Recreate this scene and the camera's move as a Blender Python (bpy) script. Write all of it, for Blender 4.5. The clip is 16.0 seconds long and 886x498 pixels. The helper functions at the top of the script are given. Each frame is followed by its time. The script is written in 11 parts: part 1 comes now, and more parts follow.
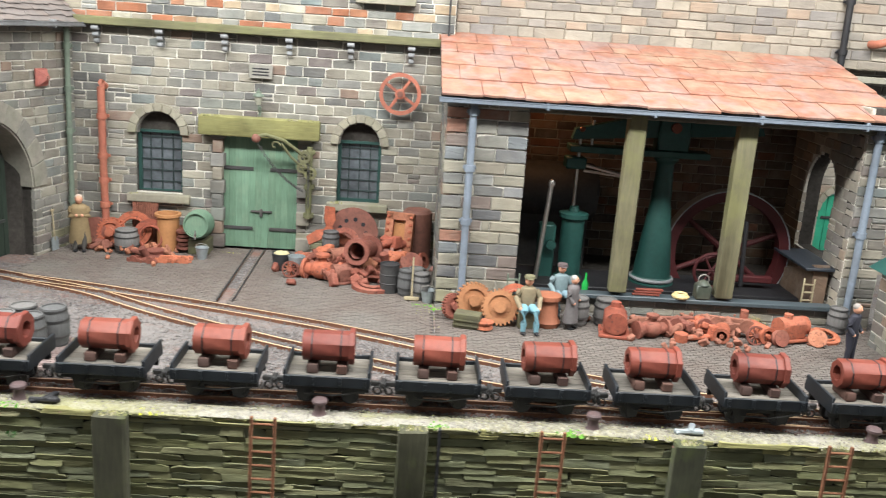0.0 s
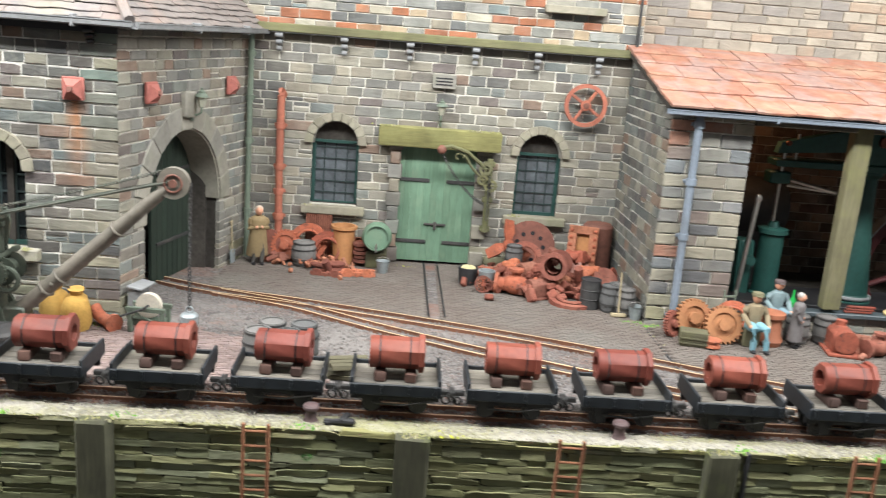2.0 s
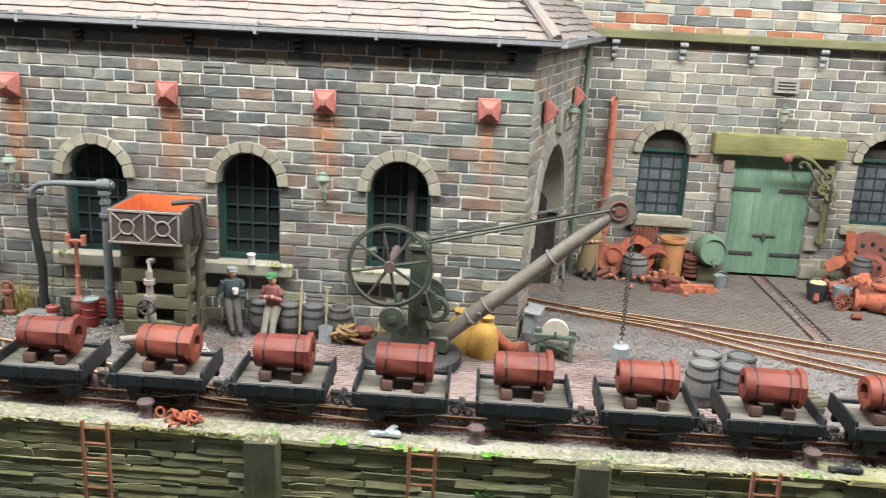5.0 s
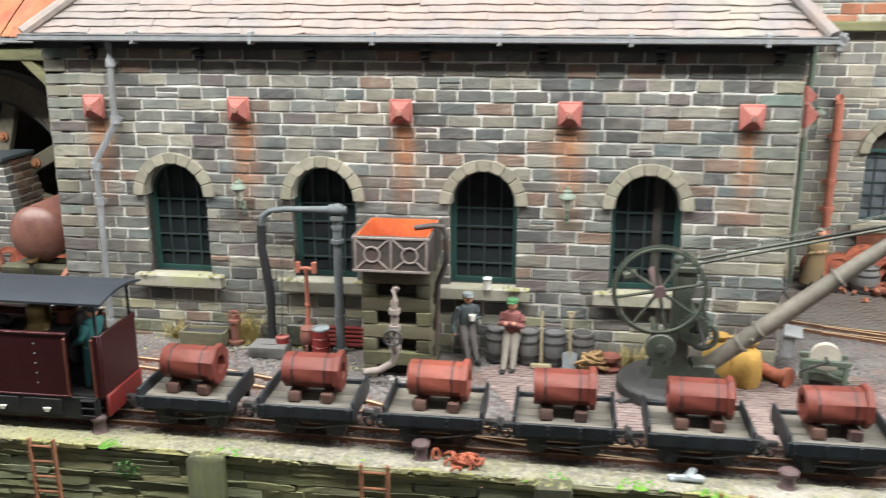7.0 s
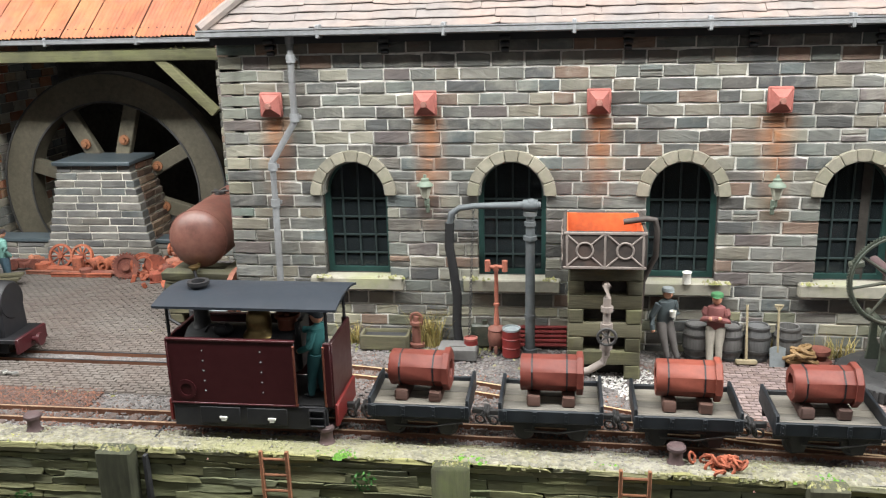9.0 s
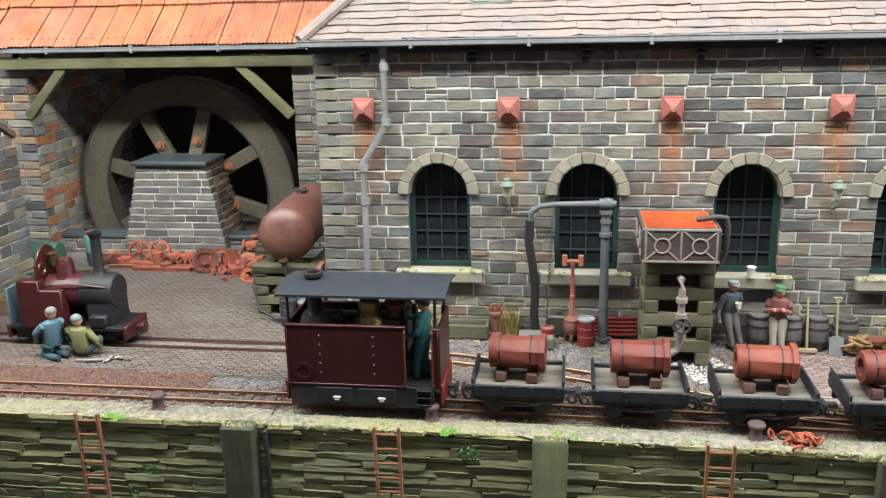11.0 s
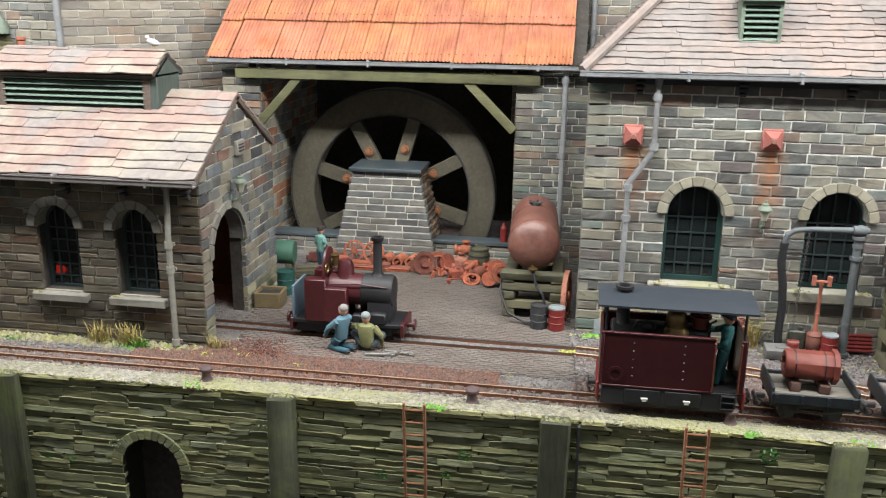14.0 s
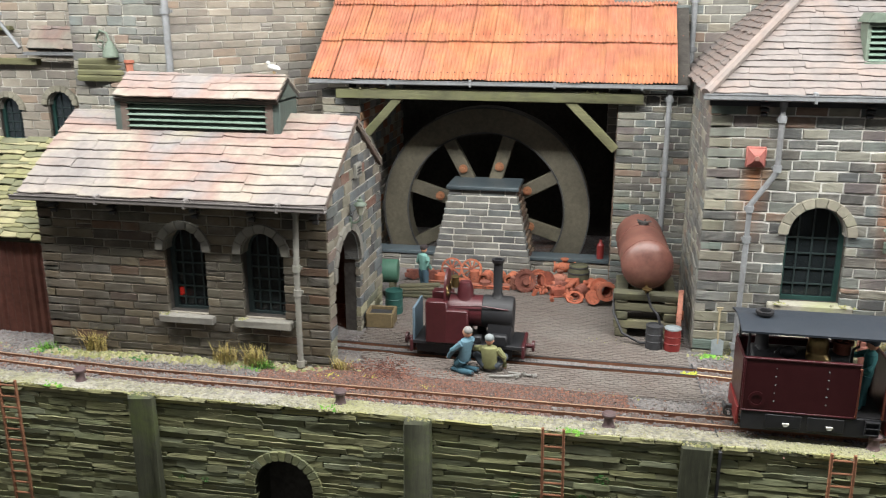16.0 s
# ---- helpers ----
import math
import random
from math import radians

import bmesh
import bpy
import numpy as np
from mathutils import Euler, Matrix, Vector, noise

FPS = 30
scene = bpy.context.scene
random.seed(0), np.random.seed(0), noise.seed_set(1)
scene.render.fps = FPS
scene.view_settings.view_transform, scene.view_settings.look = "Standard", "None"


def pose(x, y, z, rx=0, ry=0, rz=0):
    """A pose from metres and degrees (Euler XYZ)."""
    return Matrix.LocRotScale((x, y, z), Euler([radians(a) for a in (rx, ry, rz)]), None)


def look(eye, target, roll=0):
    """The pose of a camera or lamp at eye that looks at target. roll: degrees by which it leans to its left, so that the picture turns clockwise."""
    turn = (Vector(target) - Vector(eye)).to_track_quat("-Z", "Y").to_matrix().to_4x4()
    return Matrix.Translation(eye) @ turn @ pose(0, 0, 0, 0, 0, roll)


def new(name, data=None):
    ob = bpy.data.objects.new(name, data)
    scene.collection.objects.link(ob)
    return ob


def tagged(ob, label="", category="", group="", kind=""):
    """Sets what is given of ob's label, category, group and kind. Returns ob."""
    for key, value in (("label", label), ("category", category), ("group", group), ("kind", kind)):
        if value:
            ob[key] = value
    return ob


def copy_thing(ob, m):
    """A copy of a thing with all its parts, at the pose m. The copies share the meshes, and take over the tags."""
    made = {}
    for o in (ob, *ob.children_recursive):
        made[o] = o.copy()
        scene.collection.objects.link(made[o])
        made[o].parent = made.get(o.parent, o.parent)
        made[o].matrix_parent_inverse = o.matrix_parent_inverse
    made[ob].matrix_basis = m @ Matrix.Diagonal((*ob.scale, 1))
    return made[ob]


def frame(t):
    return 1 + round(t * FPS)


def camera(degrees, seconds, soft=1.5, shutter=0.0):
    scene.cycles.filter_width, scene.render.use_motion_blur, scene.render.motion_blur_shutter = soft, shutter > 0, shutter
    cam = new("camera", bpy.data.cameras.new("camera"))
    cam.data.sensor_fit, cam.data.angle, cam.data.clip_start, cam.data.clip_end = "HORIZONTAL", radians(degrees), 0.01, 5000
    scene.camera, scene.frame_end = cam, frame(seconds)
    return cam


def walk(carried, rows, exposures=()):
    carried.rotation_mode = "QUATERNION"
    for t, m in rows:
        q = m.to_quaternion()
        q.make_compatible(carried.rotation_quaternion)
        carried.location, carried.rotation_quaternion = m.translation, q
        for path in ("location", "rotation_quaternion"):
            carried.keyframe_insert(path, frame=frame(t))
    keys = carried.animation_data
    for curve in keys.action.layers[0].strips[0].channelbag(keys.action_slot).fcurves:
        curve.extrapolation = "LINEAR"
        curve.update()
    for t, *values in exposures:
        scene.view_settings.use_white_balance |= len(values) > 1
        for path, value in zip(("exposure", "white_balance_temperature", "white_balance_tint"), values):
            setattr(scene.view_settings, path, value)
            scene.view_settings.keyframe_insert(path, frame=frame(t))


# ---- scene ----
cam = camera(53.8, 16.0, soft=1.1, shutter=0.4)
METRES, EYE, TILT, LEAN, TURN = 0.9, 0.1969, 0.0, 0.0, -2.4
ROWS = [
    (0.0, 0.0, 0.0, 0.0, 1.01, -14.69, -3.87),
    (0.5, -0.0571, -0.0136, 0.003, -0.32, -14.62, -4.54),
    (1.0, -0.1018, -0.0156, -0.0042, -1.13, -13.76, -4.65),
    (1.5, -0.1336, -0.0066, -0.016, -0.88, -13.89, -5.07),
    (2.0, -0.1759, 0.0164, -0.0142, 0.31, -13.93, -4.42),
    (2.5, -0.2157, 0.0329, -0.0161, 1.77, -14.23, -3.61),
    (3.0, -0.2681, 0.0356, -0.0123, 3.38, -14.51, -3.53),
    (3.5, -0.3075, 0.0419, -0.0152, 4.3, -14.85, -3.86),
    (6.0, -0.4307, 0.0343, 0.0003, 7.14, -15.54, -1.26),
    (6.5, -0.4515, 0.0426, 0.0015, 8.51, -15.32, -0.56),
    (7.0, -0.4989, 0.0602, -0.0066, 10.31, -15.48, -0.02),
    (7.5, -0.5473, 0.0787, -0.0212, 11.34, -15.66, 0.04),
    (8.0, -0.5785, 0.087, -0.0162, 10.71, -15.64, 0.67),
    (8.5, -0.6019, 0.0738, -0.0118, 10.14, -15.78, 1.44),
    (11.0, -0.6594, 0.0105, -0.0011, 10.42, -15.72, 1.29),
    (11.5, -0.685, -0.0076, 0.0058, 11.42, -15.55, 0.79),
    (12.0, -0.7119, -0.0323, 0.0146, 11.9, -15.65, 0.03),
    (12.5, -0.7378, -0.0506, 0.0208, 11.46, -15.44, -0.11),
    (13.0, -0.7654, -0.0679, 0.0268, 11.23, -15.42, -0.22),
    (13.5, -0.8014, -0.0732, 0.0246, 11.59, -15.77, -0.65),
    (14.0, -0.8233, -0.0701, 0.0251, 11.87, -16.01, -0.68),
    (14.5, -0.8421, -0.0742, 0.0259, 11.63, -15.8, -0.88),
    (15.0, -0.8622, -0.0704, 0.0265, 11.57, -15.79, -0.96),
    (15.5, -0.8826, -0.0733, 0.0313, 12.24, -15.84, -0.69),
    (16.0, -0.8927, -0.0867, 0.0404, 13.33, -15.88, -0.05),
]
walk(cam, [(t, pose(0, 0, EYE, TILT, LEAN, TURN) @ pose(METRES * x, METRES * y, METRES * z, 90 + pitch, roll, yaw)) for t, x, y, z, yaw, pitch, roll in ROWS],
     exposures=[(0.0, 0.33), (1.0, 0.27), (3.5, 0.28), (6.0, 0.22), (8.5, 0.15), (11.0, 0.11), (13.5, 0.03), (16.0, 0.05)])

# One building unit is 11.25 mm of the real model; z = 0 is the rail level of the quay line.
U = 0.01125

# ---- light ----
world = bpy.data.worlds.new("hall")
scene.world = world
world.use_nodes = True
wbg = world.node_tree.nodes["Background"]
wbg.inputs["Color"].default_value = (0.97, 0.98, 1.0, 1)
wbg.inputs["Strength"].default_value = 0.22


def strip_light(x, y, z, length, width, watts, ty, tz=0.0, col=(0.985, 1.0, 0.985)):
    la = bpy.data.lights.new("strip_light", "AREA")
    la.shape, la.size, la.size_y, la.energy, la.color = "RECTANGLE", length * U, width * U, watts, col
    ob = new("strip_light", la)
    ob.matrix_world = look((x * U, y * U, z * U), (x * U, ty * U, tz * U))
    return ob


# the layout's own lighting: a long row of tubes behind the pelmet above the quay
strip_light(-40, 29, 43, 200, 5, 19.5, 50)
strip_light(-40, 42, 60, 200, 5, 6.0, 56)

# a warm bulb under the pump house roof
bulb = bpy.data.lights.new("pump_house_bulb", "POINT")
bulb.energy, bulb.color, bulb.shadow_soft_size = 0.035, (1.0, 0.5, 0.22), 0.3 * U
bulb_ob = new("pump_house_bulb", bulb)
bulb_ob.location = (9.0 * U, 60.0 * U, 12.6 * U)

# the forge fire inside the engine shed
fire = bpy.data.lights.new("forge_light", "POINT")
fire.energy, fire.color, fire.shadow_soft_size = 0.05, (1.0, 0.25, 0.09), 0.4 * U
fire_ob = new("forge_light", fire)
fire_ob.location = (-98.6 * U, 43.3 * U, 8.8 * U)


# ---- materials ----
class Nodes:
    """A small builder for node materials."""

    def __init__(self, name):
        self.mat = bpy.data.materials.new(name)
        self.mat.use_nodes = True
        self.t = self.mat.node_tree
        self.bsdf = self.t.nodes["Principled BSDF"]

    def add(self, kind, **kw):
        n = self.t.nodes.new(kind)
        for k, v in kw.items():
            if k in n.inputs:
                self.put(n.inputs[k], v)
        return n

    def put(self, socket, v):
        if isinstance(v, bpy.types.NodeSocket):
            self.t.links.new(v, socket)
        elif isinstance(v, tuple) and len(v) == 3 and socket.type == "RGBA":
            socket.default_value = (*v, 1)
        else:
            socket.default_value = v

    def math(self, op, a, b=0.0):
        n = self.t.nodes.new("ShaderNodeMath")
        n.operation = op
        self.put(n.inputs[0], a)
        self.put(n.inputs[1], b)
        return n.outputs[0]

    def mix(self, fac, a, b, kind="MIX"):
        n = self.t.nodes.new("ShaderNodeMix")
        n.data_type, n.blend_type = "RGBA", kind
        self.put(n.inputs[0], fac)
        self.put(n.inputs[6], a)
        self.put(n.inputs[7], b)
        return n.outputs[2]

    def ramp(self, fac, stops, hard=False):
        n = self.t.nodes.new("ShaderNodeValToRGB")
        if hard:
            n.color_ramp.interpolation = "CONSTANT"
        els = n.color_ramp.elements
        while len(els) < len(stops):
            els.new(0.5)
        for e, (p, c) in zip(els, stops):
            e.position = p
            e.color = (*c, 1) if isinstance(c, tuple) else (c, c, c, 1)
        self.t.links.new(fac, n.inputs[0])
        return n.outputs[0]

    def noise(self, coord, scale, detail=4.0, w=None, rough=0.6, warp=0.0):
        n = self.t.nodes.new("ShaderNodeTexNoise")
        n.noise_dimensions = "4D"
        self.put(n.inputs["Vector"], coord)
        n.inputs["Scale"].default_value = scale / U
        n.inputs["Detail"].default_value = detail
        n.inputs["Roughness"].default_value = rough
        n.inputs["Distortion"].default_value = warp
        if w is not None:
            self.put(n.inputs["W"], w)
        return n.outputs["Fac"]

    def stretch(self, coord, sx, sy, sz):
        n = self.t.nodes.new("ShaderNodeMapping")
        self.put(n.inputs["Vector"], coord)
        n.inputs["Scale"].default_value = (sx, sy, sz)
        return n.outputs[0]


def surface(name, palette, rough=0.75, metal=0.0, big=0.25, fine=4.0, vary=0.35, bump=0.3, stain=None, stain_amt=0.4,
            rand="object", grain=None, spec=0.4, depth=0.06, stain_scale=0.35, speck=None, speck_at=0.62, streaks=(), broad=None, broad_scale=0.1, broad_amt=0.6, streaky=None, swirl=0.0, warp=0.0):
    """A weathered painted surface. palette: colours that pieces take at random; grain: stretch of the fine relief; stain: a colour in patches."""
    m = Nodes(name)
    tc = m.add("ShaderNodeTexCoord").outputs["Object"]
    if rand == "island":
        r = m.add("ShaderNodeNewGeometry").outputs["Random Per Island"]
    else:
        r = m.add("ShaderNodeObjectInfo").outputs["Random"]
    w = m.math("MULTIPLY", r, 60.0)
    if len(palette) > 1:
        base = m.ramp(r, [(i / len(palette), c) for i, c in enumerate(palette)], hard=True)
    else:
        base = m.mix(0.0, palette[0], palette[0])
    nb = m.noise(tc, big, 3.0, w)
    fc = tc
    if swirl:
        turn = m.add("ShaderNodeVectorRotate", Vector=tc, Angle=m.math("MULTIPLY", m.math("SUBTRACT", r, 0.5), swirl))
        turn.rotation_type = "Y_AXIS"
        fc = turn.outputs[0]
    fc = m.stretch(fc, *grain) if grain else fc
    nf = m.noise(fc, fine, 5.0, w, 0.65, warp)
    shade = m.ramp(nb, [(0.3, 1.0 - vary), (0.7, 1.0 + vary)])
    base = m.mix(1.0, base, shade, "MULTIPLY")
    fv = vary * 0.8 if streaky is None else streaky
    shade2 = m.ramp(nf, [(0.3, 1.0 - fv * 1.1), (0.7, 1.0 + fv * 0.9)])
    base = m.mix(1.0, base, shade2, "MULTIPLY")
    if broad:
        place = m.add("ShaderNodeNewGeometry").outputs["Position"]
        bn = m.noise(place, broad_scale, 3.0, 1.7, 0.55)
        tint = m.ramp(bn, [(0.3 + 0.4 * i / (len(broad) - 1), c) for i, c in enumerate(broad)])
        base = m.mix(broad_amt, base, m.mix(1.0, tint, shade2, "MULTIPLY"))
    if stain:
        ns = m.noise(tc, stain_scale, 5.0, m.math("ADD", w, 7.3), 0.7)
        base = m.mix(m.math("MULTIPLY", m.ramp(ns, [(0.5, 0.0), (0.68, 1.0)]), stain_amt), base, stain)
    if speck:
        nk = m.noise(fc, fine * 1.3, 3.0, m.math("ADD", w, 3.1), 0.5)
        base = m.mix(m.ramp(nk, [(speck_at, 0.0), (speck_at + 0.07, 0.8)]), base, speck)
    if streaks:
        pos = m.add("ShaderNodeSeparateXYZ", Vector=m.add("ShaderNodeNewGeometry").outputs["Position"])
        wob = m.noise(m.stretch(m.add("ShaderNodeNewGeometry").outputs["Position"], 1, 1, 0.3), 1.1, 4.0, 2.0)
        px = m.math("ADD", m.math("MULTIPLY", pos.outputs[0], 1 / U), m.math("MULTIPLY", m.math("SUBTRACT", wob, 0.5), 1.3))
        pz = m.math("MULTIPLY", pos.outputs[2], 1 / U)
        total = None
        for sx, z0, z1, w_ in streaks:
            across = m.ramp(m.math("ABSOLUTE", m.math("SUBTRACT", px, sx)), [(0.0, 1.0), (w_, 0.0)])
            down = m.ramp(m.math("DIVIDE", m.math("SUBTRACT", pz, z0), z1 - z0), [(0.0, 0.0), (0.75, 0.8), (0.98, 1.0), (1.0, 0.0)])
            both = m.math("MULTIPLY", across, down)
            total = both if total is None else m.math("MAXIMUM", total, both)
        base = m.mix(m.math("MULTIPLY", total, m.ramp(nf, [(0.25, 0.5), (0.7, 1.0)])), base, (0.3, 0.115, 0.04))
    m.put(m.bsdf.inputs["Base Color"], base)
    m.put(m.bsdf.inputs["Roughness"], m.math("ADD", m.math("MULTIPLY", nf, 0.25), rough - 0.12))
    m.bsdf.inputs["Metallic"].default_value = metal
    m.bsdf.inputs["Specular IOR Level"].default_value = spec
    if bump:
        b = m.add("ShaderNodeBump", Strength=bump, Distance=depth * U, Height=m.math("ADD", nf, m.math("MULTIPLY", nb, 0.6)))
        m.put(m.bsdf.inputs["Normal"], b.outputs[0])
    return m.mat


STONES = [(0.21, 0.195, 0.17), (0.15, 0.148, 0.138), (0.105, 0.106, 0.108), (0.265, 0.245, 0.2), (0.13, 0.15, 0.152), (0.2, 0.175, 0.14), (0.085, 0.085, 0.086),
          (0.235, 0.21, 0.17), (0.17, 0.168, 0.16), (0.145, 0.128, 0.115), (0.185, 0.18, 0.172), (0.28, 0.262, 0.22), (0.22, 0.14, 0.105), (0.12, 0.118, 0.11),
          (0.16, 0.17, 0.158), (0.125, 0.1, 0.1)]
STONES = [tuple(0.05 * m + 0.95 * c for c, m in zip((r * 0.99, g * 1.01, b * 0.98), (0.172, 0.16, 0.142))) for r, g, b in STONES]
STONES_RED = [tuple(c * 1.2 for c in s) for s in STONES[:11]] + [(0.27, 0.11, 0.06), (0.23, 0.095, 0.055), (0.25, 0.15, 0.09), (0.3, 0.14, 0.08), (0.32, 0.25, 0.17)]
# darker, redder copy of STONES for interiors; their shade is in the colour
STONES_SHADED = [tuple(c * f for c, f in zip(s, (0.62, 0.44, 0.36))) for s in STONES]
# darker, browner copy of STONES for the engine shed front
STONES_BROWN = [tuple(c * f for c, f in zip(s, (0.46, 0.395, 0.32))) for s in STONES]
STONES_GREY = [(0.115, 0.113, 0.107), (0.132, 0.128, 0.118), (0.095, 0.094, 0.092), (0.15, 0.143, 0.13), (0.125, 0.117, 0.102), (0.1, 0.108, 0.106)]
RUSTY = [(0.26, 0.15, 0.085), (0.22, 0.145, 0.1), (0.29, 0.17, 0.09), (0.19, 0.13, 0.095)]
MOSSY = [(0.19, 0.18, 0.115), (0.22, 0.205, 0.135), (0.17, 0.165, 0.12), (0.25, 0.235, 0.175), (0.14, 0.14, 0.1)]
BUFF = [(0.19, 0.18, 0.135), (0.165, 0.16, 0.125), (0.215, 0.2, 0.15), (0.15, 0.155, 0.13), (0.12, 0.15, 0.13)]
GABLE = [(0.1, 0.105, 0.11), (0.085, 0.083, 0.08), (0.15, 0.085, 0.065), (0.17, 0.155, 0.12), (0.12, 0.13, 0.135), (0.195, 0.175, 0.135), (0.13, 0.1, 0.085), (0.06, 0.06, 0.062),
         (0.11, 0.115, 0.11), (0.16, 0.14, 0.11)]
PIER = [(0.16, 0.16, 0.16), (0.12, 0.118, 0.112), (0.2, 0.185, 0.15), (0.15, 0.16, 0.165), (0.22, 0.2, 0.155), (0.15, 0.12, 0.105), (0.1, 0.1, 0.102), (0.155, 0.155, 0.145), (0.19, 0.17, 0.135),
        (0.2, 0.105, 0.075), (0.17, 0.165, 0.145), (0.21, 0.195, 0.155)]
STONES_PALE = [(0.3, 0.26, 0.2), (0.26, 0.22, 0.17), (0.34, 0.3, 0.24), (0.2, 0.17, 0.14), (0.38, 0.33, 0.26), (0.3, 0.2, 0.13), (0.23, 0.21, 0.19),
               (0.15, 0.14, 0.14), (0.27, 0.235, 0.185), (0.14, 0.125, 0.11), (0.19, 0.175, 0.15)]
SLATES = [(0.1, 0.105, 0.075), (0.13, 0.13, 0.085), (0.085, 0.09, 0.07), (0.15, 0.145, 0.1), (0.11, 0.12, 0.095), (0.17, 0.165, 0.12), (0.075, 0.075, 0.06),
          (0.12, 0.13, 0.12)]
SLATES = [(0.4 * 0.166 + 0.6 * r * 1.42, 0.4 * 0.168 + 0.6 * g * 1.42, 0.4 * 0.09 + 0.6 * b * 1.05) for r, g, b in SLATES]
BROAD = {"stone": [(0.2, 0.178, 0.145), (0.115, 0.108, 0.1), (0.25, 0.222, 0.18), (0.16, 0.15, 0.136)],
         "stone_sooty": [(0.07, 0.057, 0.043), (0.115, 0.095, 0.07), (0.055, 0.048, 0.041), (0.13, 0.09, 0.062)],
         "stone_pale": [(0.3, 0.26, 0.205), (0.22, 0.2, 0.175), (0.32, 0.285, 0.235)]}
M = {}
for key, pal in (("stone", STONES), ("stone_red", STONES_RED), ("stone_dark", STONES_SHADED), ("stone_pale", STONES_PALE), ("stone_sooty", STONES_BROWN), ("stone_grey", STONES_GREY), ("stone_rusty", RUSTY), ("stone_mossy", MOSSY), ("stone_buff", BUFF), ("stone_gable", GABLE), ("stone_pier", PIER)):
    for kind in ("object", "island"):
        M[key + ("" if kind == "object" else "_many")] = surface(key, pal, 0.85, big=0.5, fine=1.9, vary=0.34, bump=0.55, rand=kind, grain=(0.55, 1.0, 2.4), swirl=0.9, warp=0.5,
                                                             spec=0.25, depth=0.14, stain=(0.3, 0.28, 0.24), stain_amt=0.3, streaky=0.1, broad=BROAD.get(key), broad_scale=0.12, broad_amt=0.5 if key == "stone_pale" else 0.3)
STREAKS = [(x, z0, 11.5, w) for x, z0, w in ((-63.3, 6.2, 1.1), (-55.7, 5.4, 1.05), (-47.5, 6.6, 0.8), (-39.4, 5.0, 1.15), (-31.1, 6.4, 0.8))]
MEAN = (0.168, 0.162, 0.148)
HALL = [tuple(max(0.03, m + (c - m) * 1.2) * f for c, m, f in zip(s, MEAN, (0.82, 0.825, 0.82))) for s in STONES] + [(0.05, 0.052, 0.055), (0.07, 0.085, 0.085), (0.06, 0.055, 0.05)]
for kind in ("object", "island"):
    M["stone_hall" + ("" if kind == "object" else "_many")] = surface("stone_hall", HALL, 0.85, big=0.5, fine=1.9, vary=0.38, bump=0.6, rand=kind, grain=(0.55, 1.0, 2.4), swirl=0.9, warp=0.5, spec=0.25, depth=0.14,
                                                                      broad=[(0.09, 0.092, 0.09), (0.15, 0.14, 0.12), (0.1, 0.1, 0.098), (0.2, 0.18, 0.15)], broad_scale=0.1, broad_amt=0.35,
                                                                      stain=(0.33, 0.315, 0.27), stain_amt=0.35, stain_scale=0.6, streaks=STREAKS, streaky=0.12)
M["mortar_hall"] = surface("hall_mortar", [(0.53, 0.515, 0.475)], 0.95, big=0.25, fine=5, vary=0.32, bump=0.3, spec=0.1, stain=(0.2, 0.18, 0.155), stain_amt=0.75, stain_scale=0.3, streaks=STREAKS)
for kind in ("object", "island"):
    M["slate" + ("" if kind == "object" else "_many")] = surface("quay_slate", SLATES, 0.75, big=0.5, fine=2.6, vary=0.26, bump=0.5, rand=kind, grain=(0.5, 1, 3.0), depth=0.1,
                                                          stain=(0.17, 0.19, 0.06), stain_amt=0.35, spec=0.3)
M["slate_top"] = surface("lichened_slate", [(0.24, 0.23, 0.115), (0.21, 0.2, 0.11), (0.28, 0.265, 0.15), (0.19, 0.185, 0.12), (0.25, 0.235, 0.1)], 0.8, big=0.5, fine=2.6, vary=0.3, bump=0.5, grain=(0.5, 1, 3.0), depth=0.1, stain=(0.3, 0.29, 0.1), stain_amt=0.5, spec=0.3)
M["mortar"] = surface("mortar", [(0.49, 0.465, 0.41)], 0.95, big=0.3, fine=5, vary=0.3, bump=0.3, spec=0.1, stain=(0.2, 0.18, 0.16), stain_amt=0.75, stain_scale=0.25)
M["mortar_buff"] = surface("buff_mortar", [(0.27, 0.235, 0.19)], 0.95, big=0.3, fine=5, vary=0.3, bump=0.3, spec=0.1, stain=(0.18, 0.155, 0.13), stain_amt=0.6, stain_scale=0.25)
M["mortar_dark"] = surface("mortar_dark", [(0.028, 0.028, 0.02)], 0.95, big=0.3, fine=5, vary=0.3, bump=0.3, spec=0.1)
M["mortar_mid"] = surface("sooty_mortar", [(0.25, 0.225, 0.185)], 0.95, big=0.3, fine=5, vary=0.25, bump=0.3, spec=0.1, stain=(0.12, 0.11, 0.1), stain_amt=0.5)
# near-black: the shade inside buildings and openings is put into this colour
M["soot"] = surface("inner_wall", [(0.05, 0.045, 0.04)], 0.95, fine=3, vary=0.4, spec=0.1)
M["dressed"] = surface("dressed_stone", [(0.23, 0.212, 0.165), (0.215, 0.197, 0.155), (0.245, 0.227, 0.178)], 0.85, fine=3, vary=0.2, bump=0.3, stain=(0.17, 0.18, 0.1),
                       stain_amt=0.45, spec=0.2)
M["dressed_grey"] = surface("dressed_grey", [(0.21, 0.2, 0.175), (0.24, 0.225, 0.19)], 0.85, fine=3, vary=0.22, bump=0.3, stain=(0.14, 0.15, 0.1), stain_amt=0.4)
M["concrete"] = surface("grey_concrete", [(0.13, 0.125, 0.12)], 0.85, fine=3, vary=0.2, bump=0.3)
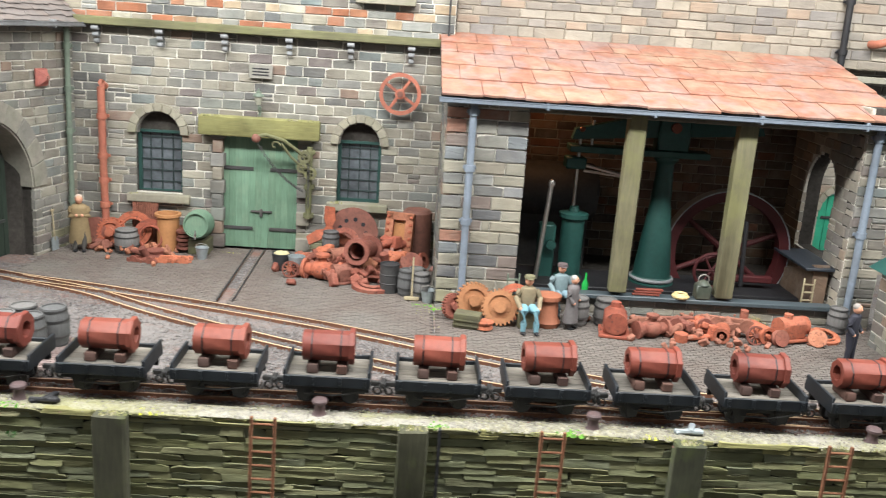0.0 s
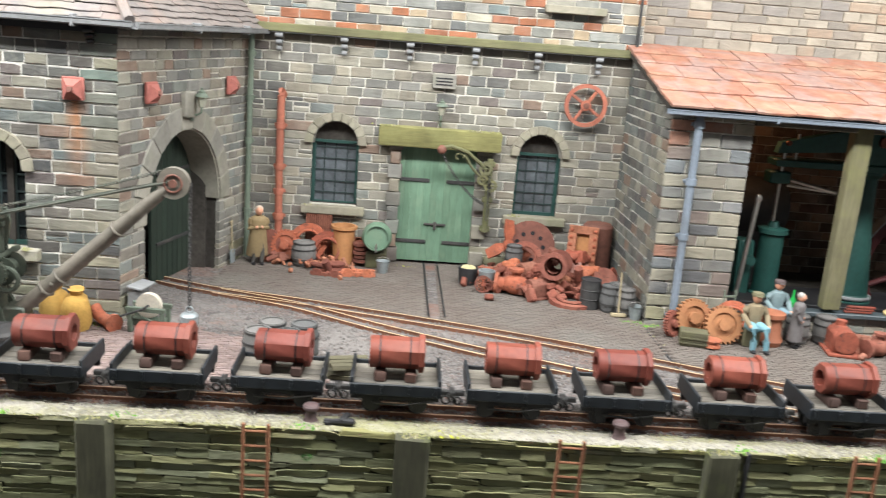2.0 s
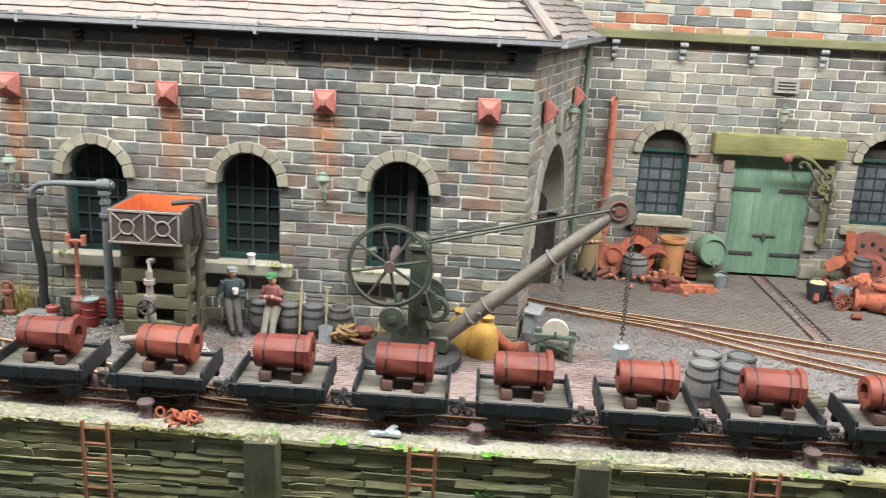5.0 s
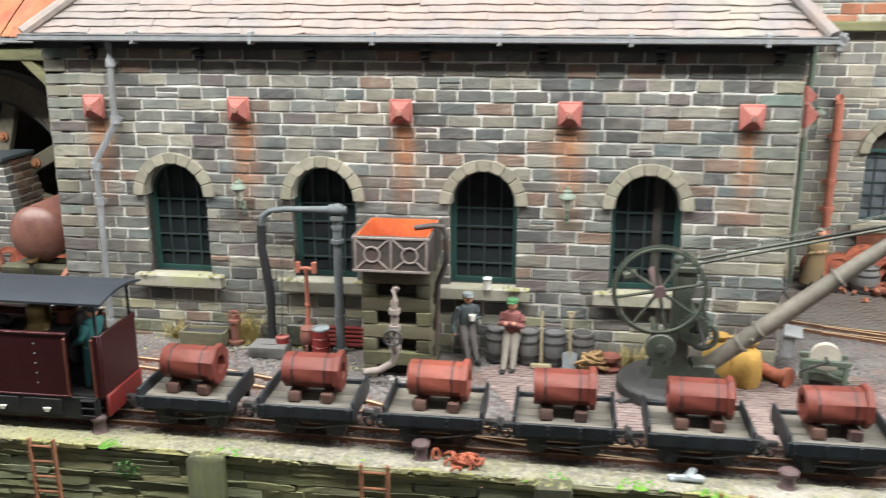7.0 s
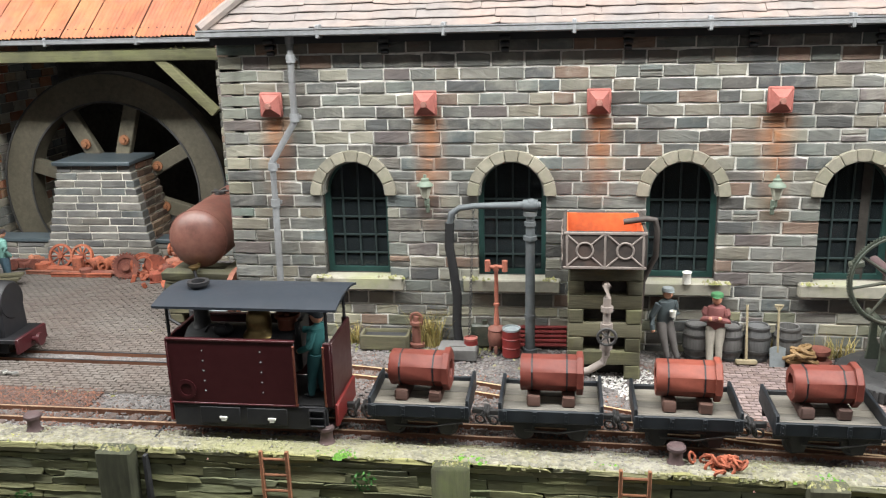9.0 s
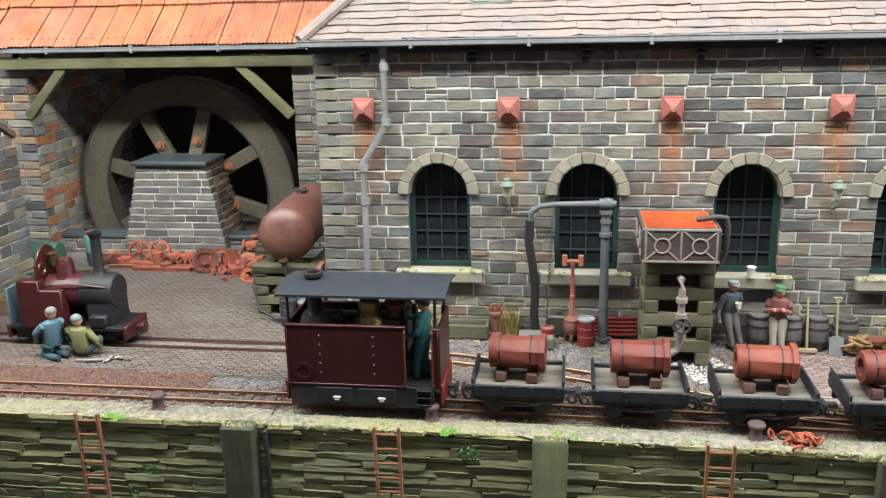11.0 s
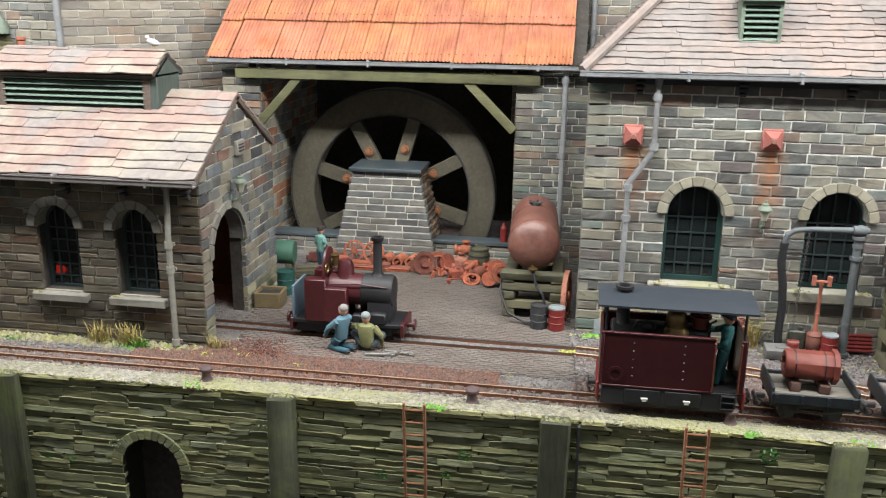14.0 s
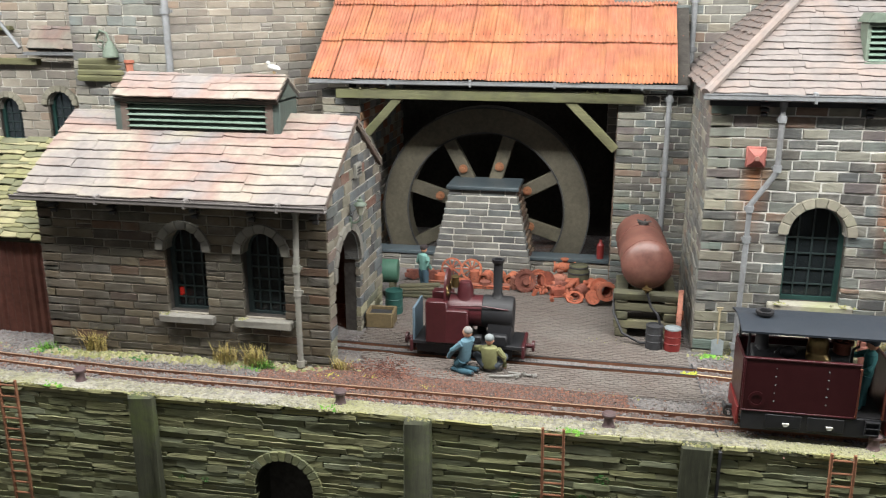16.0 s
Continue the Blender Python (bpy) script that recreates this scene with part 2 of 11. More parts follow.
M["sill"] = surface("sill_stone", [(0.25, 0.235, 0.19)], 0.85, fine=3, vary=0.2, bump=0.3, stain=(0.24, 0.26, 0.1), stain_amt=0.5)
M["shedtile"] = surface("shed_roof_slab", [(0.2, 0.165, 0.14), (0.185, 0.155, 0.14), (0.22, 0.175, 0.15), (0.165, 0.135, 0.12), (0.21, 0.16, 0.135), (0.19, 0.165, 0.15)], 0.8, big=0.12, fine=2.2, vary=0.24, bump=0.4,
                        stain=(0.3, 0.2, 0.15), stain_amt=0.3, spec=0.3, stain_scale=0.12,
                        broad=[(0.14, 0.128, 0.124), (0.2, 0.178, 0.165), (0.25, 0.225, 0.185), (0.22, 0.15, 0.128), (0.185, 0.168, 0.163), (0.26, 0.235, 0.18)], broad_scale=0.16, broad_amt=0.85)
ROOF = [(0.22, 0.18, 0.158), (0.21, 0.178, 0.162), (0.235, 0.192, 0.168), (0.2, 0.16, 0.142), (0.2, 0.175, 0.16), (0.23, 0.185, 0.155), (0.215, 0.182, 0.165)]
M["rooftile"] = surface("roof_slab", [tuple(c * f for c, f in zip(s, (0.86, 0.88, 0.9))) for s in ROOF],
                        0.8, big=0.12, fine=2.2, vary=0.2, bump=0.35, stain=(0.33, 0.22, 0.17), stain_amt=0.3, spec=0.3, stain_scale=0.1,
                        broad=[(0.14, 0.13, 0.127), (0.195, 0.17, 0.158), (0.165, 0.148, 0.14), (0.21, 0.165, 0.145), (0.155, 0.143, 0.141), (0.21, 0.188, 0.157)], broad_scale=0.13, broad_amt=0.8)
M["redtile"] = surface("red_tile", [(0.279, 0.144, 0.106), (0.307, 0.148, 0.102), (0.251, 0.131, 0.1), (0.279, 0.152, 0.119), (0.316, 0.174, 0.128), (0.233, 0.139, 0.119)],
                       0.75, big=0.3, fine=1.6, vary=0.3, bump=0.4, stain=(0.335, 0.235, 0.17), stain_amt=0.5, spec=0.3,
                       broad=[(0.223, 0.109, 0.085), (0.326, 0.148, 0.0892), (0.279, 0.196, 0.174), (0.288, 0.109, 0.0638), (0.316, 0.217, 0.145), (0.242, 0.148, 0.136)], broad_scale=0.22, broad_amt=0.6)
M["rustsheet"] = surface("rust_sheet", [(0.42, 0.16, 0.086), (0.405, 0.15, 0.08), (0.425, 0.168, 0.09)], 0.8, big=0.35, fine=1.6, vary=0.27,
                         bump=0.2, stain=(0.42, 0.22, 0.09), stain_amt=0.4, spec=0.2, grain=(1, 0.3, 1),
                         broad=[(0.42, 0.135, 0.078), (0.48, 0.225, 0.115), (0.36, 0.15, 0.105), (0.45, 0.2, 0.14), (0.43, 0.145, 0.07)], broad_scale=0.2, broad_amt=0.55)
M["rust"] = surface("orange_rust", [(0.33, 0.098, 0.056), (0.25, 0.072, 0.046), (0.37, 0.12, 0.066), (0.2, 0.068, 0.048), (0.33, 0.135, 0.08), (0.25, 0.105, 0.072), (0.31, 0.092, 0.052), (0.17, 0.062, 0.046)], 0.85, big=0.6, fine=4, vary=0.32, bump=0.4,
                    stain=(0.35, 0.17, 0.12), stain_amt=0.4, spec=0.2, speck=(0.1, 0.045, 0.035), speck_at=0.6)
M["rust_pale"] = surface("dusty_rust", [(0.26, 0.12, 0.095), (0.22, 0.1, 0.08)], 0.85, big=0.6, fine=4, vary=0.25, bump=0.3, stain=(0.3, 0.19, 0.155), stain_amt=0.5)
M["rust_brown"] = surface("brown_rust", [(0.16, 0.062, 0.045), (0.13, 0.055, 0.04)], 0.7, big=0.4, fine=4, vary=0.3, bump=0.3, stain=(0.27, 0.11, 0.075), stain_amt=0.5)
M["tank_rust"] = surface("brown_tank_rust", [(0.15, 0.06, 0.046)], 0.42, big=0.25, fine=3, vary=0.35, bump=0.2, stain=(0.24, 0.12, 0.09), stain_amt=0.5, spec=0.5)
M["casting"] = surface("red_oxide_casting", [(0.17, 0.042, 0.028), (0.145, 0.036, 0.026), (0.19, 0.05, 0.033)], 0.55, big=0.5, fine=3.0, vary=0.2, bump=0.2,
                       stain=(0.25, 0.09, 0.065), stain_amt=0.35, spec=0.3)
M["maroon"] = surface("maroon_paint", [(0.034, 0.0065, 0.008)], 0.36, big=0.15, fine=3, vary=0.14, bump=0.06, spec=0.4)
M["maroon_pale"] = surface("dusty_maroon_paint", [(0.052, 0.01, 0.0125)], 0.36, big=0.3, fine=3, vary=0.2, bump=0.1, stain=(0.13, 0.06, 0.06), stain_amt=0.3)
M["buffer_red"] = surface("buffer_red", [(0.15, 0.018, 0.016)], 0.5, vary=0.15, bump=0.1)
M["black"] = surface("black_paint", [(0.012, 0.012, 0.014)], 0.55, big=0.3, fine=3, vary=0.3, bump=0.12, stain=(0.036, 0.032, 0.029), stain_amt=0.4)
M["wagon"] = surface("wagon_black", [(0.009, 0.012, 0.016), (0.012, 0.015, 0.019)], 0.5, big=0.4, fine=3, vary=0.3, bump=0.2, stain=(0.036, 0.033, 0.03), stain_amt=0.3)
M["chock"] = surface("chock_timber", [(0.07, 0.035, 0.026), (0.085, 0.043, 0.032), (0.055, 0.03, 0.024)], 0.85, vary=0.3, bump=0.4, grain=(0.3, 3, 3))
M["cabroof"] = surface("roof_grey_blue", [(0.021, 0.026, 0.034)], 0.5, big=0.12, fine=4, vary=0.15, bump=0.05, stain=(0.05, 0.05, 0.055), stain_amt=0.3)
M["slate_cap"] = surface("blue_slate_cap", [(0.05, 0.064, 0.072)], 0.45, big=0.3, fine=3, vary=0.2, bump=0.15, stain=(0.08, 0.09, 0.09), stain_amt=0.4)
M["planks"] = surface("grey_planks", [(0.14, 0.125, 0.105), (0.115, 0.105, 0.09), (0.165, 0.148, 0.122)], 0.85, big=0.4, fine=2.5, vary=0.3, bump=0.4, grain=(0.3, 3, 3))
M["brass"] = surface("aged_brass", [(0.2, 0.14, 0.06)], 0.35, metal=0.85, vary=0.3, bump=0.05)
M["copper"] = surface("copper", [(0.17, 0.06, 0.04)], 0.45, metal=0.7, vary=0.3, bump=0.05)
M["steel"] = surface("bright_steel", [(0.5, 0.48, 0.45)], 0.35, metal=0.9, vary=0.2, bump=0.05)
M["rail_side"] = surface("rusty_rail_side", [(0.13, 0.055, 0.03)], 0.75, big=0.2, fine=3, vary=0.3, bump=0.2, stain=(0.22, 0.09, 0.05), stain_amt=0.4)
M["rail"] = surface("worn_rail", [(0.45, 0.3, 0.2)], 0.45, metal=0.55, big=0.1, fine=3, vary=0.35, bump=0.15, stain=(0.2, 0.08, 0.045), stain_amt=0.5)
M["rail_new"] = surface("brassy_rail", [(0.6, 0.43, 0.26)], 0.4, metal=0.3, big=0.1, fine=3, vary=0.3, bump=0.1, stain=(0.3, 0.13, 0.07), stain_amt=0.2)
M["red_ballast"] = surface("red_brown_ballast", [(0.16, 0.1, 0.08), (0.2, 0.1, 0.066), (0.11, 0.08, 0.072), (0.19, 0.15, 0.135), (0.24, 0.115, 0.07), (0.085, 0.068, 0.064)], 0.9, rand="island", vary=0.2, bump=0.0,
                           broad=[(0.13, 0.1, 0.09), (0.28, 0.12, 0.075), (0.12, 0.085, 0.075), (0.24, 0.17, 0.14)], broad_scale=0.3, broad_amt=0.6)
M["sleeper"] = surface("rusty_sleeper", [(0.12, 0.085, 0.072), (0.1, 0.074, 0.064)], 0.9, vary=0.3, bump=0.4)
M["green_door"] = surface("faded_green_paint", [(0.11, 0.19, 0.128), (0.105, 0.18, 0.12), (0.118, 0.198, 0.135)], 0.75, big=0.3, fine=2.5, vary=0.22, bump=0.3,
                          grain=(4, 4, 0.3), stain=(0.2, 0.25, 0.17), stain_amt=0.4)
M["dark_door"] = surface("dark_green_door", [(0.016, 0.027, 0.019), (0.02, 0.031, 0.022)], 0.75, big=0.3, fine=2.5, vary=0.25, bump=0.3, grain=(4, 4, 0.3))
M["bars"] = surface("dark_glazing_bar", [(0.022, 0.035, 0.035)], 0.6, vary=0.25, bump=0.1)
M["mossroof"] = surface("mossy_roof_slate", [(0.15, 0.145, 0.075), (0.19, 0.18, 0.09), (0.12, 0.12, 0.07), (0.23, 0.21, 0.12)], 0.85, big=0.3, fine=2.2, vary=0.3, bump=0.5, stain=(0.23, 0.22, 0.09), stain_amt=0.5)
M["green_frame"] = surface("dark_green_frame", [(0.016, 0.052, 0.045)], 0.6, vary=0.25, bump=0.1)
M["engine_green"] = surface("engine_green", [(0.013, 0.055, 0.047)], 0.45, vary=0.25, bump=0.08, stain=(0.05, 0.12, 0.1), stain_amt=0.3)
M["bright_green"] = surface("bright_green_paint", [(0.02, 0.24, 0.14)], 0.6, vary=0.2, bump=0.15)
M["jib"] = surface("brown_grey_jib", [(0.145, 0.128, 0.105)], 0.6, big=0.4, fine=3, vary=0.3, bump=0.2, stain=(0.09, 0.09, 0.07), stain_amt=0.5)
M["crane"] = surface("grey_green_crane", [(0.046, 0.055, 0.042)], 0.45, big=0.5, fine=3, vary=0.4, bump=0.25, stain=(0.12, 0.095, 0.07), stain_amt=0.5, stain_scale=0.6)
M["crane_dark"] = surface("dark_grey_iron", [(0.036, 0.035, 0.035)], 0.65, vary=0.3, bump=0.25, stain=(0.1, 0.09, 0.08), stain_amt=0.5)
M["mosswood"] = surface("mossy_timber", [(0.105, 0.103, 0.055), (0.125, 0.12, 0.062)], 0.85, big=0.3, fine=2.2, vary=0.3, bump=0.6, grain=(0.3, 3, 3), stain=(0.15, 0.16, 0.06),
                        stain_amt=0.5)
M["lintel_wood"] = surface("yellow_green_timber", [(0.17, 0.165, 0.06), (0.19, 0.18, 0.07)], 0.85, big=0.3, fine=2.2, vary=0.3, bump=0.6, grain=(0.3, 3, 3), stain=(0.24, 0.24, 0.1), stain_amt=0.4)
M["postwood"] = surface("mossy_post", [(0.115, 0.105, 0.06)], 0.85, big=0.3, fine=2.2, vary=0.3, bump=0.5, grain=(3, 3, 0.25), stain=(0.16, 0.16, 0.055), stain_amt=0.5)
M["pile"] = surface("quay_timber", [(0.05, 0.052, 0.031), (0.06, 0.059, 0.036)], 0.85, big=0.4, fine=2.4, vary=0.35, bump=0.6, grain=(3, 3, 0.3), stain=(0.1, 0.13, 0.03),
                    stain_amt=0.5)
M["oldwood"] = surface("old_timber", [(0.082, 0.076, 0.046), (0.1, 0.09, 0.056), (0.066, 0.062, 0.04)], 0.9, vary=0.3, bump=0.5, grain=(0.3, 3, 3), stain=(0.2, 0.2, 0.08), stain_amt=0.3)
M["dark_wood"] = surface("dark_wheel_timber", [(0.1, 0.088, 0.061), (0.085, 0.075, 0.053)], 0.7, big=0.3, vary=0.3, bump=0.3)
M["pipe_grey"] = surface("grey_pipe", [(0.19, 0.195, 0.2)], 0.6, vary=0.25, bump=0.15, stain=(0.12, 0.11, 0.1), stain_amt=0.4)
M["gutter_lilac"] = surface("lilac_grey_gutter", [(0.15, 0.135, 0.128)], 0.65, vary=0.25, bump=0.15, stain=(0.2, 0.18, 0.16), stain_amt=0.4)
M["shed_dressed"] = surface("smooth_shed_stone", [(0.175, 0.165, 0.14), (0.16, 0.15, 0.13)], 0.85, fine=3, vary=0.22, bump=0.25, stain=(0.12, 0.11, 0.09), stain_amt=0.4)
M["iron_grey"] = surface("dark_grey_pipe", [(0.085, 0.095, 0.1)], 0.6, vary=0.25, bump=0.15, stain=(0.13, 0.12, 0.11), stain_amt=0.4)
M["pipe_blue"] = surface("blue_grey_pipe", [(0.16, 0.19, 0.23)], 0.55, vary=0.2, bump=0.1, stain=(0.1, 0.1, 0.1), stain_amt=0.3)
M["pipe_red"] = surface("rusty_pipe", [(0.3, 0.1, 0.065)], 0.75, vary=0.3, bump=0.25, stain=(0.4, 0.16, 0.09), stain_amt=0.5)
M["iron_red"] = surface("red_iron_plate", [(0.3, 0.1, 0.082)], 0.75, vary=0.25, bump=0.2, stain=(0.2, 0.07, 0.055), stain_amt=0.5)
M["louvre_green"] = surface("pale_green_louvre", [(0.11, 0.16, 0.125), (0.13, 0.18, 0.145)], 0.7, vary=0.25, bump=0.2, stain=(0.05, 0.06, 0.05), stain_amt=0.4)
M["louvre_end"] = surface("green_grey_panel", [(0.058, 0.075, 0.066)], 0.75, vary=0.3, bump=0.2, grain=(3, 3, 0.3), stain=(0.09, 0.1, 0.085), stain_amt=0.4)
M["louvre_post"] = surface("brown_corner_post", [(0.115, 0.085, 0.07)], 0.75, vary=0.3, bump=0.2)
M["lampgreen"] = surface("verdigris_lamp", [(0.12, 0.15, 0.115)], 0.6, vary=0.25, bump=0.15)
M["lampglass"] = surface("milky_glass", [(0.3, 0.3, 0.24)], 0.3, vary=0.2, bump=0.02, stain=(0.15, 0.17, 0.12), stain_amt=0.4)
M["barrel"] = surface("grey_barrel", [(0.1, 0.1, 0.1), (0.13, 0.125, 0.12)], 0.75, vary=0.3, bump=0.4, grain=(3, 3, 0.3))
M["zinc"] = surface("dull_zinc", [(0.27, 0.3, 0.31)], 0.5, metal=0.4, vary=0.2, bump=0.1)
M["orange_in"] = surface("orange_tank_lining", [(0.5, 0.115, 0.035)], 0.8, vary=0.3, bump=0.3, stain=(0.3, 0.08, 0.035), stain_amt=0.6)
M["tank_iron"] = surface("tank_iron", [(0.048, 0.04, 0.036)], 0.7, vary=0.3, bump=0.3, stain=(0.16, 0.085, 0.06), stain_amt=0.4)
M["gull"] = surface("dusty_white_paint", [(0.42, 0.42, 0.4)], 0.7, vary=0.2, bump=0.1, stain=(0.2, 0.2, 0.2), stain_amt=0.4)
M["sack"] = surface("ochre_sack", [(0.42, 0.25, 0.065)], 0.95, vary=0.22, bump=0.4, fine=6)
M["oldbox"] = surface("ochre_box", [(0.15, 0.11, 0.055)], 0.85, vary=0.25, bump=0.3)
M["rib"] = surface("dusty_iron_rib", [(0.22, 0.185, 0.165)], 0.75, vary=0.25, bump=0.2, stain=(0.3, 0.19, 0.14), stain_amt=0.4)
M["rubber"] = surface("black_leather", [(0.012, 0.012, 0.013)], 0.7, vary=0.3, bump=0.3)
M["ochre"] = surface("ochre_gear", [(0.3, 0.135, 0.06), (0.27, 0.115, 0.055)], 0.8, vary=0.25, bump=0.3, stain=(0.32, 0.11, 0.06), stain_amt=0.4)
M["coal"] = surface("coal", [(0.03, 0.03, 0.032)], 0.6, vary=0.4, bump=0.5)
M["ladder"] = surface("rusty_ladder", [(0.19, 0.08, 0.04)], 0.8, vary=0.3, bump=0.3)
M["white"] = surface("white_paint", [(0.7, 0.68, 0.62)], 0.6, vary=0.15, bump=0.05)
M["skin"] = surface("painted_flesh", [(0.5, 0.25, 0.16)], 0.6, vary=0.12, bump=0.05, rand="object")
M["bollard"] = surface("bollard_iron", [(0.085, 0.055, 0.055)], 0.65, vary=0.3, bump=0.2, stain=(0.18, 0.1, 0.09), stain_amt=0.4)


def paint(name, col, rough=0.65):
    if name not in M:
        M[name] = surface(name, [col], rough, vary=0.18, bump=0.1, fine=5)
    return M[name]


def glass_material():
    m = Nodes("window_glass")
    m.bsdf.inputs["Base Color"].default_value = (0.1, 0.125, 0.135, 1)
    m.bsdf.inputs["Roughness"].default_value = 0.12
    m.bsdf.inputs["Transmission Weight"].default_value = 0.85
    m.bsdf.inputs["IOR"].default_value = 1.3
    return m.mat


def ember_material():
    m = Nodes("glowing_coals")
    m.bsdf.inputs["Base Color"].default_value = (0.1, 0.01, 0.005, 1)
    m.bsdf.inputs["Emission Color"].default_value = (1.0, 0.03, 0.015, 1)
    m.bsdf.inputs["Emission Strength"].default_value = 3.0
    return m.mat


M["embers"] = ember_material()
M["glass"] = glass_material()
# dusty panes; the blue-grey sheen they reflect is put into the base colour
M["dusty_glass"] = surface("dusty_glass", [(0.075, 0.085, 0.095)], 0.35, big=0.5, fine=2.0, vary=0.35, bump=0.03, spec=0.5, stain=(0.16, 0.17, 0.18), stain_amt=0.5)


def ground_material(name, cols, stain, stain2, scale=5.0, bump=0.7):
    m = Nodes(name)
    tc = m.add("ShaderNodeTexCoord").outputs["Object"]
    v = m.add("ShaderNodeTexVoronoi")
    m.put(v.inputs["Vector"], tc)
    v.inputs["Scale"].default_value = scale / U
    pick = m.add("ShaderNodeSeparateColor")
    m.put(pick.inputs[0], v.outputs["Color"])
    base = m.ramp(pick.outputs[0], [(i / len(cols), c) for i, c in enumerate(cols)], hard=True)
    nf = m.noise(tc, 3.0, 6.0)
    base = m.mix(1.0, base, m.ramp(nf, [(0.25, 0.6), (0.75, 1.35)]), "MULTIPLY")
    n1 = m.noise(tc, 0.09, 5.0, None, 0.7)
    n2 = m.noise(m.stretch(tc, 1, 1.6, 1), 0.13, 5.0, 4.0, 0.7)
    base = m.mix(m.ramp(n1, [(0.5, 0.0), (0.62, 0.75)]), base, stain)
    base = m.mix(m.ramp(n2, [(0.54, 0.0), (0.68, 0.8)]), base, stain2)
    m.put(m.bsdf.inputs["Base Color"], base)
    m.bsdf.inputs["Roughness"].default_value = 0.92
    m.bsdf.inputs["Specular IOR Level"].default_value = 0.2
    b = m.add("ShaderNodeBump", Strength=bump, Distance=0.12 * U, Height=m.math("ADD", m.math("MULTIPLY", v.outputs["Distance"], -1.2), nf))
    m.put(m.bsdf.inputs["Normal"], b.outputs[0])
    return m.mat


M["ballast"] = ground_material("ballast", [(0.13, 0.12, 0.117), (0.16, 0.147, 0.143), (0.1, 0.092, 0.092), (0.18, 0.167, 0.16), (0.13, 0.115, 0.11), (0.12, 0.095, 0.085)],
                              (0.22, 0.203, 0.192), (0.2, 0.105, 0.078), 9.0)
M["quay_top"] = ground_material("quay_top", [(0.23, 0.215, 0.16), (0.2, 0.188, 0.145), (0.26, 0.245, 0.19), (0.17, 0.16, 0.13), (0.22, 0.205, 0.14)], (0.24, 0.235, 0.12), (0.32, 0.3, 0.27), 6.0)
M["gravel"] = surface("gravel", [(0.13, 0.118, 0.115), (0.18, 0.162, 0.158), (0.09, 0.08, 0.08), (0.24, 0.22, 0.205), (0.14, 0.09, 0.075), (0.1, 0.088, 0.088)], 0.9, rand="island", vary=0.2, bump=0.0,
                      broad=[(0.1, 0.09, 0.088), (0.2, 0.182, 0.172), (0.13, 0.118, 0.116), (0.26, 0.24, 0.22)], broad_scale=0.16, broad_amt=0.6)
M["rusty_dirt"] = surface("rusty_dirt", [(0.125, 0.068, 0.052), (0.165, 0.085, 0.062), (0.09, 0.055, 0.046), (0.14, 0.095, 0.08), (0.08, 0.06, 0.053), (0.19, 0.085, 0.055)], 0.95, rand="island", vary=0.2, bump=0.0)
M["setts"] = surface("brick_setts", [(0.115, 0.1, 0.09), (0.1, 0.088, 0.08), (0.127, 0.11, 0.1), (0.11, 0.093, 0.082), (0.13, 0.112, 0.1)], 0.8, rand="island", vary=0.2, bump=0.3, big=0.1,
                     broad=[(0.1, 0.088, 0.08), (0.145, 0.125, 0.11), (0.12, 0.092, 0.078), (0.16, 0.145, 0.13)], broad_scale=0.13, broad_amt=0.55)
M["setts_red"] = surface("red_setts", [(0.2, 0.15, 0.14), (0.185, 0.138, 0.13), (0.22, 0.165, 0.152), (0.19, 0.138, 0.125)], 0.85, rand="island", vary=0.2, bump=0.3, big=0.1)
M["sett_joint_red"] = surface("red_sett_joint", [(0.19, 0.145, 0.132)], 0.95, vary=0.25, bump=0.2)
M["sett_joint"] = surface("sett_joint", [(0.095, 0.083, 0.075)], 0.95, vary=0.25, bump=0.2)
M["grit"] = surface("pale_grit", [(0.2, 0.185, 0.165), (0.25, 0.23, 0.2), (0.15, 0.135, 0.13), (0.3, 0.285, 0.24), (0.18, 0.165, 0.15), (0.24, 0.24, 0.11)], 0.9, rand="island", vary=0.2, bump=0.0)
M["moss"] = surface("moss", [(0.2, 0.19, 0.08), (0.27, 0.26, 0.12), (0.16, 0.165, 0.065), (0.25, 0.235, 0.14), (0.22, 0.2, 0.13)], 0.95, rand="island", vary=0.3, bump=0.3)
M["edge_moss"] = surface("olive_moss", [(0.15, 0.148, 0.06), (0.19, 0.18, 0.085), (0.12, 0.125, 0.05), (0.2, 0.19, 0.12)], 0.95, rand="island", vary=0.3, bump=0.3)
M["grass"] = surface("grass", [(0.1, 0.24, 0.03), (0.14, 0.3, 0.04), (0.08, 0.19, 0.03)], 0.9, rand="island", vary=0.25, bump=0.0)
M["weed"] = surface("weed_leaf", [(0.035, 0.12, 0.025), (0.05, 0.16, 0.03), (0.025, 0.08, 0.02)], 0.8, rand="island", vary=0.25, bump=0.0)
M["white_flower"] = surface("white_flower", [(0.45, 0.45, 0.36), (0.3, 0.3, 0.2), (0.1, 0.15, 0.05)], 0.9, rand="island", vary=0.2, bump=0.0)
M["chalk"] = surface("white_chips", [(0.45, 0.43, 0.4), (0.55, 0.53, 0.5), (0.3, 0.28, 0.26)], 0.9, rand="island", vary=0.2, bump=0.0)
M["straw"] = surface("straw", [(0.36, 0.28, 0.1), (0.3, 0.23, 0.085), (0.24, 0.21, 0.06)], 0.9, rand="island", vary=0.25, bump=0.0)
M["yellow_moss"] = surface("yellow_moss", [(0.4, 0.4, 0.05), (0.32, 0.34, 0.06)], 0.9, rand="island", vary=0.25, bump=0.0)
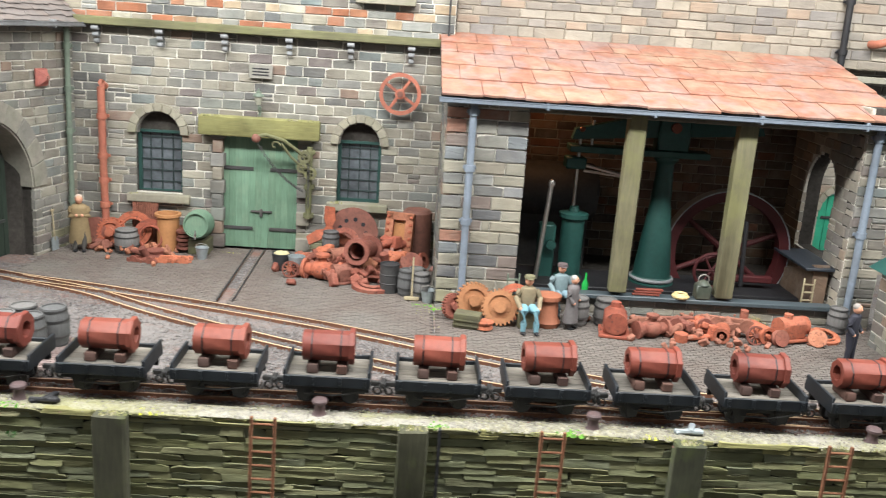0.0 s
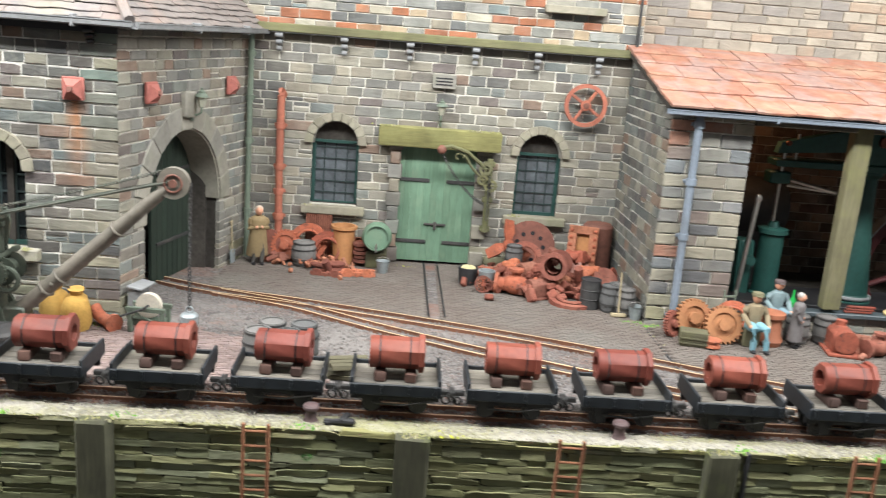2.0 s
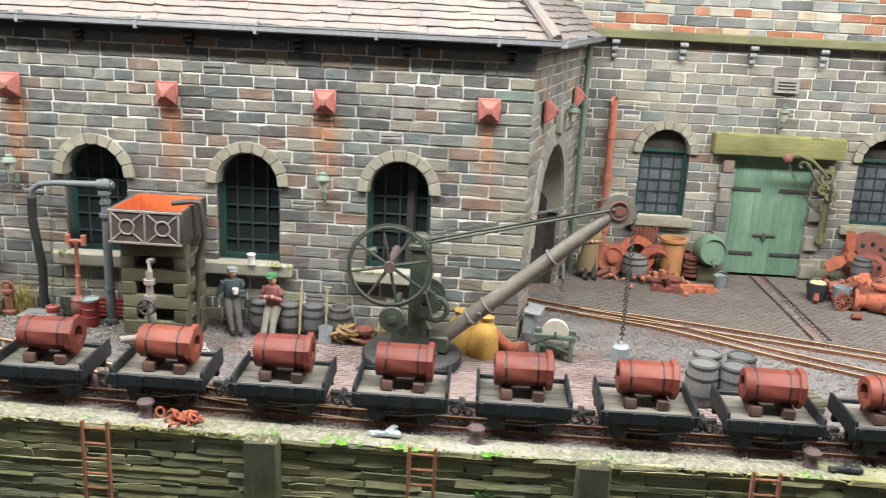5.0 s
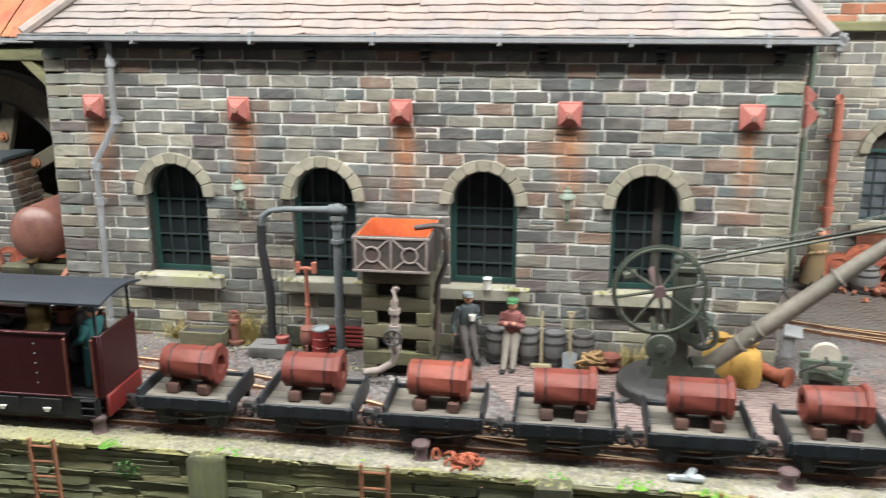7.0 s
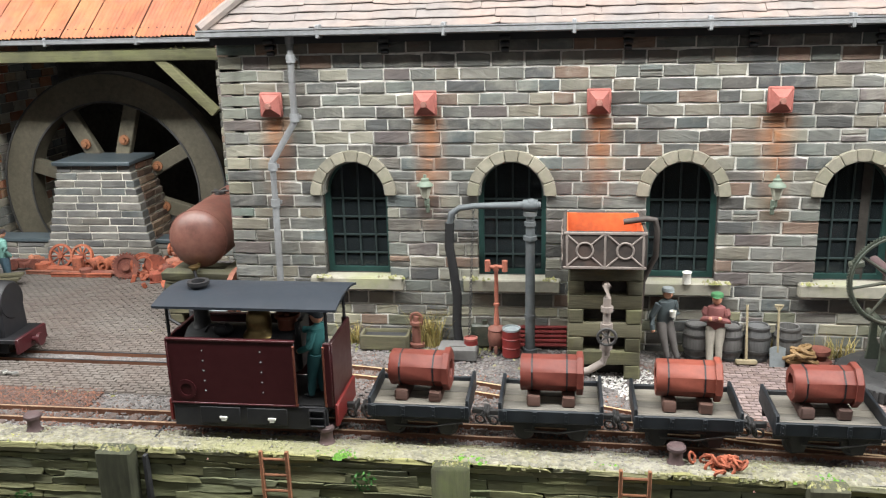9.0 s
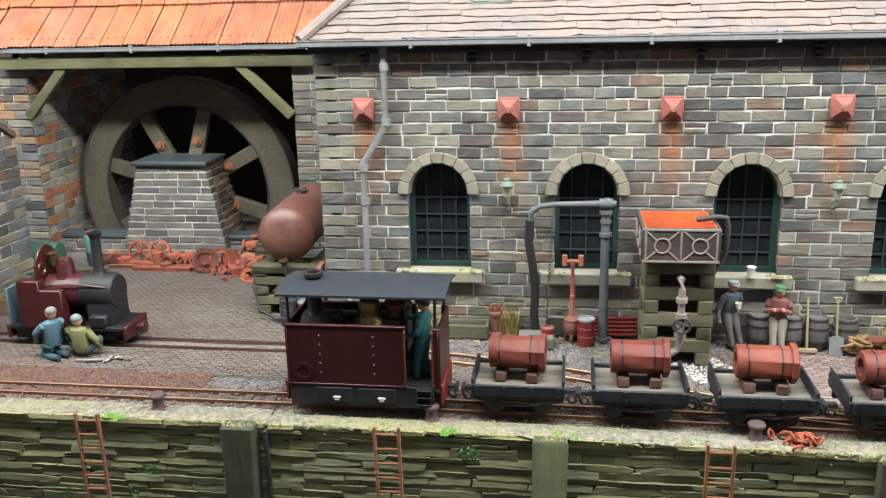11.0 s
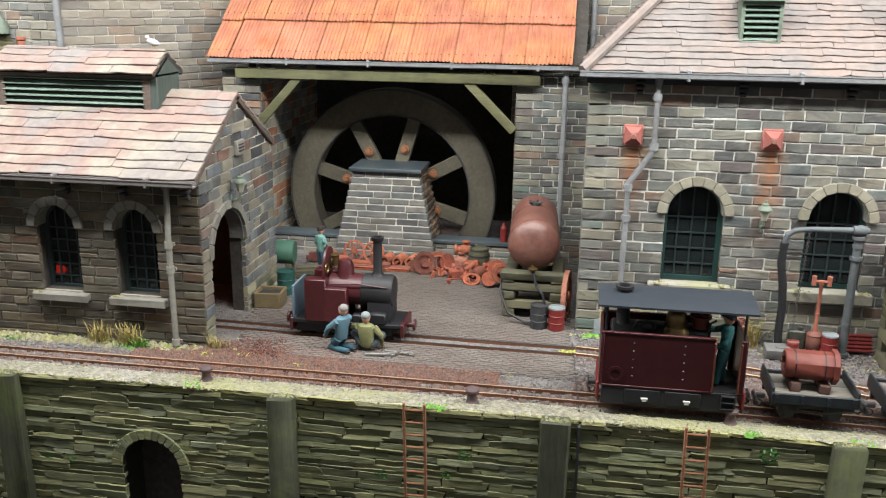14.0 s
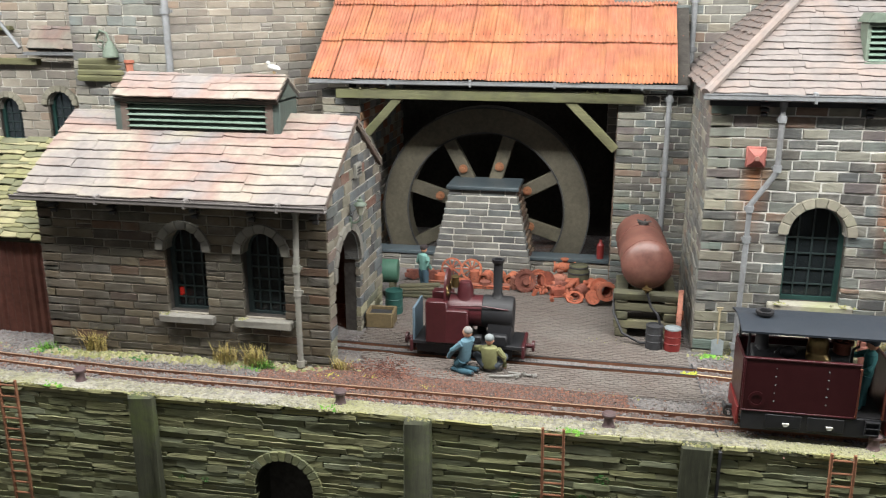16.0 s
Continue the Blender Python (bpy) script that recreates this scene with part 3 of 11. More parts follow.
M["leaf_rust"] = surface("rust_flakes", [(0.14, 0.06, 0.045), (0.18, 0.075, 0.05), (0.1, 0.05, 0.042)], 0.9, rand="island", vary=0.25, bump=0.0)


# ---- mesh helpers (building units) ----
rng = random.Random(7)


def gz(x):
    """Height of the yard: it drops a little towards the pump house."""
    t = min(1.0, max(0.0, (x + 62.0) / 36.0))
    return -0.12 - 0.3 * t * t * (3 - 2 * t)


def to_mesh(name, bm, materials, smooth=True):
    bmesh.ops.recalc_face_normals(bm, faces=bm.faces)
    for v in bm.verts:
        v.co *= U
    me = bpy.data.meshes.new(name)
    bm.to_mesh(me)
    bm.free()
    for m in materials if isinstance(materials, (list, tuple)) else [materials]:
        me.materials.append(m)
    if smooth:
        me.shade_smooth()
        me.set_sharp_from_angle(angle=radians(38))
    return me


def at(x, y, z, rz=0.0, rx=0.0, ry=0.0):
    return pose(x * U, y * U, z * U, rx, ry, rz)


def thing(name, x, y, z, label, category, rz=0.0, group="", kind="", rx=0.0, ry=0.0):
    ob = new(name)
    ob.empty_display_size = U
    ob.matrix_basis = at(x, y, z, rz, rx, ry)
    return tagged(ob, label, category, group, kind)


def solid(name, bm, materials, x, y, z, label, category, rz=0.0, group="", kind="", rx=0.0, ry=0.0, smooth=True):
    ob = new(name, to_mesh(name, bm, materials, smooth))
    ob.matrix_basis = at(x, y, z, rz, rx, ry)
    return tagged(ob, label, category, group, kind)


def part(name, bm, materials, parent, label="", x=0.0, y=0.0, z=0.0, rz=0.0, rx=0.0, ry=0.0, smooth=True):
    ob = new(name, to_mesh(name, bm, materials, smooth))
    ob.parent = parent
    ob.matrix_basis = at(x, y, z, rz, rx, ry)
    if label:
        ob["label"] = label
    return ob


def again(ob, parent, x, y, z, rz=0.0, rx=0.0, ry=0.0):
    """One more part on the same mesh."""
    o = new(ob.name.split(".")[0], ob.data)
    o.parent = parent
    o.matrix_basis = at(x, y, z, rz, rx, ry)
    return o


def box(bm, cx, cy, cz, sx, sy, sz, b=0.0, m=None, mi=0, jitter=0.0, r=rng):
    """A box by centre and size, with chamfered edges when b > 0."""
    h = (sx / 2, sy / 2, sz / 2)
    b = min(b, min(h) * 0.8)
    vs, signs = {}, (-1, 1)
    for i in signs:
        for j in signs:
            for k in signs:
                s = (i, j, k)
                for a in range(3) if b > 0 else (0,):
                    p = [s[q] * (h[q] - (b if (q != a and b > 0) else 0)) for q in range(3)]
                    if jitter:
                        p = [c + r.uniform(-jitter, jitter) for c in p]
                    v = Vector((p[0] + cx, p[1] + cy, p[2] + cz))
                    vs[s, a] = bm.verts.new(m @ v if m else v)
    g = (lambda s, a: vs[s, a]) if b > 0 else (lambda s, a: vs[s, 0])
    faces = []
    for a in range(3):
        o1, o2 = (a + 1) % 3, (a + 2) % 3
        for s in signs:
            ring = []
            for u, w in ((-1, -1), (1, -1), (1, 1), (-1, 1)):
                t = [0, 0, 0]
                t[a], t[o1], t[o2] = s, u, w
                ring.append(g(tuple(t), a))
            faces.append(ring)
        if b > 0:
            for s1 in signs:
                for s2 in signs:
                    t0, t1 = [0, 0, 0], [0, 0, 0]
                    t0[o1] = t1[o1] = s1
                    t0[o2] = t1[o2] = s2
                    t0[a], t1[a] = -1, 1
                    faces.append([g(tuple(t0), o1), g(tuple(t1), o1), g(tuple(t1), o2), g(tuple(t0), o2)])
    if b > 0:
        for i in signs:
            for j in signs:
                for k in signs:
                    faces.append([vs[(i, j, k), a] for a in range(3)])
    for f in faces:
        bm.faces.new(f).material_index = mi
    return bm


def basis(p0, p1):
    p0, p1 = Vector(p0), Vector(p1)
    d = p1 - p0
    q = d.to_track_quat("Z", "Y").to_matrix().to_4x4()
    return Matrix.Translation(p0) @ q, d.length


def lathe(bm, profile, n=16, m=None, mi=0, cap=True, jitter=0.0):
    """Turns a profile of (radius, height) about z."""
    m = m or Matrix()
    rings = []
    for r, z in profile:
        if r < 1e-5:
            rings.append([bm.verts.new(m @ Vector((0, 0, z)))])
        else:
            rings.append([bm.verts.new(m @ Vector((r * math.cos(2 * math.pi * i / n) + rng.uniform(-jitter, jitter), r * math.sin(2 * math.pi * i / n) + rng.uniform(-jitter, jitter), z)))
                          for i in range(n)])
    for a, b in zip(rings, rings[1:]):
        for i in range(n):
            j = (i + 1) % n
            vs = [a[i % len(a)], a[j % len(a)], b[j % len(b)], b[i % len(b)]]
            vs = list(dict.fromkeys(vs))
            if len(vs) > 2:
                bm.faces.new(vs).material_index = mi
    if cap:
        for ring in (rings[0], rings[-1]):
            if len(ring) > 2:
                bm.faces.new(ring).material_index = mi
    return bm


def cyl(bm, p0, p1, r0, r1=None, n=12, mi=0, hollow=0.0):
    m, ln = basis(p0, p1)
    r1 = r0 if r1 is None else r1
    if hollow:
        return lathe(bm, [(hollow, 0), (r0, 0), (r1, ln), (hollow, ln), (hollow, 0)], n, m, mi, cap=False)
    return lathe(bm, [(r0, 0), (r1, ln)], n, m, mi)


def tube(bm, pts, r, n=8, mi=0):
    """A round bar along points."""
    pts = [Vector(p) for p in pts]
    rings = []
    up = Vector((0.13, 0.31, 0.94))
    for i, p in enumerate(pts):
        d = (pts[min(i + 1, len(pts) - 1)] - pts[max(i - 1, 0)]).normalized()
        x = d.cross(up).normalized() if d.cross(up).length > 0.05 else d.cross(Vector((1, 0, 0))).normalized()
        y = d.cross(x).normalized()
        rr = r[i] if isinstance(r, (list, tuple)) else r
        rings.append([bm.verts.new(p + x * rr * math.cos(2 * math.pi * k / n) + y * rr * math.sin(2 * math.pi * k / n)) for k in range(n)])
    for a, b in zip(rings, rings[1:]):
        for i in range(n):
            bm.faces.new([a[i], a[(i + 1) % n], b[(i + 1) % n], b[i]]).material_index = mi
    for ring in (rings[0], rings[-1]):
        bm.faces.new(ring).material_index = mi
    return bm


def torus(bm, c, R, r, axis=(0, 0, 1), n=24, k=8, mi=0, flat=None):
    """A ring; flat=(radial, axial) gives it a square section."""
    m, _ = basis(c, Vector(c) + Vector(axis))
    if flat:
        a, b = flat[0] / 2, flat[1] / 2
        return lathe(bm, [(R - a, -b), (R + a, -b), (R + a, b), (R - a, b), (R - a, -b)], n, m, mi, cap=False)
    prof = [(R + r * math.cos(2 * math.pi * i / k), r * math.sin(2 * math.pi * i / k)) for i in range(k + 1)]
    return lathe(bm, prof, n, m, mi, cap=False)


def blob(bm, c, r, n=10, k=6, m=None, mi=0, jit=0.0):
    """An ellipsoid with radii r."""
    mm = Matrix.Translation(c) @ (m or Matrix()) @ Matrix.Diagonal((*r, 1))
    prof = [(max(0.0, math.sin(math.pi * i / k)) if 0 < i < k else 0.0, -math.cos(math.pi * i / k)) for i in range(k + 1)]
    return lathe(bm, prof, n, mm, mi, cap=False, jitter=jit)


def prism(bm, pts, d0, d1, axis="y", mi=0, m=None):
    """A polygon in the plane across the axis, pushed from d0 to d1 along it."""
    put = {"x": lambda a, b, d: (d, a, b), "y": lambda a, b, d: (a, d, b), "z": lambda a, b, d: (a, b, d)}[axis]
    rows = []
    for d in (d0, d1):
        rows.append([bm.verts.new((m @ Vector(put(a, b, d))) if m else put(a, b, d)) for a, b in pts])
    n = len(pts)
    for i in range(n):
        bm.faces.new([rows[0][i], rows[0][(i + 1) % n], rows[1][(i + 1) % n], rows[1][i]]).material_index = mi
    bm.faces.new(rows[0]).material_index = mi
    bm.faces.new(rows[1]).material_index = mi
    return bm


def gear(bm, R, r_in, w, teeth, m=None, mi=0, tooth=None):
    """A toothed ring about z, w wide."""
    m = m or Matrix()
    tooth = tooth or R * 0.1
    outer = []
    for i in range(teeth):
        a = 2 * math.pi * i / teeth
        st = 2 * math.pi / teeth
        for f, rr in ((-0.26, R - tooth), (-0.2, R), (0.2, R), (0.26, R - tooth)):
            outer.append((rr * math.cos(a + st * f), rr * math.sin(a + st * f)))
    n = len(outer)
    inner = []
    for x, y in outer:
        a = math.atan2(y, x)
        inner.append((r_in * math.cos(a), r_in * math.sin(a)))
    vs = [[bm.verts.new(m @ Vector((x, y, z))) for x, y in ring] for ring, z in ((outer, -w / 2), (outer, w / 2), (inner, w / 2), (inner, -w / 2))]
    for q in range(4):
        a, b = vs[q], vs[(q + 1) % 4]
        for i in range(n):
            bm.faces.new([a[i], a[(i + 1) % n], b[(i + 1) % n], b[i]]).material_index = mi
    return bm


def spokes(bm, R, r, count, w, m=None, mi=0, a0=0.0):
    m = m or Matrix()
    for i in range(count):
        a = a0 + 2 * math.pi * i / count
        p0, p1 = m @ Vector((0, 0, 0)), m @ Vector((R * math.cos(a), R * math.sin(a), 0))
        cyl(bm, p0, p1, w, w * 0.8, 6, mi)
    return bm


# ---- masonry ----
TINT = {}         # stones of another colour on a wall, by place
LAY = []          # the single stones, slabs and setts are laid at the end
PIECES = {}


def hole_at(hs, z, ring=False):
    """Half-open intervals along a wall that its openings take at height z."""
    out = []
    for h in hs:
        s0, s1, z0, zs, rise = h[:5]
        t = h[5] if len(h) > 5 else 0.0
        c, w = (s0 + s1) / 2, (s1 - s0) / 2
        if ring and t:
            w, rise = w + t * 0.55, rise + t * 0.55
        if z < z0 or z > zs + rise:
            continue
        if z <= zs or rise == 0:
            w = (s1 - s0) / 2
        elif len(h) > 6 and h[6] == "gothic":
            w = w * (1 - ((z - zs) / rise) ** 1.7) ** 0.75
        else:
            w = w * math.sqrt(max(0.0, 1 - ((z - zs) / rise) ** 2))
        out.append((c - w, c + w))
    return sorted(out)


def spans(a, b, cuts):
    out, s = [], a
    for c0, c1 in cuts:
        if c0 > s:
            out.append((s, min(c0, b)))
        s = max(s, c1)
    if s < b:
        out.append((s, b))
    return [x for x in out if x[1] - x[0] > 0.05]


def slab(bm, cx, cy, cz, l, d, h, r, c=0.03):
    """A split slate with a wavy outline, a flat split face towards -y and thin broken edges."""
    n = 3 if l < 1.6 else 5 if l < 2.6 else 6
    xs = [-l / 2 + l * i / n for i in range(n + 1)]
    lean = r.uniform(-0.06, 0.06) * min(h, 0.35)
    low, high = r.uniform(0, 0.03), r.uniform(0, 0.03)
    top = [(x + (0 if 0 < i < n else r.uniform(-0.1, 0.08)), h / 2 + lean * x / l * 2 - high + r.uniform(-0.03, 0.028)) for i, x in enumerate(xs)]
    bot = [(x + (0 if 0 < i < n else r.uniform(-0.1, 0.08)), -h / 2 + lean * x / l * 2 + low + r.uniform(-0.028, 0.03)) for i, x in enumerate(xs)]
    if r.random() < 0.35:
        e = r.choice((0, -1))
        top[e] = (top[e][0], top[e][1] - h * r.uniform(0.1, 0.3))
    if r.random() < 0.25:
        e = r.choice((0, -1))
        bot[e] = (bot[e][0], bot[e][1] + h * r.uniform(0.1, 0.3))
    ring = top + bot[::-1]
    tilt = r.uniform(-0.035, 0.035)
    rows = []
    for y, k in ((0.0, c), (c * 0.8, 0.0), (d, 0.0)):
        rows.append([bm.verts.new((cx + x * (1 - k / max(0.3, l / 2)), cy + y + (tilt if y < d else 0) * (1 if z > 0 else -1) + (r.uniform(-0.012, 0.012) if y < d else 0), cz + z * (1 - 0.7 * k / max(0.12, h / 2))))
                     for x, z in ring])
    q = len(ring)
    for a, b in zip(rows, rows[1:]):
        for i in range(q):
            bm.faces.new([a[i], a[(i + 1) % q], b[(i + 1) % q], b[i]])
    bm.faces.new(rows[0])
    return bm


def block(bm, cx, cy, cz, l, d, h, r):
    """A hewn block with an uneven outline and soft broken edges, its face towards -y."""
    n = 2 if l < 1.0 else 3
    g0, g1, e0, e1 = [r.uniform(0.022, 0.052) for _ in range(4)]
    top = [(-l / 2 + e0 + (l - e0 - e1) * i / n, h / 2 - g0 + r.uniform(-0.016, 0.014)) for i in range(n + 1)]
    bot = [(-l / 2 + e0 + (l - e0 - e1) * i / n + r.uniform(-0.02, 0.02), -h / 2 + g1 + r.uniform(-0.014, 0.016)) for i in range(n + 1)]
    if r.random() < 0.3:
        e = r.choice((0, -1))
        top[e] = (top[e][0], top[e][1] - h * r.uniform(0.04, 0.14))
    ring = top + bot[::-1]
    lean = r.uniform(-0.02, 0.02)
    rows = []
    for y, k in ((0.0, 0.045), (0.035, 0.0), (d, 0.0)):
        rows.append([bm.verts.new((cx + x * (1 - 2 * k / l), cy + y + (lean * z / h + r.uniform(-0.014, 0.014) if y < d else 0), cz + z * (1 - 2 * k / h))) for x, z in ring])
    q = len(ring)
    for a, b in zip(rows, rows[1:]):
        for i in range(q):
            bm.faces.new([a[i], a[(i + 1) % q], b[(i + 1) % q], b[i]])
    bm.faces.new(rows[0])
    return bm


def stone_mesh(l, h, d, mat):
    """A rough block on the local x and z axes, its face towards -y; the mesh is kept and shared."""
    key = (round(l * 5) / 5, round(h, 2), d, mat.name, rng.randrange(9 if mat.name.startswith("quay_slate") else 4))
    if key not in PIECES:
        bm = bmesh.new()
        slaty = mat.name.startswith("quay_slate")
        if slaty:
            slab(bm, 0, 0, 0, max(0.3, key[0]) + 0.02, d, h + 0.02, rng)
        else:
            block(bm, 0, 0, 0, max(0.2, key[0]), d, h, rng)
        PIECES[key] = to_mesh("stone", bm, mat, smooth=False)
    return PIECES[key]


def wall(name, x, y, dx, dy, length, z0, z1, thick, holes=(), course=0.86, lens=(1.2, 2.6), mat="stone", body="mortar", inner="soot", limit=300, quoins=(0, 0),
         proud=0.08, top=None, label="", first=None, skip=(), single=True):
    """A wall that starts at (x, y) and runs along (dx, dy); openings (s0, s1, z0, spring, rise, ring, kind). top(s): height of a sloping top."""
    n = math.hypot(dx, dy)
    rz = math.degrees(math.atan2(dy, dx))
    ob = new(name)
    ob.matrix_basis = at(x, y, 0, rz)
    tagged(ob, label or "coursed grey-brown stone wall with pale mortar", "wall", kind="structure")
    bm, bi = bmesh.new(), bmesh.new()
    step, z, prev, start = 0.25, z0, None, z0
    rows = []
    while z < z1 - 1e-6:
        e = min(z + step, z1)
        zm = (z + e) / 2
        sp = spans(0, length, [(a - 0.07, b + 0.07) for a, b in hole_at(holes, zm)])
        if top:
            sp2 = []
            for a, b in sp:
                grid = [a + (b - a) * i / 40 for i in range(41)]
                ok = [g for g in grid if top(g) >= zm]
                if len(ok) > 1:
                    sp2.append((ok[0], ok[-1]))
            sp = sp2
        if sp != prev:
            if prev is not None:
                rows.append((start, z, prev))
            prev, start = sp, z
        z = e
    rows.append((start, z1, prev))
    for a, b, sp in rows:
        for s, t in sp:
            box(bm, (s + t) / 2, 0.1, (a + b) / 2, t - s, 0.2, b - a)
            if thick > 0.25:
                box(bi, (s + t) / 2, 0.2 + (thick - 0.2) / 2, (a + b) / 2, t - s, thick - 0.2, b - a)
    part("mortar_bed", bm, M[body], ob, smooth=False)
    # inner leaf coloured near-black, so the rooms look unlit
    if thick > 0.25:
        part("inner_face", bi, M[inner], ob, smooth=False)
    else:
        bi.free()
    LAY.append((ob, length, z0, z1, holes, course, lens, mat, limit, proud, top, quoins, first, skip, single))
    return ob


def lay_wall(job):
    """Lays the single stones of a wall, nearest to the yard first; the rest becomes one part."""
    ob, length, z0, z1, holes, course, lens, mat, limit, proud, top, quoins, first, skip, single = job
    r = random.Random(int(length * 100 + z1 * 10) + int(ob.matrix_basis.translation.x * 1000))
    rng.seed(int(length * 77))
    todo, z, row = [], z0, 0
    while z < z1 - 0.15:
        h = min(course * (r.uniform(0.62, 1.22) if mat == "slate" else r.uniform(0.86, 1.12)), z1 - z)
        h = round(h * 20) / 20
        if z + h > z1 - 0.3:
            h = z1 - z
        zm = z + h / 2
        cuts = hole_at(holes, zm, ring=True)
        for a, b in spans(0, length, cuts):
            if top:
                grid = [a + (b - a) * i / 60 for i in range(61)]
                ok = [g for g in grid if top(g) >= z + h * 0.7]
                if len(ok) < 2:
                    continue
                a, b = ok[0], ok[-1]
            s = a
            firstone = True
            while s < b - 0.05:
                l = r.uniform(*lens)
                if firstone and row % 2:
                    l *= 0.6
                if quoins[0] and s < 0.01:
                    l = (1.9, 1.2)[row % 2]
                firstone = False
                if quoins[1] and b > length - 0.01 and b - (s + l) < 2.4:
                    want = (1.2, 1.9)[row % 2]
                    l = b - s if b - s <= want + 0.3 else b - s - want
                if b - (s + l) < 0.55:
                    l = b - s
                edge = (quoins[0] and s < 0.01) or (quoins[1] and s + l > length - 0.05)
                if l < 1.25 and not edge and h > 0.5 and r.random() < 0.14:
                    todo += [(s, l, z, h / 2, edge), (s, l, z + h / 2, h / 2, edge)]
                else:
                    todo.append((s, l, z, h, edge))
                s += l
        z += h
        row += 1
    if first is not None:
        todo.sort(key=first)
    rest = bmesh.new()
    some = False
    dm, dmany = M[mat], M[mat + "_many"]
    for i, (s, l, zz, h, edge) in enumerate(todo):
        p = -proud + r.uniform(-0.025, 0.025) * (1.5 if mat == "slate" else 1) - (0.015 if edge else 0)
        deep = 0.32
        if edge:
            deep = 0.6
            if quoins[0] and s < 0.01:
                s, l = s - 0.07, l + 0.07
            else:
                l += 0.07
        if single and i < limit:
            mk = TINT[ob.name](s + l / 2, zz + h / 2, r) if ob.name in TINT else None
            o = new("stone", stone_mesh(l, h, deep, M[mk] if mk else dm))
            o.parent = ob
            o.matrix_basis = at(s + l / 2, p, zz + h / 2, 0, 0, r.uniform(-1.0, 1.0) if mat == "slate" else r.uniform(-0.6, 0.6)) @ Matrix.Diagonal((l / max(0.2, round(l * 5) / 5), 1, 1, 1))
        else:
            some = True
            if mat == "slate":
                slab(rest, s + l / 2, p, zz + h / 2, l + 0.02, 0.34, h + 0.02, r)
            else:
                block(rest, s + l / 2, p, zz + h / 2, l, deep, h, r)
    if some:
        tagged(part("far_stones", rest, dmany, ob, smooth=False), kind="stuff")
    else:
        rest.free()


def arch_ring(parent, c, w, zs, rise, t, depth, mat, n=9, name="voussoir", front=-0.3, gothic=False, reveal=0.9, soffit="dressed_grey"):
    """Arch stones round an opening in a wall's own axes, each one apart, and the reveal behind them."""
    def pt(k, q):
        a = math.pi * k
        if gothic:
            zz = 1 - abs(2 * k - 1)
            ww = (1 - zz ** 1.7) ** 0.75
            sg = -1 if k < 0.5 else 1
            return c + sg * (w + q) * ww, zs + (rise + q) * zz
        return c - (w + q) * math.cos(a), zs + (rise + q) * math.sin(a)
    for i in range(n):
        bm = bmesh.new()
        g = 0.012
        ks = [(i + g) / n + (1 - 2 * g) / n * j / 3 for j in range(4)]
        prism(bm, [pt(k, 0.0) for k in ks] + [pt(k, t) for k in reversed(ks)], front, depth, "y")
        bmesh.ops.bevel(bm, geom=bm.edges[:], offset=0.04, segments=1, affect="EDGES")
        part(name, bm, M[mat], parent, smooth=False)
    bm = bmesh.new()
    ks = [i / 24 for i in range(25)]
    prism(bm, [pt(k, -0.09) for k in ks] + [pt(k, t * 0.9) for k in reversed(ks)], -0.02, reveal, "y")
    part("arch_reveal", bm, M[soffit], parent)


def arched_window(parent, c, w, z0, zs, rise, back=0.55, cols=4, rows=5, name="window", pane="glass", head=False, frame_mat="green_frame"):
    """A round-headed iron window with bars, in a wall's own axes."""
    win = new(name)
    win.parent = parent
    win.matrix_basis = at(c, back, 0)
    win["label"] = "round-headed dark green glazed window"
    n = 16
    def edge(q):
        return [(-w + q, z0 + q), (w - q, z0 + q), (w - q, zs)] + [((w - q) * math.cos(math.pi * i / n), zs + (rise - q) * math.sin(math.pi * i / n)) for i in range(1, n)] + [(-w + q, zs)]
    bm = bmesh.new()
    o, i_ = edge(-0.12), edge(0.2)
    rows_ = [[bm.verts.new((a, d, b)) for a, b in e] for e, d in ((o, 0), (i_, 0), (i_, 0.3), (o, 0.3))]
    m = len(o)
    for q in range(4):
        for k in range(m):
            bm.faces.new([rows_[q][k], rows_[q][(k + 1) % m], rows_[(q + 1) % 4][(k + 1) % m], rows_[(q + 1) % 4][k]])
    part("window_frame", bm, M[frame_mat], win)
    bars = bmesh.new()
    for k in range(1, cols):
        xx = -w + 2 * w * k / cols
        hh = zs + rise * math.sqrt(max(0, 1 - (xx / w) ** 2))
        box(bars, xx, 0.16, (z0 + hh) / 2, 0.085, 0.12, hh - z0 - 0.2)
    for k in range(1, rows):
        zz = z0 + (zs - z0) * k / (rows - 0.6)
        if zz < zs + 0.2:
            box(bars, 0, 0.165, zz, 2 * w - 0.2, 0.11, 0.085)
    part("glazing_bars", bars, M["bars"], win)
    p = bmesh.new()
    prism(p, edge(0.1), 0.2, 0.26, "y")
    part("pane", p, M[pane], win)
    if head:
        bm = bmesh.new()
        box(bm, 0, 0.06, zs + 0.1, 2 * w, 0.3, 0.24, 0.03)
        part("transom", bm, M["green_frame"], win)
        # near-black panel stands for the unlit void above the transom
        bm = bmesh.new()
        prism(bm, [((w + 0.02) * math.cos(math.pi * i / n), zs + 0.2 + (rise - 0.18) * math.sin(math.pi * i / n)) for i in range(n + 1)], -0.02, 0.12, "y")
        part("head_panel", bm, M["soot"], win, "near-black panel for the dark void of the window head")
    return win


def sill(parent, c, w, z, h=0.62, out=0.45, mat="sill"):
    bm = bmesh.new()
    box(bm, c, -out / 2 + 0.2, z - h / 2, w, out + 0.5, h, 0.06, jitter=0.02)
    return part("window_sill", bm, M[mat], parent, smooth=False)


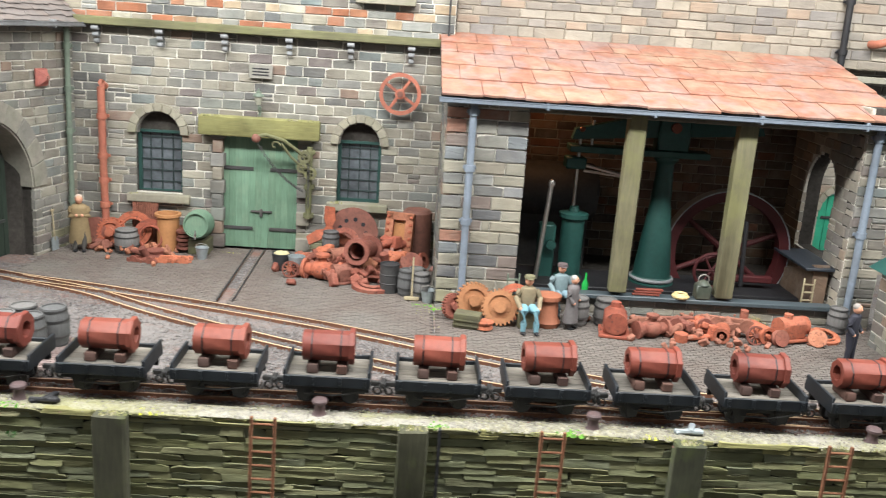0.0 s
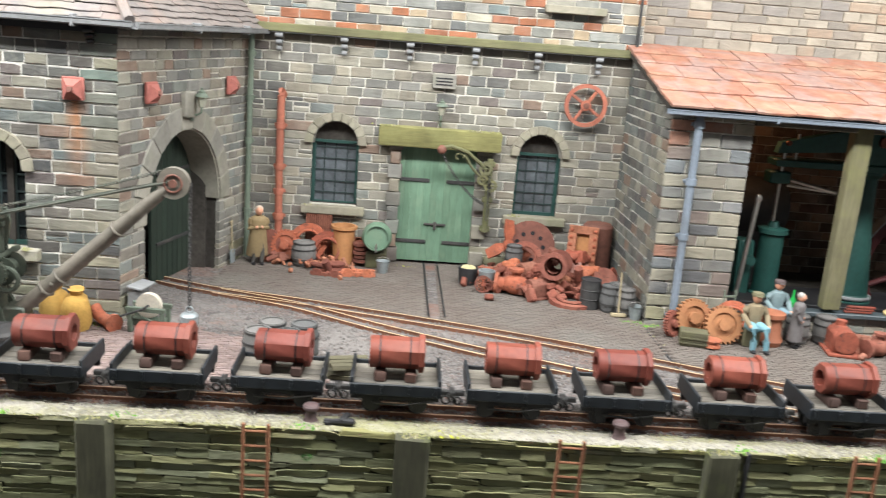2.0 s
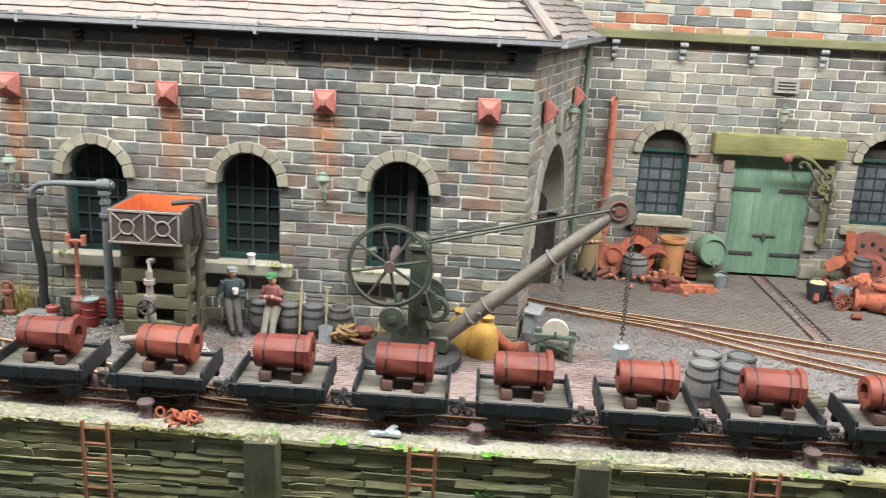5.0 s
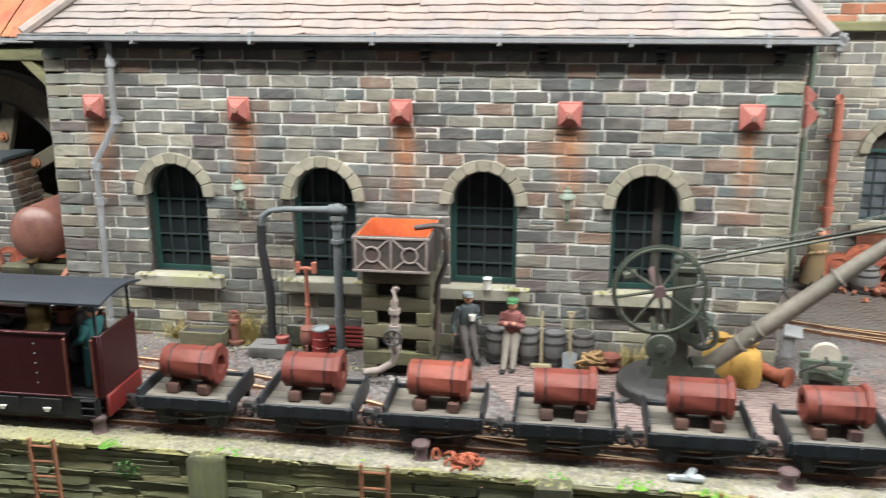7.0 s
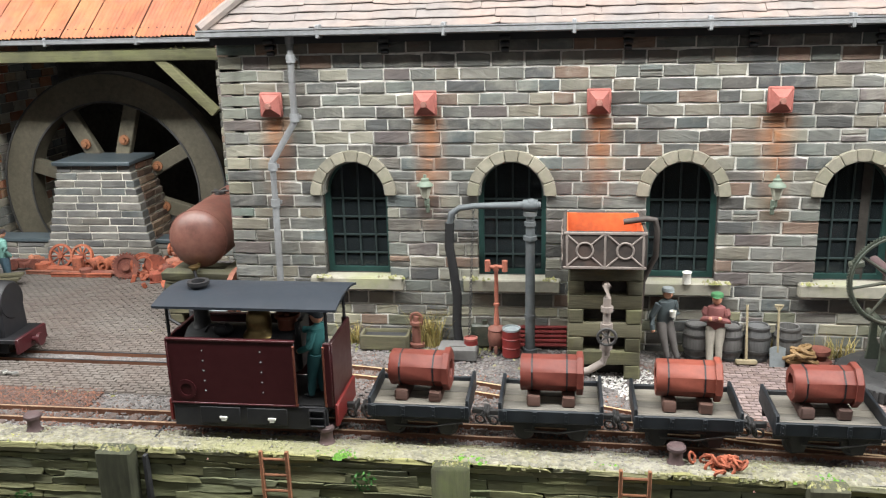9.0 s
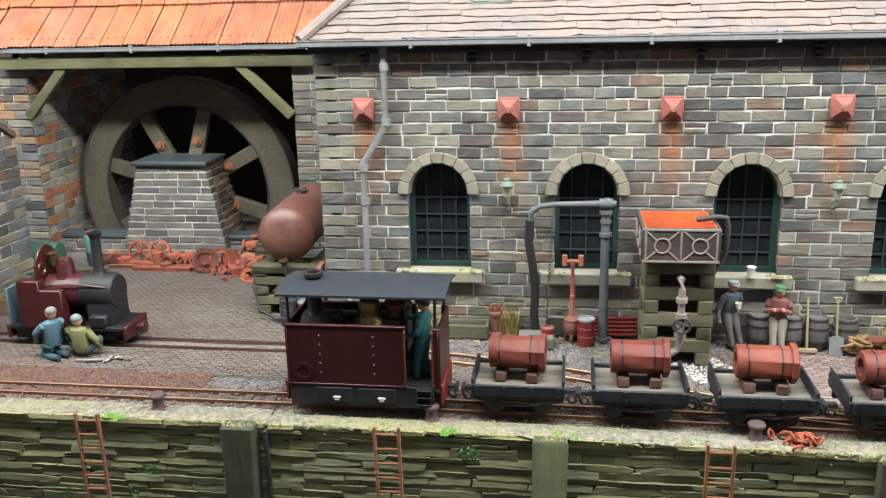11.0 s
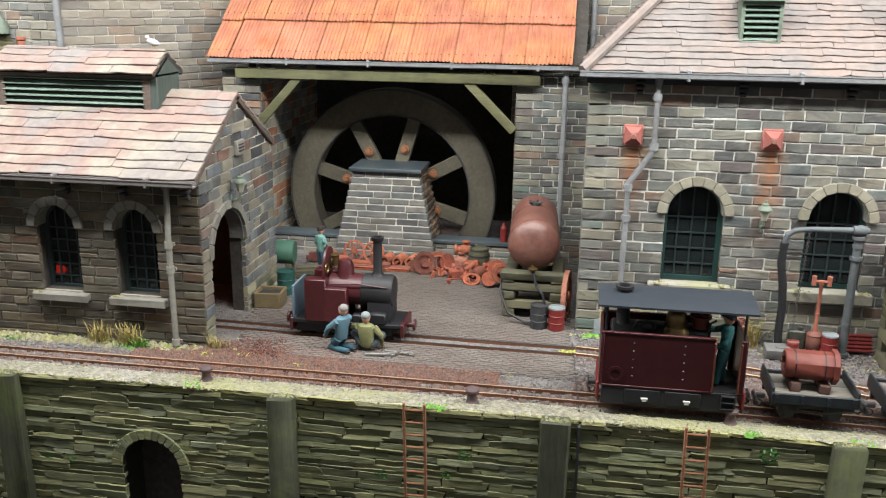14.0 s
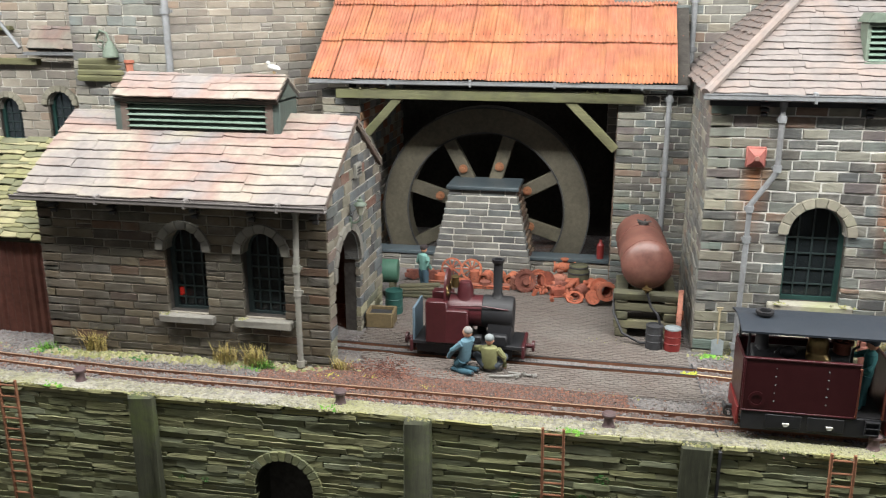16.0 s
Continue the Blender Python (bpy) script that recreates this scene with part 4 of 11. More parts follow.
def slab_roof(name, o, ux, vy, lu, lv, course, lens, mat, thick=0.12, label="", category="roof", left=None, right=None, tilt=0.1, ragged=0.1, under="soot", limit=300, sag=0.0):
    """A roof plane from o, ux along the eave and vy up the slope, covered with overlapping slabs, each one apart. left/right(v): its limits along the eave."""
    ux, vy = Vector(ux).normalized(), Vector(vy).normalized()
    nz = ux.cross(vy).normalized()
    mat4 = Matrix((ux, vy, nz)).transposed().to_4x4()
    ob = new(name)
    ob.matrix_basis = Matrix.Translation(Vector(o) * U) @ mat4
    tagged(ob, label, category, kind="structure")
    lf, rt = left or (lambda v: 0.0), right or (lambda v: lu)
    bm = bmesh.new()
    prism(bm, [(lf(0), 0), (rt(0), 0), (rt(lv), lv), (lf(lv), lv)], -0.3, -0.04, "z")
    part("roof_deck", bm, M[under], ob, smooth=False)
    LAY.append((ob, lf, rt, lv, course, lens, mat, thick, tilt, ragged, limit))
    return ob


def lay_roof(job):
    ob, lf, rt, lv, course, lens, mat, thick, tilt, ragged, limit = job
    r = random.Random(int(lv * 1000))
    v, row, count = 0.0, 0, 0
    while v < lv - 0.05:
        h = min(course * r.uniform(0.94, 1.06), lv - v)
        a, b = lf(v + h / 2), rt(v + h / 2)
        s, first = a, True
        while s < b - 0.02:
            l = r.uniform(*lens) * (0.55 if first and row % 2 else 1.0)
            first = False
            if b - (s + l) < lens[0] * 0.4:
                l = b - s
            key = (round(l * 5) / 5, round(course, 2), mat, "slab", r.randrange(3))
            if key not in PIECES:
                q = bmesh.new()
                n, w, d = 4, max(0.2, key[0]) - (0.04 if mat == "redtile" else 0.015), course * 1.25
                edge = [r.uniform(-1, 1) * min(0.07, ragged * 0.6) for _ in range(n + 1)]
                if r.random() < 0.3:
                    edge[r.choice((0, n))] += 0.12
                rows = []
                for i in range(n + 1):
                    x = -w / 2 + w * i / n
                    dz = r.uniform(-0.02, 0.02)
                    rows.append([q.verts.new(v_) for v_ in ((x, -d / 2 + edge[i], thick / 2 - 0.03 + dz), (x, -d / 2 + edge[i] + 0.04, thick / 2 + dz), (x, d / 2, thick / 2 + dz), (x, d / 2, -thick / 2), (x, -d / 2 + edge[i] + 0.02, -thick / 2 + dz))])
                for a_, b_ in zip(rows, rows[1:]):
                    for k in range(5):
                        q.faces.new([a_[k], b_[k], b_[(k + 1) % 5], a_[(k + 1) % 5]])
                q.faces.new(rows[0])
                q.faces.new(rows[-1])
                PIECES[key] = to_mesh("slab", q, M[mat], smooth=False)
            o = new("roof_slab", PIECES[key])
            o.parent = ob
            o.matrix_basis = at(s + l / 2, v + h / 2 + r.uniform(-ragged, ragged) * 0.6, thick * 0.6 + r.uniform(0, 0.03), r.uniform(-0.5, 0.5), -math.degrees(math.atan2(tilt, course))) @ Matrix.Diagonal((l / max(0.2, key[0]), 1, 1, 1))
            s += l
        v += h
        row += 1


# ---- ground, quay and tracks ----
def ground_sheet():
    bm = bmesh.new()
    nx, ny = 150, 36
    x0, x1, y0, y1 = -128.0, 46.0, 37.0, 78.0
    g = []
    for j in range(ny + 1):
        for i in range(nx + 1):
            x, y = x0 + (x1 - x0) * i / nx, y0 + (y1 - y0) * j / ny
            z = gz(x) - 0.12 + 0.05 * noise.noise((x * 0.5, y * 0.5, 0)) + 0.04 * noise.noise((x * 2, y * 2, 3))
            g.append(bm.verts.new((x, y, z)))
    for j in range(ny):
        for i in range(nx):
            a = j * (nx + 1) + i
            bm.faces.new([g[a], g[a + 1], g[a + nx + 2], g[a + nx + 1]])
    solid("ground", bm, M["ballast"], 0, 0, 0, "purple-grey ballast and dirt yard between the buildings", "ground", kind="structure")


ground_sheet()


def quay_edge():
    """The ragged pale coping strip along the quay."""
    bm = bmesh.new()
    n, prev = 360, None
    for i in range(n + 1):
        x = -128 + 174 * i / n
        e = 36.3 + 0.12 * noise.noise((x * 0.9, 1, 0)) + 0.1 * noise.noise((x * 3.1, 2, 0))
        zt = gz(x) + 0.03
        col = []
        for y, z in ((e + 0.16, zt - 0.2), (e + 0.02, zt - 0.07), (e + 0.14, zt), (36.8, zt + 0.03), (37.2, zt - 0.02), (37.8, zt - 0.08)):
            k = 0.07 * noise.noise((x * 1.7, y * 1.7, 5)) + 0.05 * noise.noise((x * 5, y * 5, 9))
            col.append(bm.verts.new((x, y, z + k)))
        if prev:
            for a in range(5):
                bm.faces.new([prev[a], col[a], col[a + 1], prev[a + 1]])
        prev = col
    solid("quay_edge", bm, M["quay_top"], 0, 0, 0, "mossy pale grit coping along the quay edge", "quay edge", kind="structure")


quay_edge()
quay = wall("quay_wall", -128, 36.5, 1, 0, 174, -10, -0.1, 0.22, holes=[(37.95, 41.35, -10, -5.2, 1.75, 0.5)], course=0.36, lens=(0.9, 3.0), mat="slate", body="mortar_dark",
            inner="mortar_dark", proud=0.1, top=lambda s: gz(s - 128) - 0.14, label="green mossy dry-stone slate quay wall", first=lambda t: (abs(t[0] - 60) > 62, -t[2]))


def coping_slates():
    """The uppermost slates of the quay wall, laid along its edge."""
    r = random.Random(17)
    x, shapes = -127.8, []
    for k in range(14):
        bm = bmesh.new()
        slab(bm, 0, 0, 0, 2.0, 0.6, 0.3, r, 0.035)
        shapes.append(to_mesh("coping_slate", bm, M["slate_top"], smooth=False))
    for row in (0, 1):
        x = -127.8 + 0.7 * row
        while x < 45.5:
            l = r.uniform(1.1, 3.9)
            o = new("coping_slate", r.choice(shapes))
            o.parent = quay
            xm = x + l / 2
            slope = math.degrees(math.atan2(gz(xm + 1) - gz(xm - 1), 2))
            o.matrix_basis = at(xm + 128, r.uniform(-0.27, -0.15) + 0.06 * row, gz(xm) - 0.13 - 0.25 * row + r.uniform(-0.025, 0.025), 0, 0, -slope + r.uniform(-0.9, 0.9)) @ Matrix.Diagonal((l / 2.0 * 0.99, 1, r.uniform(0.7, 0.95), 1))
            x += l


coping_slates()
arch_ring(quay, 39.65, 1.7, -5.2, 1.75, 0.55, 0.3, "slate", 15, front=-0.25, reveal=2.2, soffit="mortar_dark")
# culvert sides and back near-black: shade in the hole, put into colour
for sd in (-1, 1):
    bm = bmesh.new()
    box(bm, 39.65 + sd * 2.0, 1.2, -7.6, 0.6, 2.4, 4.8)
    part("culvert_side", bm, M["mortar_dark"], quay, smooth=False)
bm = bmesh.new()
box(bm, 39.65, 2.3, -6.7, 7, 0.6, 7)
part("culvert_back", bm, M["soot"], quay, "dark culvert")
bm = bmesh.new()
prism(bm, [(-220, -100), (140, -100), (140, 36.5), (-220, 36.5)], -10.3, -10.0, "z")
solid("dock_bed", bm, M["mortar_dark"], 0, 0, 0, "dark dock bed below the quay wall", "ground", kind="structure")


def track(name, pts, mat, label, gauge=1.0, sleepers=True, z=0.0, rail_h=0.17, bed="red_ballast"):
    """Two rails and their sleepers along a smooth line of points."""
    P = [Vector((x, y, 0)) for x, y in pts]
    line = []
    for i in range(len(P) - 1):
        p0, p1, p2, p3 = P[max(i - 1, 0)], P[i], P[i + 1], P[min(i + 2, len(P) - 1)]
        k = max(2, int((p2 - p1).length / 1.2))
        for j in range(k):
            t = j / k
            line.append(0.5 * ((2 * p1) + (p2 - p0) * t + (2 * p0 - 5 * p1 + 4 * p2 - p3) * t * t + (3 * p1 - p0 - 3 * p2 + p3) * t ** 3))
    line.append(P[-1])
    ob = thing(name, 0, 0, 0, label, "railway track", kind="structure")
    for side in (-1, 1):
        bm, prev = bmesh.new(), None
        for i, p in enumerate(line):
            d = (line[min(i + 1, len(line) - 1)] - line[max(i - 1, 0)]).normalized()
            nrm = Vector((-d.y, d.x, 0))
            c = p + nrm * side * gauge / 2
            zz = gz(p.x) + 0.1 + z
            ring = [bm.verts.new((c + nrm * a) + Vector((0, 0, zz + b))) for a, b in ((-0.05, -rail_h - 0.1), (0.05, -rail_h - 0.1), (0.06, 0), (-0.06, 0))]
            if prev:
                for k in range(4):
                    bm.faces.new([prev[k], prev[(k + 1) % 4], ring[(k + 1) % 4], ring[k]]).material_index = 0 if k == 2 else 1
            else:
                bm.faces.new(ring)
            prev = ring
        part("rail", bm, [M[mat], M["rail_side"]], ob)
    if sleepers:
        bm, acc = bmesh.new(), 0.0
        for a, b in zip(line, line[1:]):
            d = (b - a)
            ln = d.length
            while acc < ln:
                p = a + d * (acc / ln)
                m = Matrix.Translation((p.x, p.y, gz(p.x) - 0.13 + z)) @ Matrix.Rotation(math.atan2(d.y, d.x), 4, "Z")
                box(bm, 0, 0, 0, 0.42, gauge * 1.75, 0.16, 0.03, m=m)
                acc += 1.15
            acc -= ln
        tagged(part("sleepers", bm, M["sleeper"], ob, smooth=False), kind="stuff")
    if bed:
        r = random.Random(len(line))
        verts, faces = [], []
        for a, b in zip(line, line[1:]):
            d = b - a
            nrm = Vector((-d.y, d.x, 0)).normalized()
            for _ in range(int(d.length * 70)):
                q = a + d * r.random() + nrm * r.gauss(0, gauge * 0.8)
                s, k, w = r.uniform(0.025, 0.07), len(verts), r.random() * 6.28
                for i in range(4):
                    verts.append(((q.x + s * math.cos(w + i * 1.57) * r.uniform(0.7, 1.2)) * U, (q.y + s * math.sin(w + i * 1.57)) * U, (gz(q.x) - 0.07 + z) * U))
                verts.append((q.x * U, q.y * U, (gz(q.x) - 0.03 + z + s * r.uniform(0.5, 1.1)) * U))
                faces += [(k + i, k + (i + 1) % 4, k + 4) for i in range(4)]
        me = bpy.data.meshes.new("ballast")
        me.from_pydata(verts, [], faces)
        me.materials.append(M[bed])
        o = new("ballast", me)
        o.parent = ob
        tagged(o, kind="stuff")
    return ob


track("quay_line", [(-127, 41.5), (-115, 40.0), (-106, 39.2), (-98, 38.75), (-90, 38.75), (-70, 38.75), (-40, 38.75), (46, 38.75)], "rail", "rusty narrow gauge track along the quay")
track("works_branch", [(-36, 38.8), (-42, 39.5), (-47, 40.9), (-51, 42.4), (-58, 44.1), (-66, 45.0)], "rail_new", "narrow gauge siding curving to the engine house")
track("yard_line", [(-33, 58.5), (-26, 55.2), (-20, 53.7), (-12, 51.3), (-4, 48.6), (4, 45.2), (12, 42.2), (22, 39.8), (32, 38.9)], "rail_new", "brassy narrow gauge track crossing the yard", sleepers=False, bed="gravel")
track("yard_branch", [(-25, 54.7), (-20, 52.9), (-15, 49.9), (-9, 46.8), (-3, 44.1), (4, 41.3), (12, 39.3), (20, 38.85)], "rail_new", "brassy narrow gauge turnout leg", sleepers=False, bed="gravel")
track("embedded_track", [(-66, 45.0), (-74, 45.05), (-84, 45.2), (-98, 45.6)], "black", "dark rails sunk in the paved yard", sleepers=False, z=-0.06, bed=None)
track("door_track", [(-11.4, 66), (-11.3, 58), (-11.25, 52.4)], "black", "sunk rails leading to the green doors", sleepers=False, z=-0.06, bed=None)


def paving(name, poly, mat, label, gaps=(), sx=0.54, sy=0.27, run="x", lift=0.0):
    """An area of small setts inside a polygon, in running bond; gaps are (x0, x1, y0, y1) left free."""
    def inside(x, y):
        c = False
        for (xa, ya), (xb, yb) in zip(poly, poly[1:] + poly[:1]):
            if (ya > y) != (yb > y) and x < (xb - xa) * (y - ya) / (yb - ya) + xa:
                c = not c
        return c and not any(a < x < b and d < y < e for a, b, d, e in gaps)
    r = random.Random(len(label))
    xs, ys = [p[0] for p in poly], [p[1] for p in poly]
    verts, faces = [], []
    lx, ly = (sx, sy) if run == "x" else (sy, sx)
    j, y = 0, min(ys)
    while y < max(ys):
        i = 0
        x = min(xs) + (lx / 2 if (j % 2 and run == "x") else 0)
        while x < max(xs):
            yy = y + (ly / 2 if (run == "y" and i % 2) else 0)
            if inside(x, yy):
                z = gz(x) + lift + r.uniform(-0.015, 0.018)
                a, b, q = lx / 2 - 0.014, ly / 2 - 0.012, 0.022
                n = len(verts)
                for dx, dy, dz in ((-a, -b, -0.12), (a, -b, -0.12), (a, b, -0.12), (-a, b, -0.12), (-a + q, -b + q, 0), (a - q, -b + q, 0), (a - q, b - q, 0), (-a + q, b - q, 0)):
                    verts.append(((x + dx) * U, (yy + dy) * U, (z + dz + r.uniform(-0.008, 0.008)) * U))
                faces += [(n + 4, n + 5, n + 6, n + 7)] + [(n + k, n + (k + 1) % 4, n + 4 + (k + 1) % 4, n + 4 + k) for k in range(4)]
            x += lx
            i += 1
        y += ly
        j += 1
    base = bmesh.new()
    prism(base, poly, -0.2, -0.06, "z")
    for v in base.verts:
        v.co.z += gz(v.co.x) + lift
    ob = solid(name, base, M["sett_joint_red" if mat == "setts_red" else "sett_joint"], 0, 0, 0, label, "paving", kind="structure", smooth=False)
    me = bpy.data.meshes.new("setts")
    me.from_pydata(verts, [], faces)
    me.materials.append(M[mat])
    s = new("setts", me)
    s.parent = ob
    tagged(s, kind="stuff")
    return ob


paving("yard_paving", [(-26, 56.2), (-20, 54.6), (-11.8, 51.9), (-11.8, 65), (-24.9, 65)], "setts", "worn grey brick setts before the green doors")
paving("yard_paving", [(-10.8, 51.6), (-4, 49.4), (1.6, 47.4), (2, 65), (-10.8, 65)], "setts", "worn grey brick setts beside the pump house")
paving("quay_paving", [(-43.5, 46.5), (-41, 41.2), (-35, 40.6), (-16.8, 40.6), (-17.6, 45.0), (-26, 48.4), (-40, 48.4)], "setts_red", "reddish brick setts round the hand crane")
paving("works_paving", [(-86.6, 45.8), (-66.4, 45.7), (-66.4, 60.5), (-86.6, 60.5)], "setts", "grey cobbled works yard before the flywheel house", sx=0.5, sy=0.26)
paving("works_paving", [(-85, 41.6), (-65.8, 41.0), (-66.3, 44.2), (-86, 44.4)], "setts", "grey cobbled apron beside the quay line", sx=0.5, sy=0.26)
paving("pump_paving", [(2.2, 47.1), (8, 44.4), (14, 42.2), (36, 41.0), (36, 53.6), (2.2, 53.6)], "setts", "worn grey brick setts before the pump house")

# ---- the long engine hall ----
def hall_tint(s, z, r):
    if (s < 1.2 or s > 35.9) and r.random() < 0.5:
        return "stone_buff"
    if z < 1.6 and r.random() < 0.35:
        return "stone_mossy"


def foot_tint(s, z, r):
    if z < 1.2 and r.random() < 0.5:
        return "stone_mossy"


TINT["hall_front_wall"] = hall_tint
for key in ("back_wall", "pump_pier", "hall_end_wall", "shed_gable_wall"):
    TINT[key] = foot_tint
def gate_tint(s, z, r):
    if s < 0.9 and r.random() < 0.6:
        return "stone_buff"


def pier_tint(s, z, r):
    q = r.random()
    return "stone_rusty" if q < 0.12 else "stone_hall" if q < 0.35 else None


TINT["flywheel_side_pier"] = pier_tint
TINT["flywheel_pier"] = gate_tint
HALL_W = (-59.55, -51.65, -43.5, -35.55)
hall = wall("hall_front_wall", -66, 48.6, 1, 0, 37, -0.7, 15.3, 1.2, holes=[(c + 66 - 1.64, c + 66 + 1.64, 3.35, 7.55, 1.72, 0.66) for c in HALL_W], mat="stone_hall", body="mortar_hall", quoins=(1, 1),
            course=0.63, lens=(1.0, 1.9), proud=0.055, label="long hall wall of coursed grey-brown stone", first=lambda t: (not t[4], t[2]))
for c in HALL_W:
    s = c + 66
    arch_ring(hall, s, 1.64, 7.55, 1.72, 0.54, 0.3, "dressed", 9, front=-0.3, reveal=1.2)
    arched_window(hall, s, 1.64, 3.35, 7.55, 1.72, back=0.75)
    sill(hall, s, 4.8, 3.36, 0.66, 0.5)
side = wall("hall_end_wall", -29, 48.6, 4.1, 16.4, 16.9, -0.9, 15.3, 1.2, holes=[(2.6, 12.0, -1.0, 4.4, 5.1, 1.3)], mat="stone", quoins=(1, 0), course=0.63, lens=(0.95, 1.85), proud=0.06, label="hall end wall with a pointed archway")
arch_ring(side, 7.3, 4.7, 4.4, 5.1, 1.35, 0.5, "dressed_grey", 11, front=-0.16, reveal=2.2)
wall("hall_west_wall", -66, 66, 0, -1, 17.4, -0.6, 15.3, 1.0, mat="stone", quoins=(0, 1), course=0.63, lens=(0.95, 1.85), proud=0.06, limit=160, label="hall west wall of coursed stone")
# added near-black sheet, so the hall looks dark through its windows
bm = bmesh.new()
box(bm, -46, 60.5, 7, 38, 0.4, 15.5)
solid("hall_inner_wall", bm, M["soot"], 0, 0, 0, "near-black sheet in the hall for shade behind the windows", "wall", kind="structure")
# eaves fascia and gutters
bm = bmesh.new()
box(bm, -47.5, 48.3, 15.2, 37.4, 0.3, 0.4)
solid("hall_fascia", bm, M["black"], 0, 0, 0, "dark board under the hall eaves", "trim", kind="structure")
SL = 0.95
LEN = math.hypot(1, SL)
slab_roof("hall_roof", (-66.4, 48.1, 15.65), (1, 0, 0), (0, 1, SL), 38.2, 9.3 * LEN, 0.5, (1.5, 3.8), "rooftile", 0.085, "pale slab-tiled hipped roof", left=lambda v: v / LEN, right=lambda v: 38.2 - v / LEN * 0.75)
slab_roof("hall_roof_end", (-28.2, 47.9, 15.6), (4.1, 16.4, 0), (-0.97 * 0.8, 0.24 * 0.8, 1.0 * 0.8), 17.2, 8.0, 0.5, (1.2, 2.8), "rooftile", 0.085, "pale slab-tiled hip end", left=lambda v: v * 0.5)
slab_roof("hall_roof_west", (-66.4, 66.5, 15.6), (0, -1, 0), (1, 0, SL), 18.6, 6 * LEN, 0.5, (1.2, 2.8), "rooftile", 0.085, "pale slab-tiled hip end", right=lambda v: 18.6 - v / LEN)
for p0, p1 in (((-66.5, 47.8, 15.75), (-57.1, 57.2, 24.75)), ((-28.1, 47.8, 15.75), (-35.1, 57.2, 24.75))):
    bm = bmesh.new()
    tube(bm, [p0, p1], 0.3, 8)
    solid("hip_capping", bm, M["rooftile"], 0, 0, 0, "pale mortar capping along the roof hip", "roof capping", kind="structure")


def gutter(name, pts, mat, label, r=0.28):
    ob = thing(name, 0, 0, 0, label, "gutter", kind="structure")
    bm = bmesh.new()
    m, ln = basis(pts[0], pts[1])
    d = (Vector(pts[1]) - Vector(pts[0])).normalized()
    side_ = d.cross(Vector((0, 0, 1))).normalized()
    rows = []
    # a squarish trough: upright front and back, rounded lower corners, a rolled rim
    section = [(-1.0, 0.25), (-1.0, -0.75), (-0.8, -1.0), (0.8, -1.0), (1.0, -0.78), (1.03, 0.0), (1.14, 0.06), (1.14, 0.25), (0.86, 0.25), (0.8, -0.7), (-0.8, -0.7), (-0.84, 0.25)]
    for p in pts:
        p = Vector(p)
        rows.append([bm.verts.new(p + side_ * (r * a) + Vector((0, 0, r * b))) for a, b in section])
    k_ = len(section)
    for k in range(k_):
        bm.faces.new([rows[0][k], rows[0][(k + 1) % k_], rows[1][(k + 1) % k_], rows[1][k]])
    for row in rows:
        bm.faces.new(row)
    part("channel", bm, M[mat], ob)
    n = int(ln / 6)
    for k in range(1, n + 1):
        q = Vector(pts[0]) + d * (ln * k / (n + 0.5))
        bm = bmesh.new()
        jm, _ = basis(q - d * 0.12, q + d * 0.12)
        box(bm, 0, 0, 0.12, r * 2.12, r * 2.12, 0.2, 0.04, m=jm)
        bmesh.ops.translate(bm, verts=bm.verts[:], vec=(0, 0, -0.32 * r))
        part("joint", bm, M[mat], ob)
    return ob


gutter("hall_gutter", [(-66.6, 47.8, 15.65), (-27.9, 47.8, 15.65)], "pipe_grey", "long grey cast gutter under the hall eaves", 0.3)
gutter("hall_end_gutter", [(-27.85, 47.6, 15.6), (-23.9, 64.6, 15.6)], "pipe_grey", "grey gutter over the pointed archway")

# ---- the back range with the green doors ----
back = wall("back_wall", -25.2, 65, 1, 0, 27.6, -0.9, 15.5, 1.2, holes=[(25.2 - 18.8 - 1.65, 25.2 - 18.8 + 1.65, 3.5, 8.0, 1.7, 0.6), (25.2 - 4.0 - 1.58, 25.2 - 4.0 + 1.58, 3.7, 8.1, 1.65, 0.6),
            (10.75, 16.6, -1, 8.3, 0)], mat="stone", course=0.68, lens=(0.95, 1.85), proud=0.06, label="back range wall of coursed grey-brown stone")
for c, w, z0, zs in ((25.2 - 18.8, 1.65, 3.5, 8.0), (25.2 - 4.0, 1.58, 3.7, 8.1)):
    arch_ring(back, c, w, zs, 1.68, 0.58, 0.3, "dressed", 9, front=-0.35, reveal=1.0)
    arched_window(back, c, w, z0, zs, 1.68, back=0.6, rows=6, pane="dusty_glass", head=True)
    sill(back, c, 4.6, z0, 0.6, 0.55, "dressed")
upper = wall("back_wall_upper", -60, 65.15, 1, 0, 62.5, 15.9, 31, 1.0, mat="stone_red", course=0.7, lens=(1.0, 2.2), label="upper storey of grey and red-brown stone", first=lambda t: (t[0] < 34, t[2]))
bm = bmesh.new()
box(bm, -11.4, 64.6, 15.85, 27.6, 0.9, 0.6, 0.08)
solid("string_course", bm, M["mosswood"], 0, 0, 0, "mossy stone string course", "string course", kind="structure")
bm = bmesh.new()
box(bm, -2.55, 64.75, 18.55, 4.3, 0.8, 0.55, 0.06)
solid("upper_sill", bm, M["dressed"], 0, 0, 0, "pale stone sill of an upper window", "window sill", kind="structure")

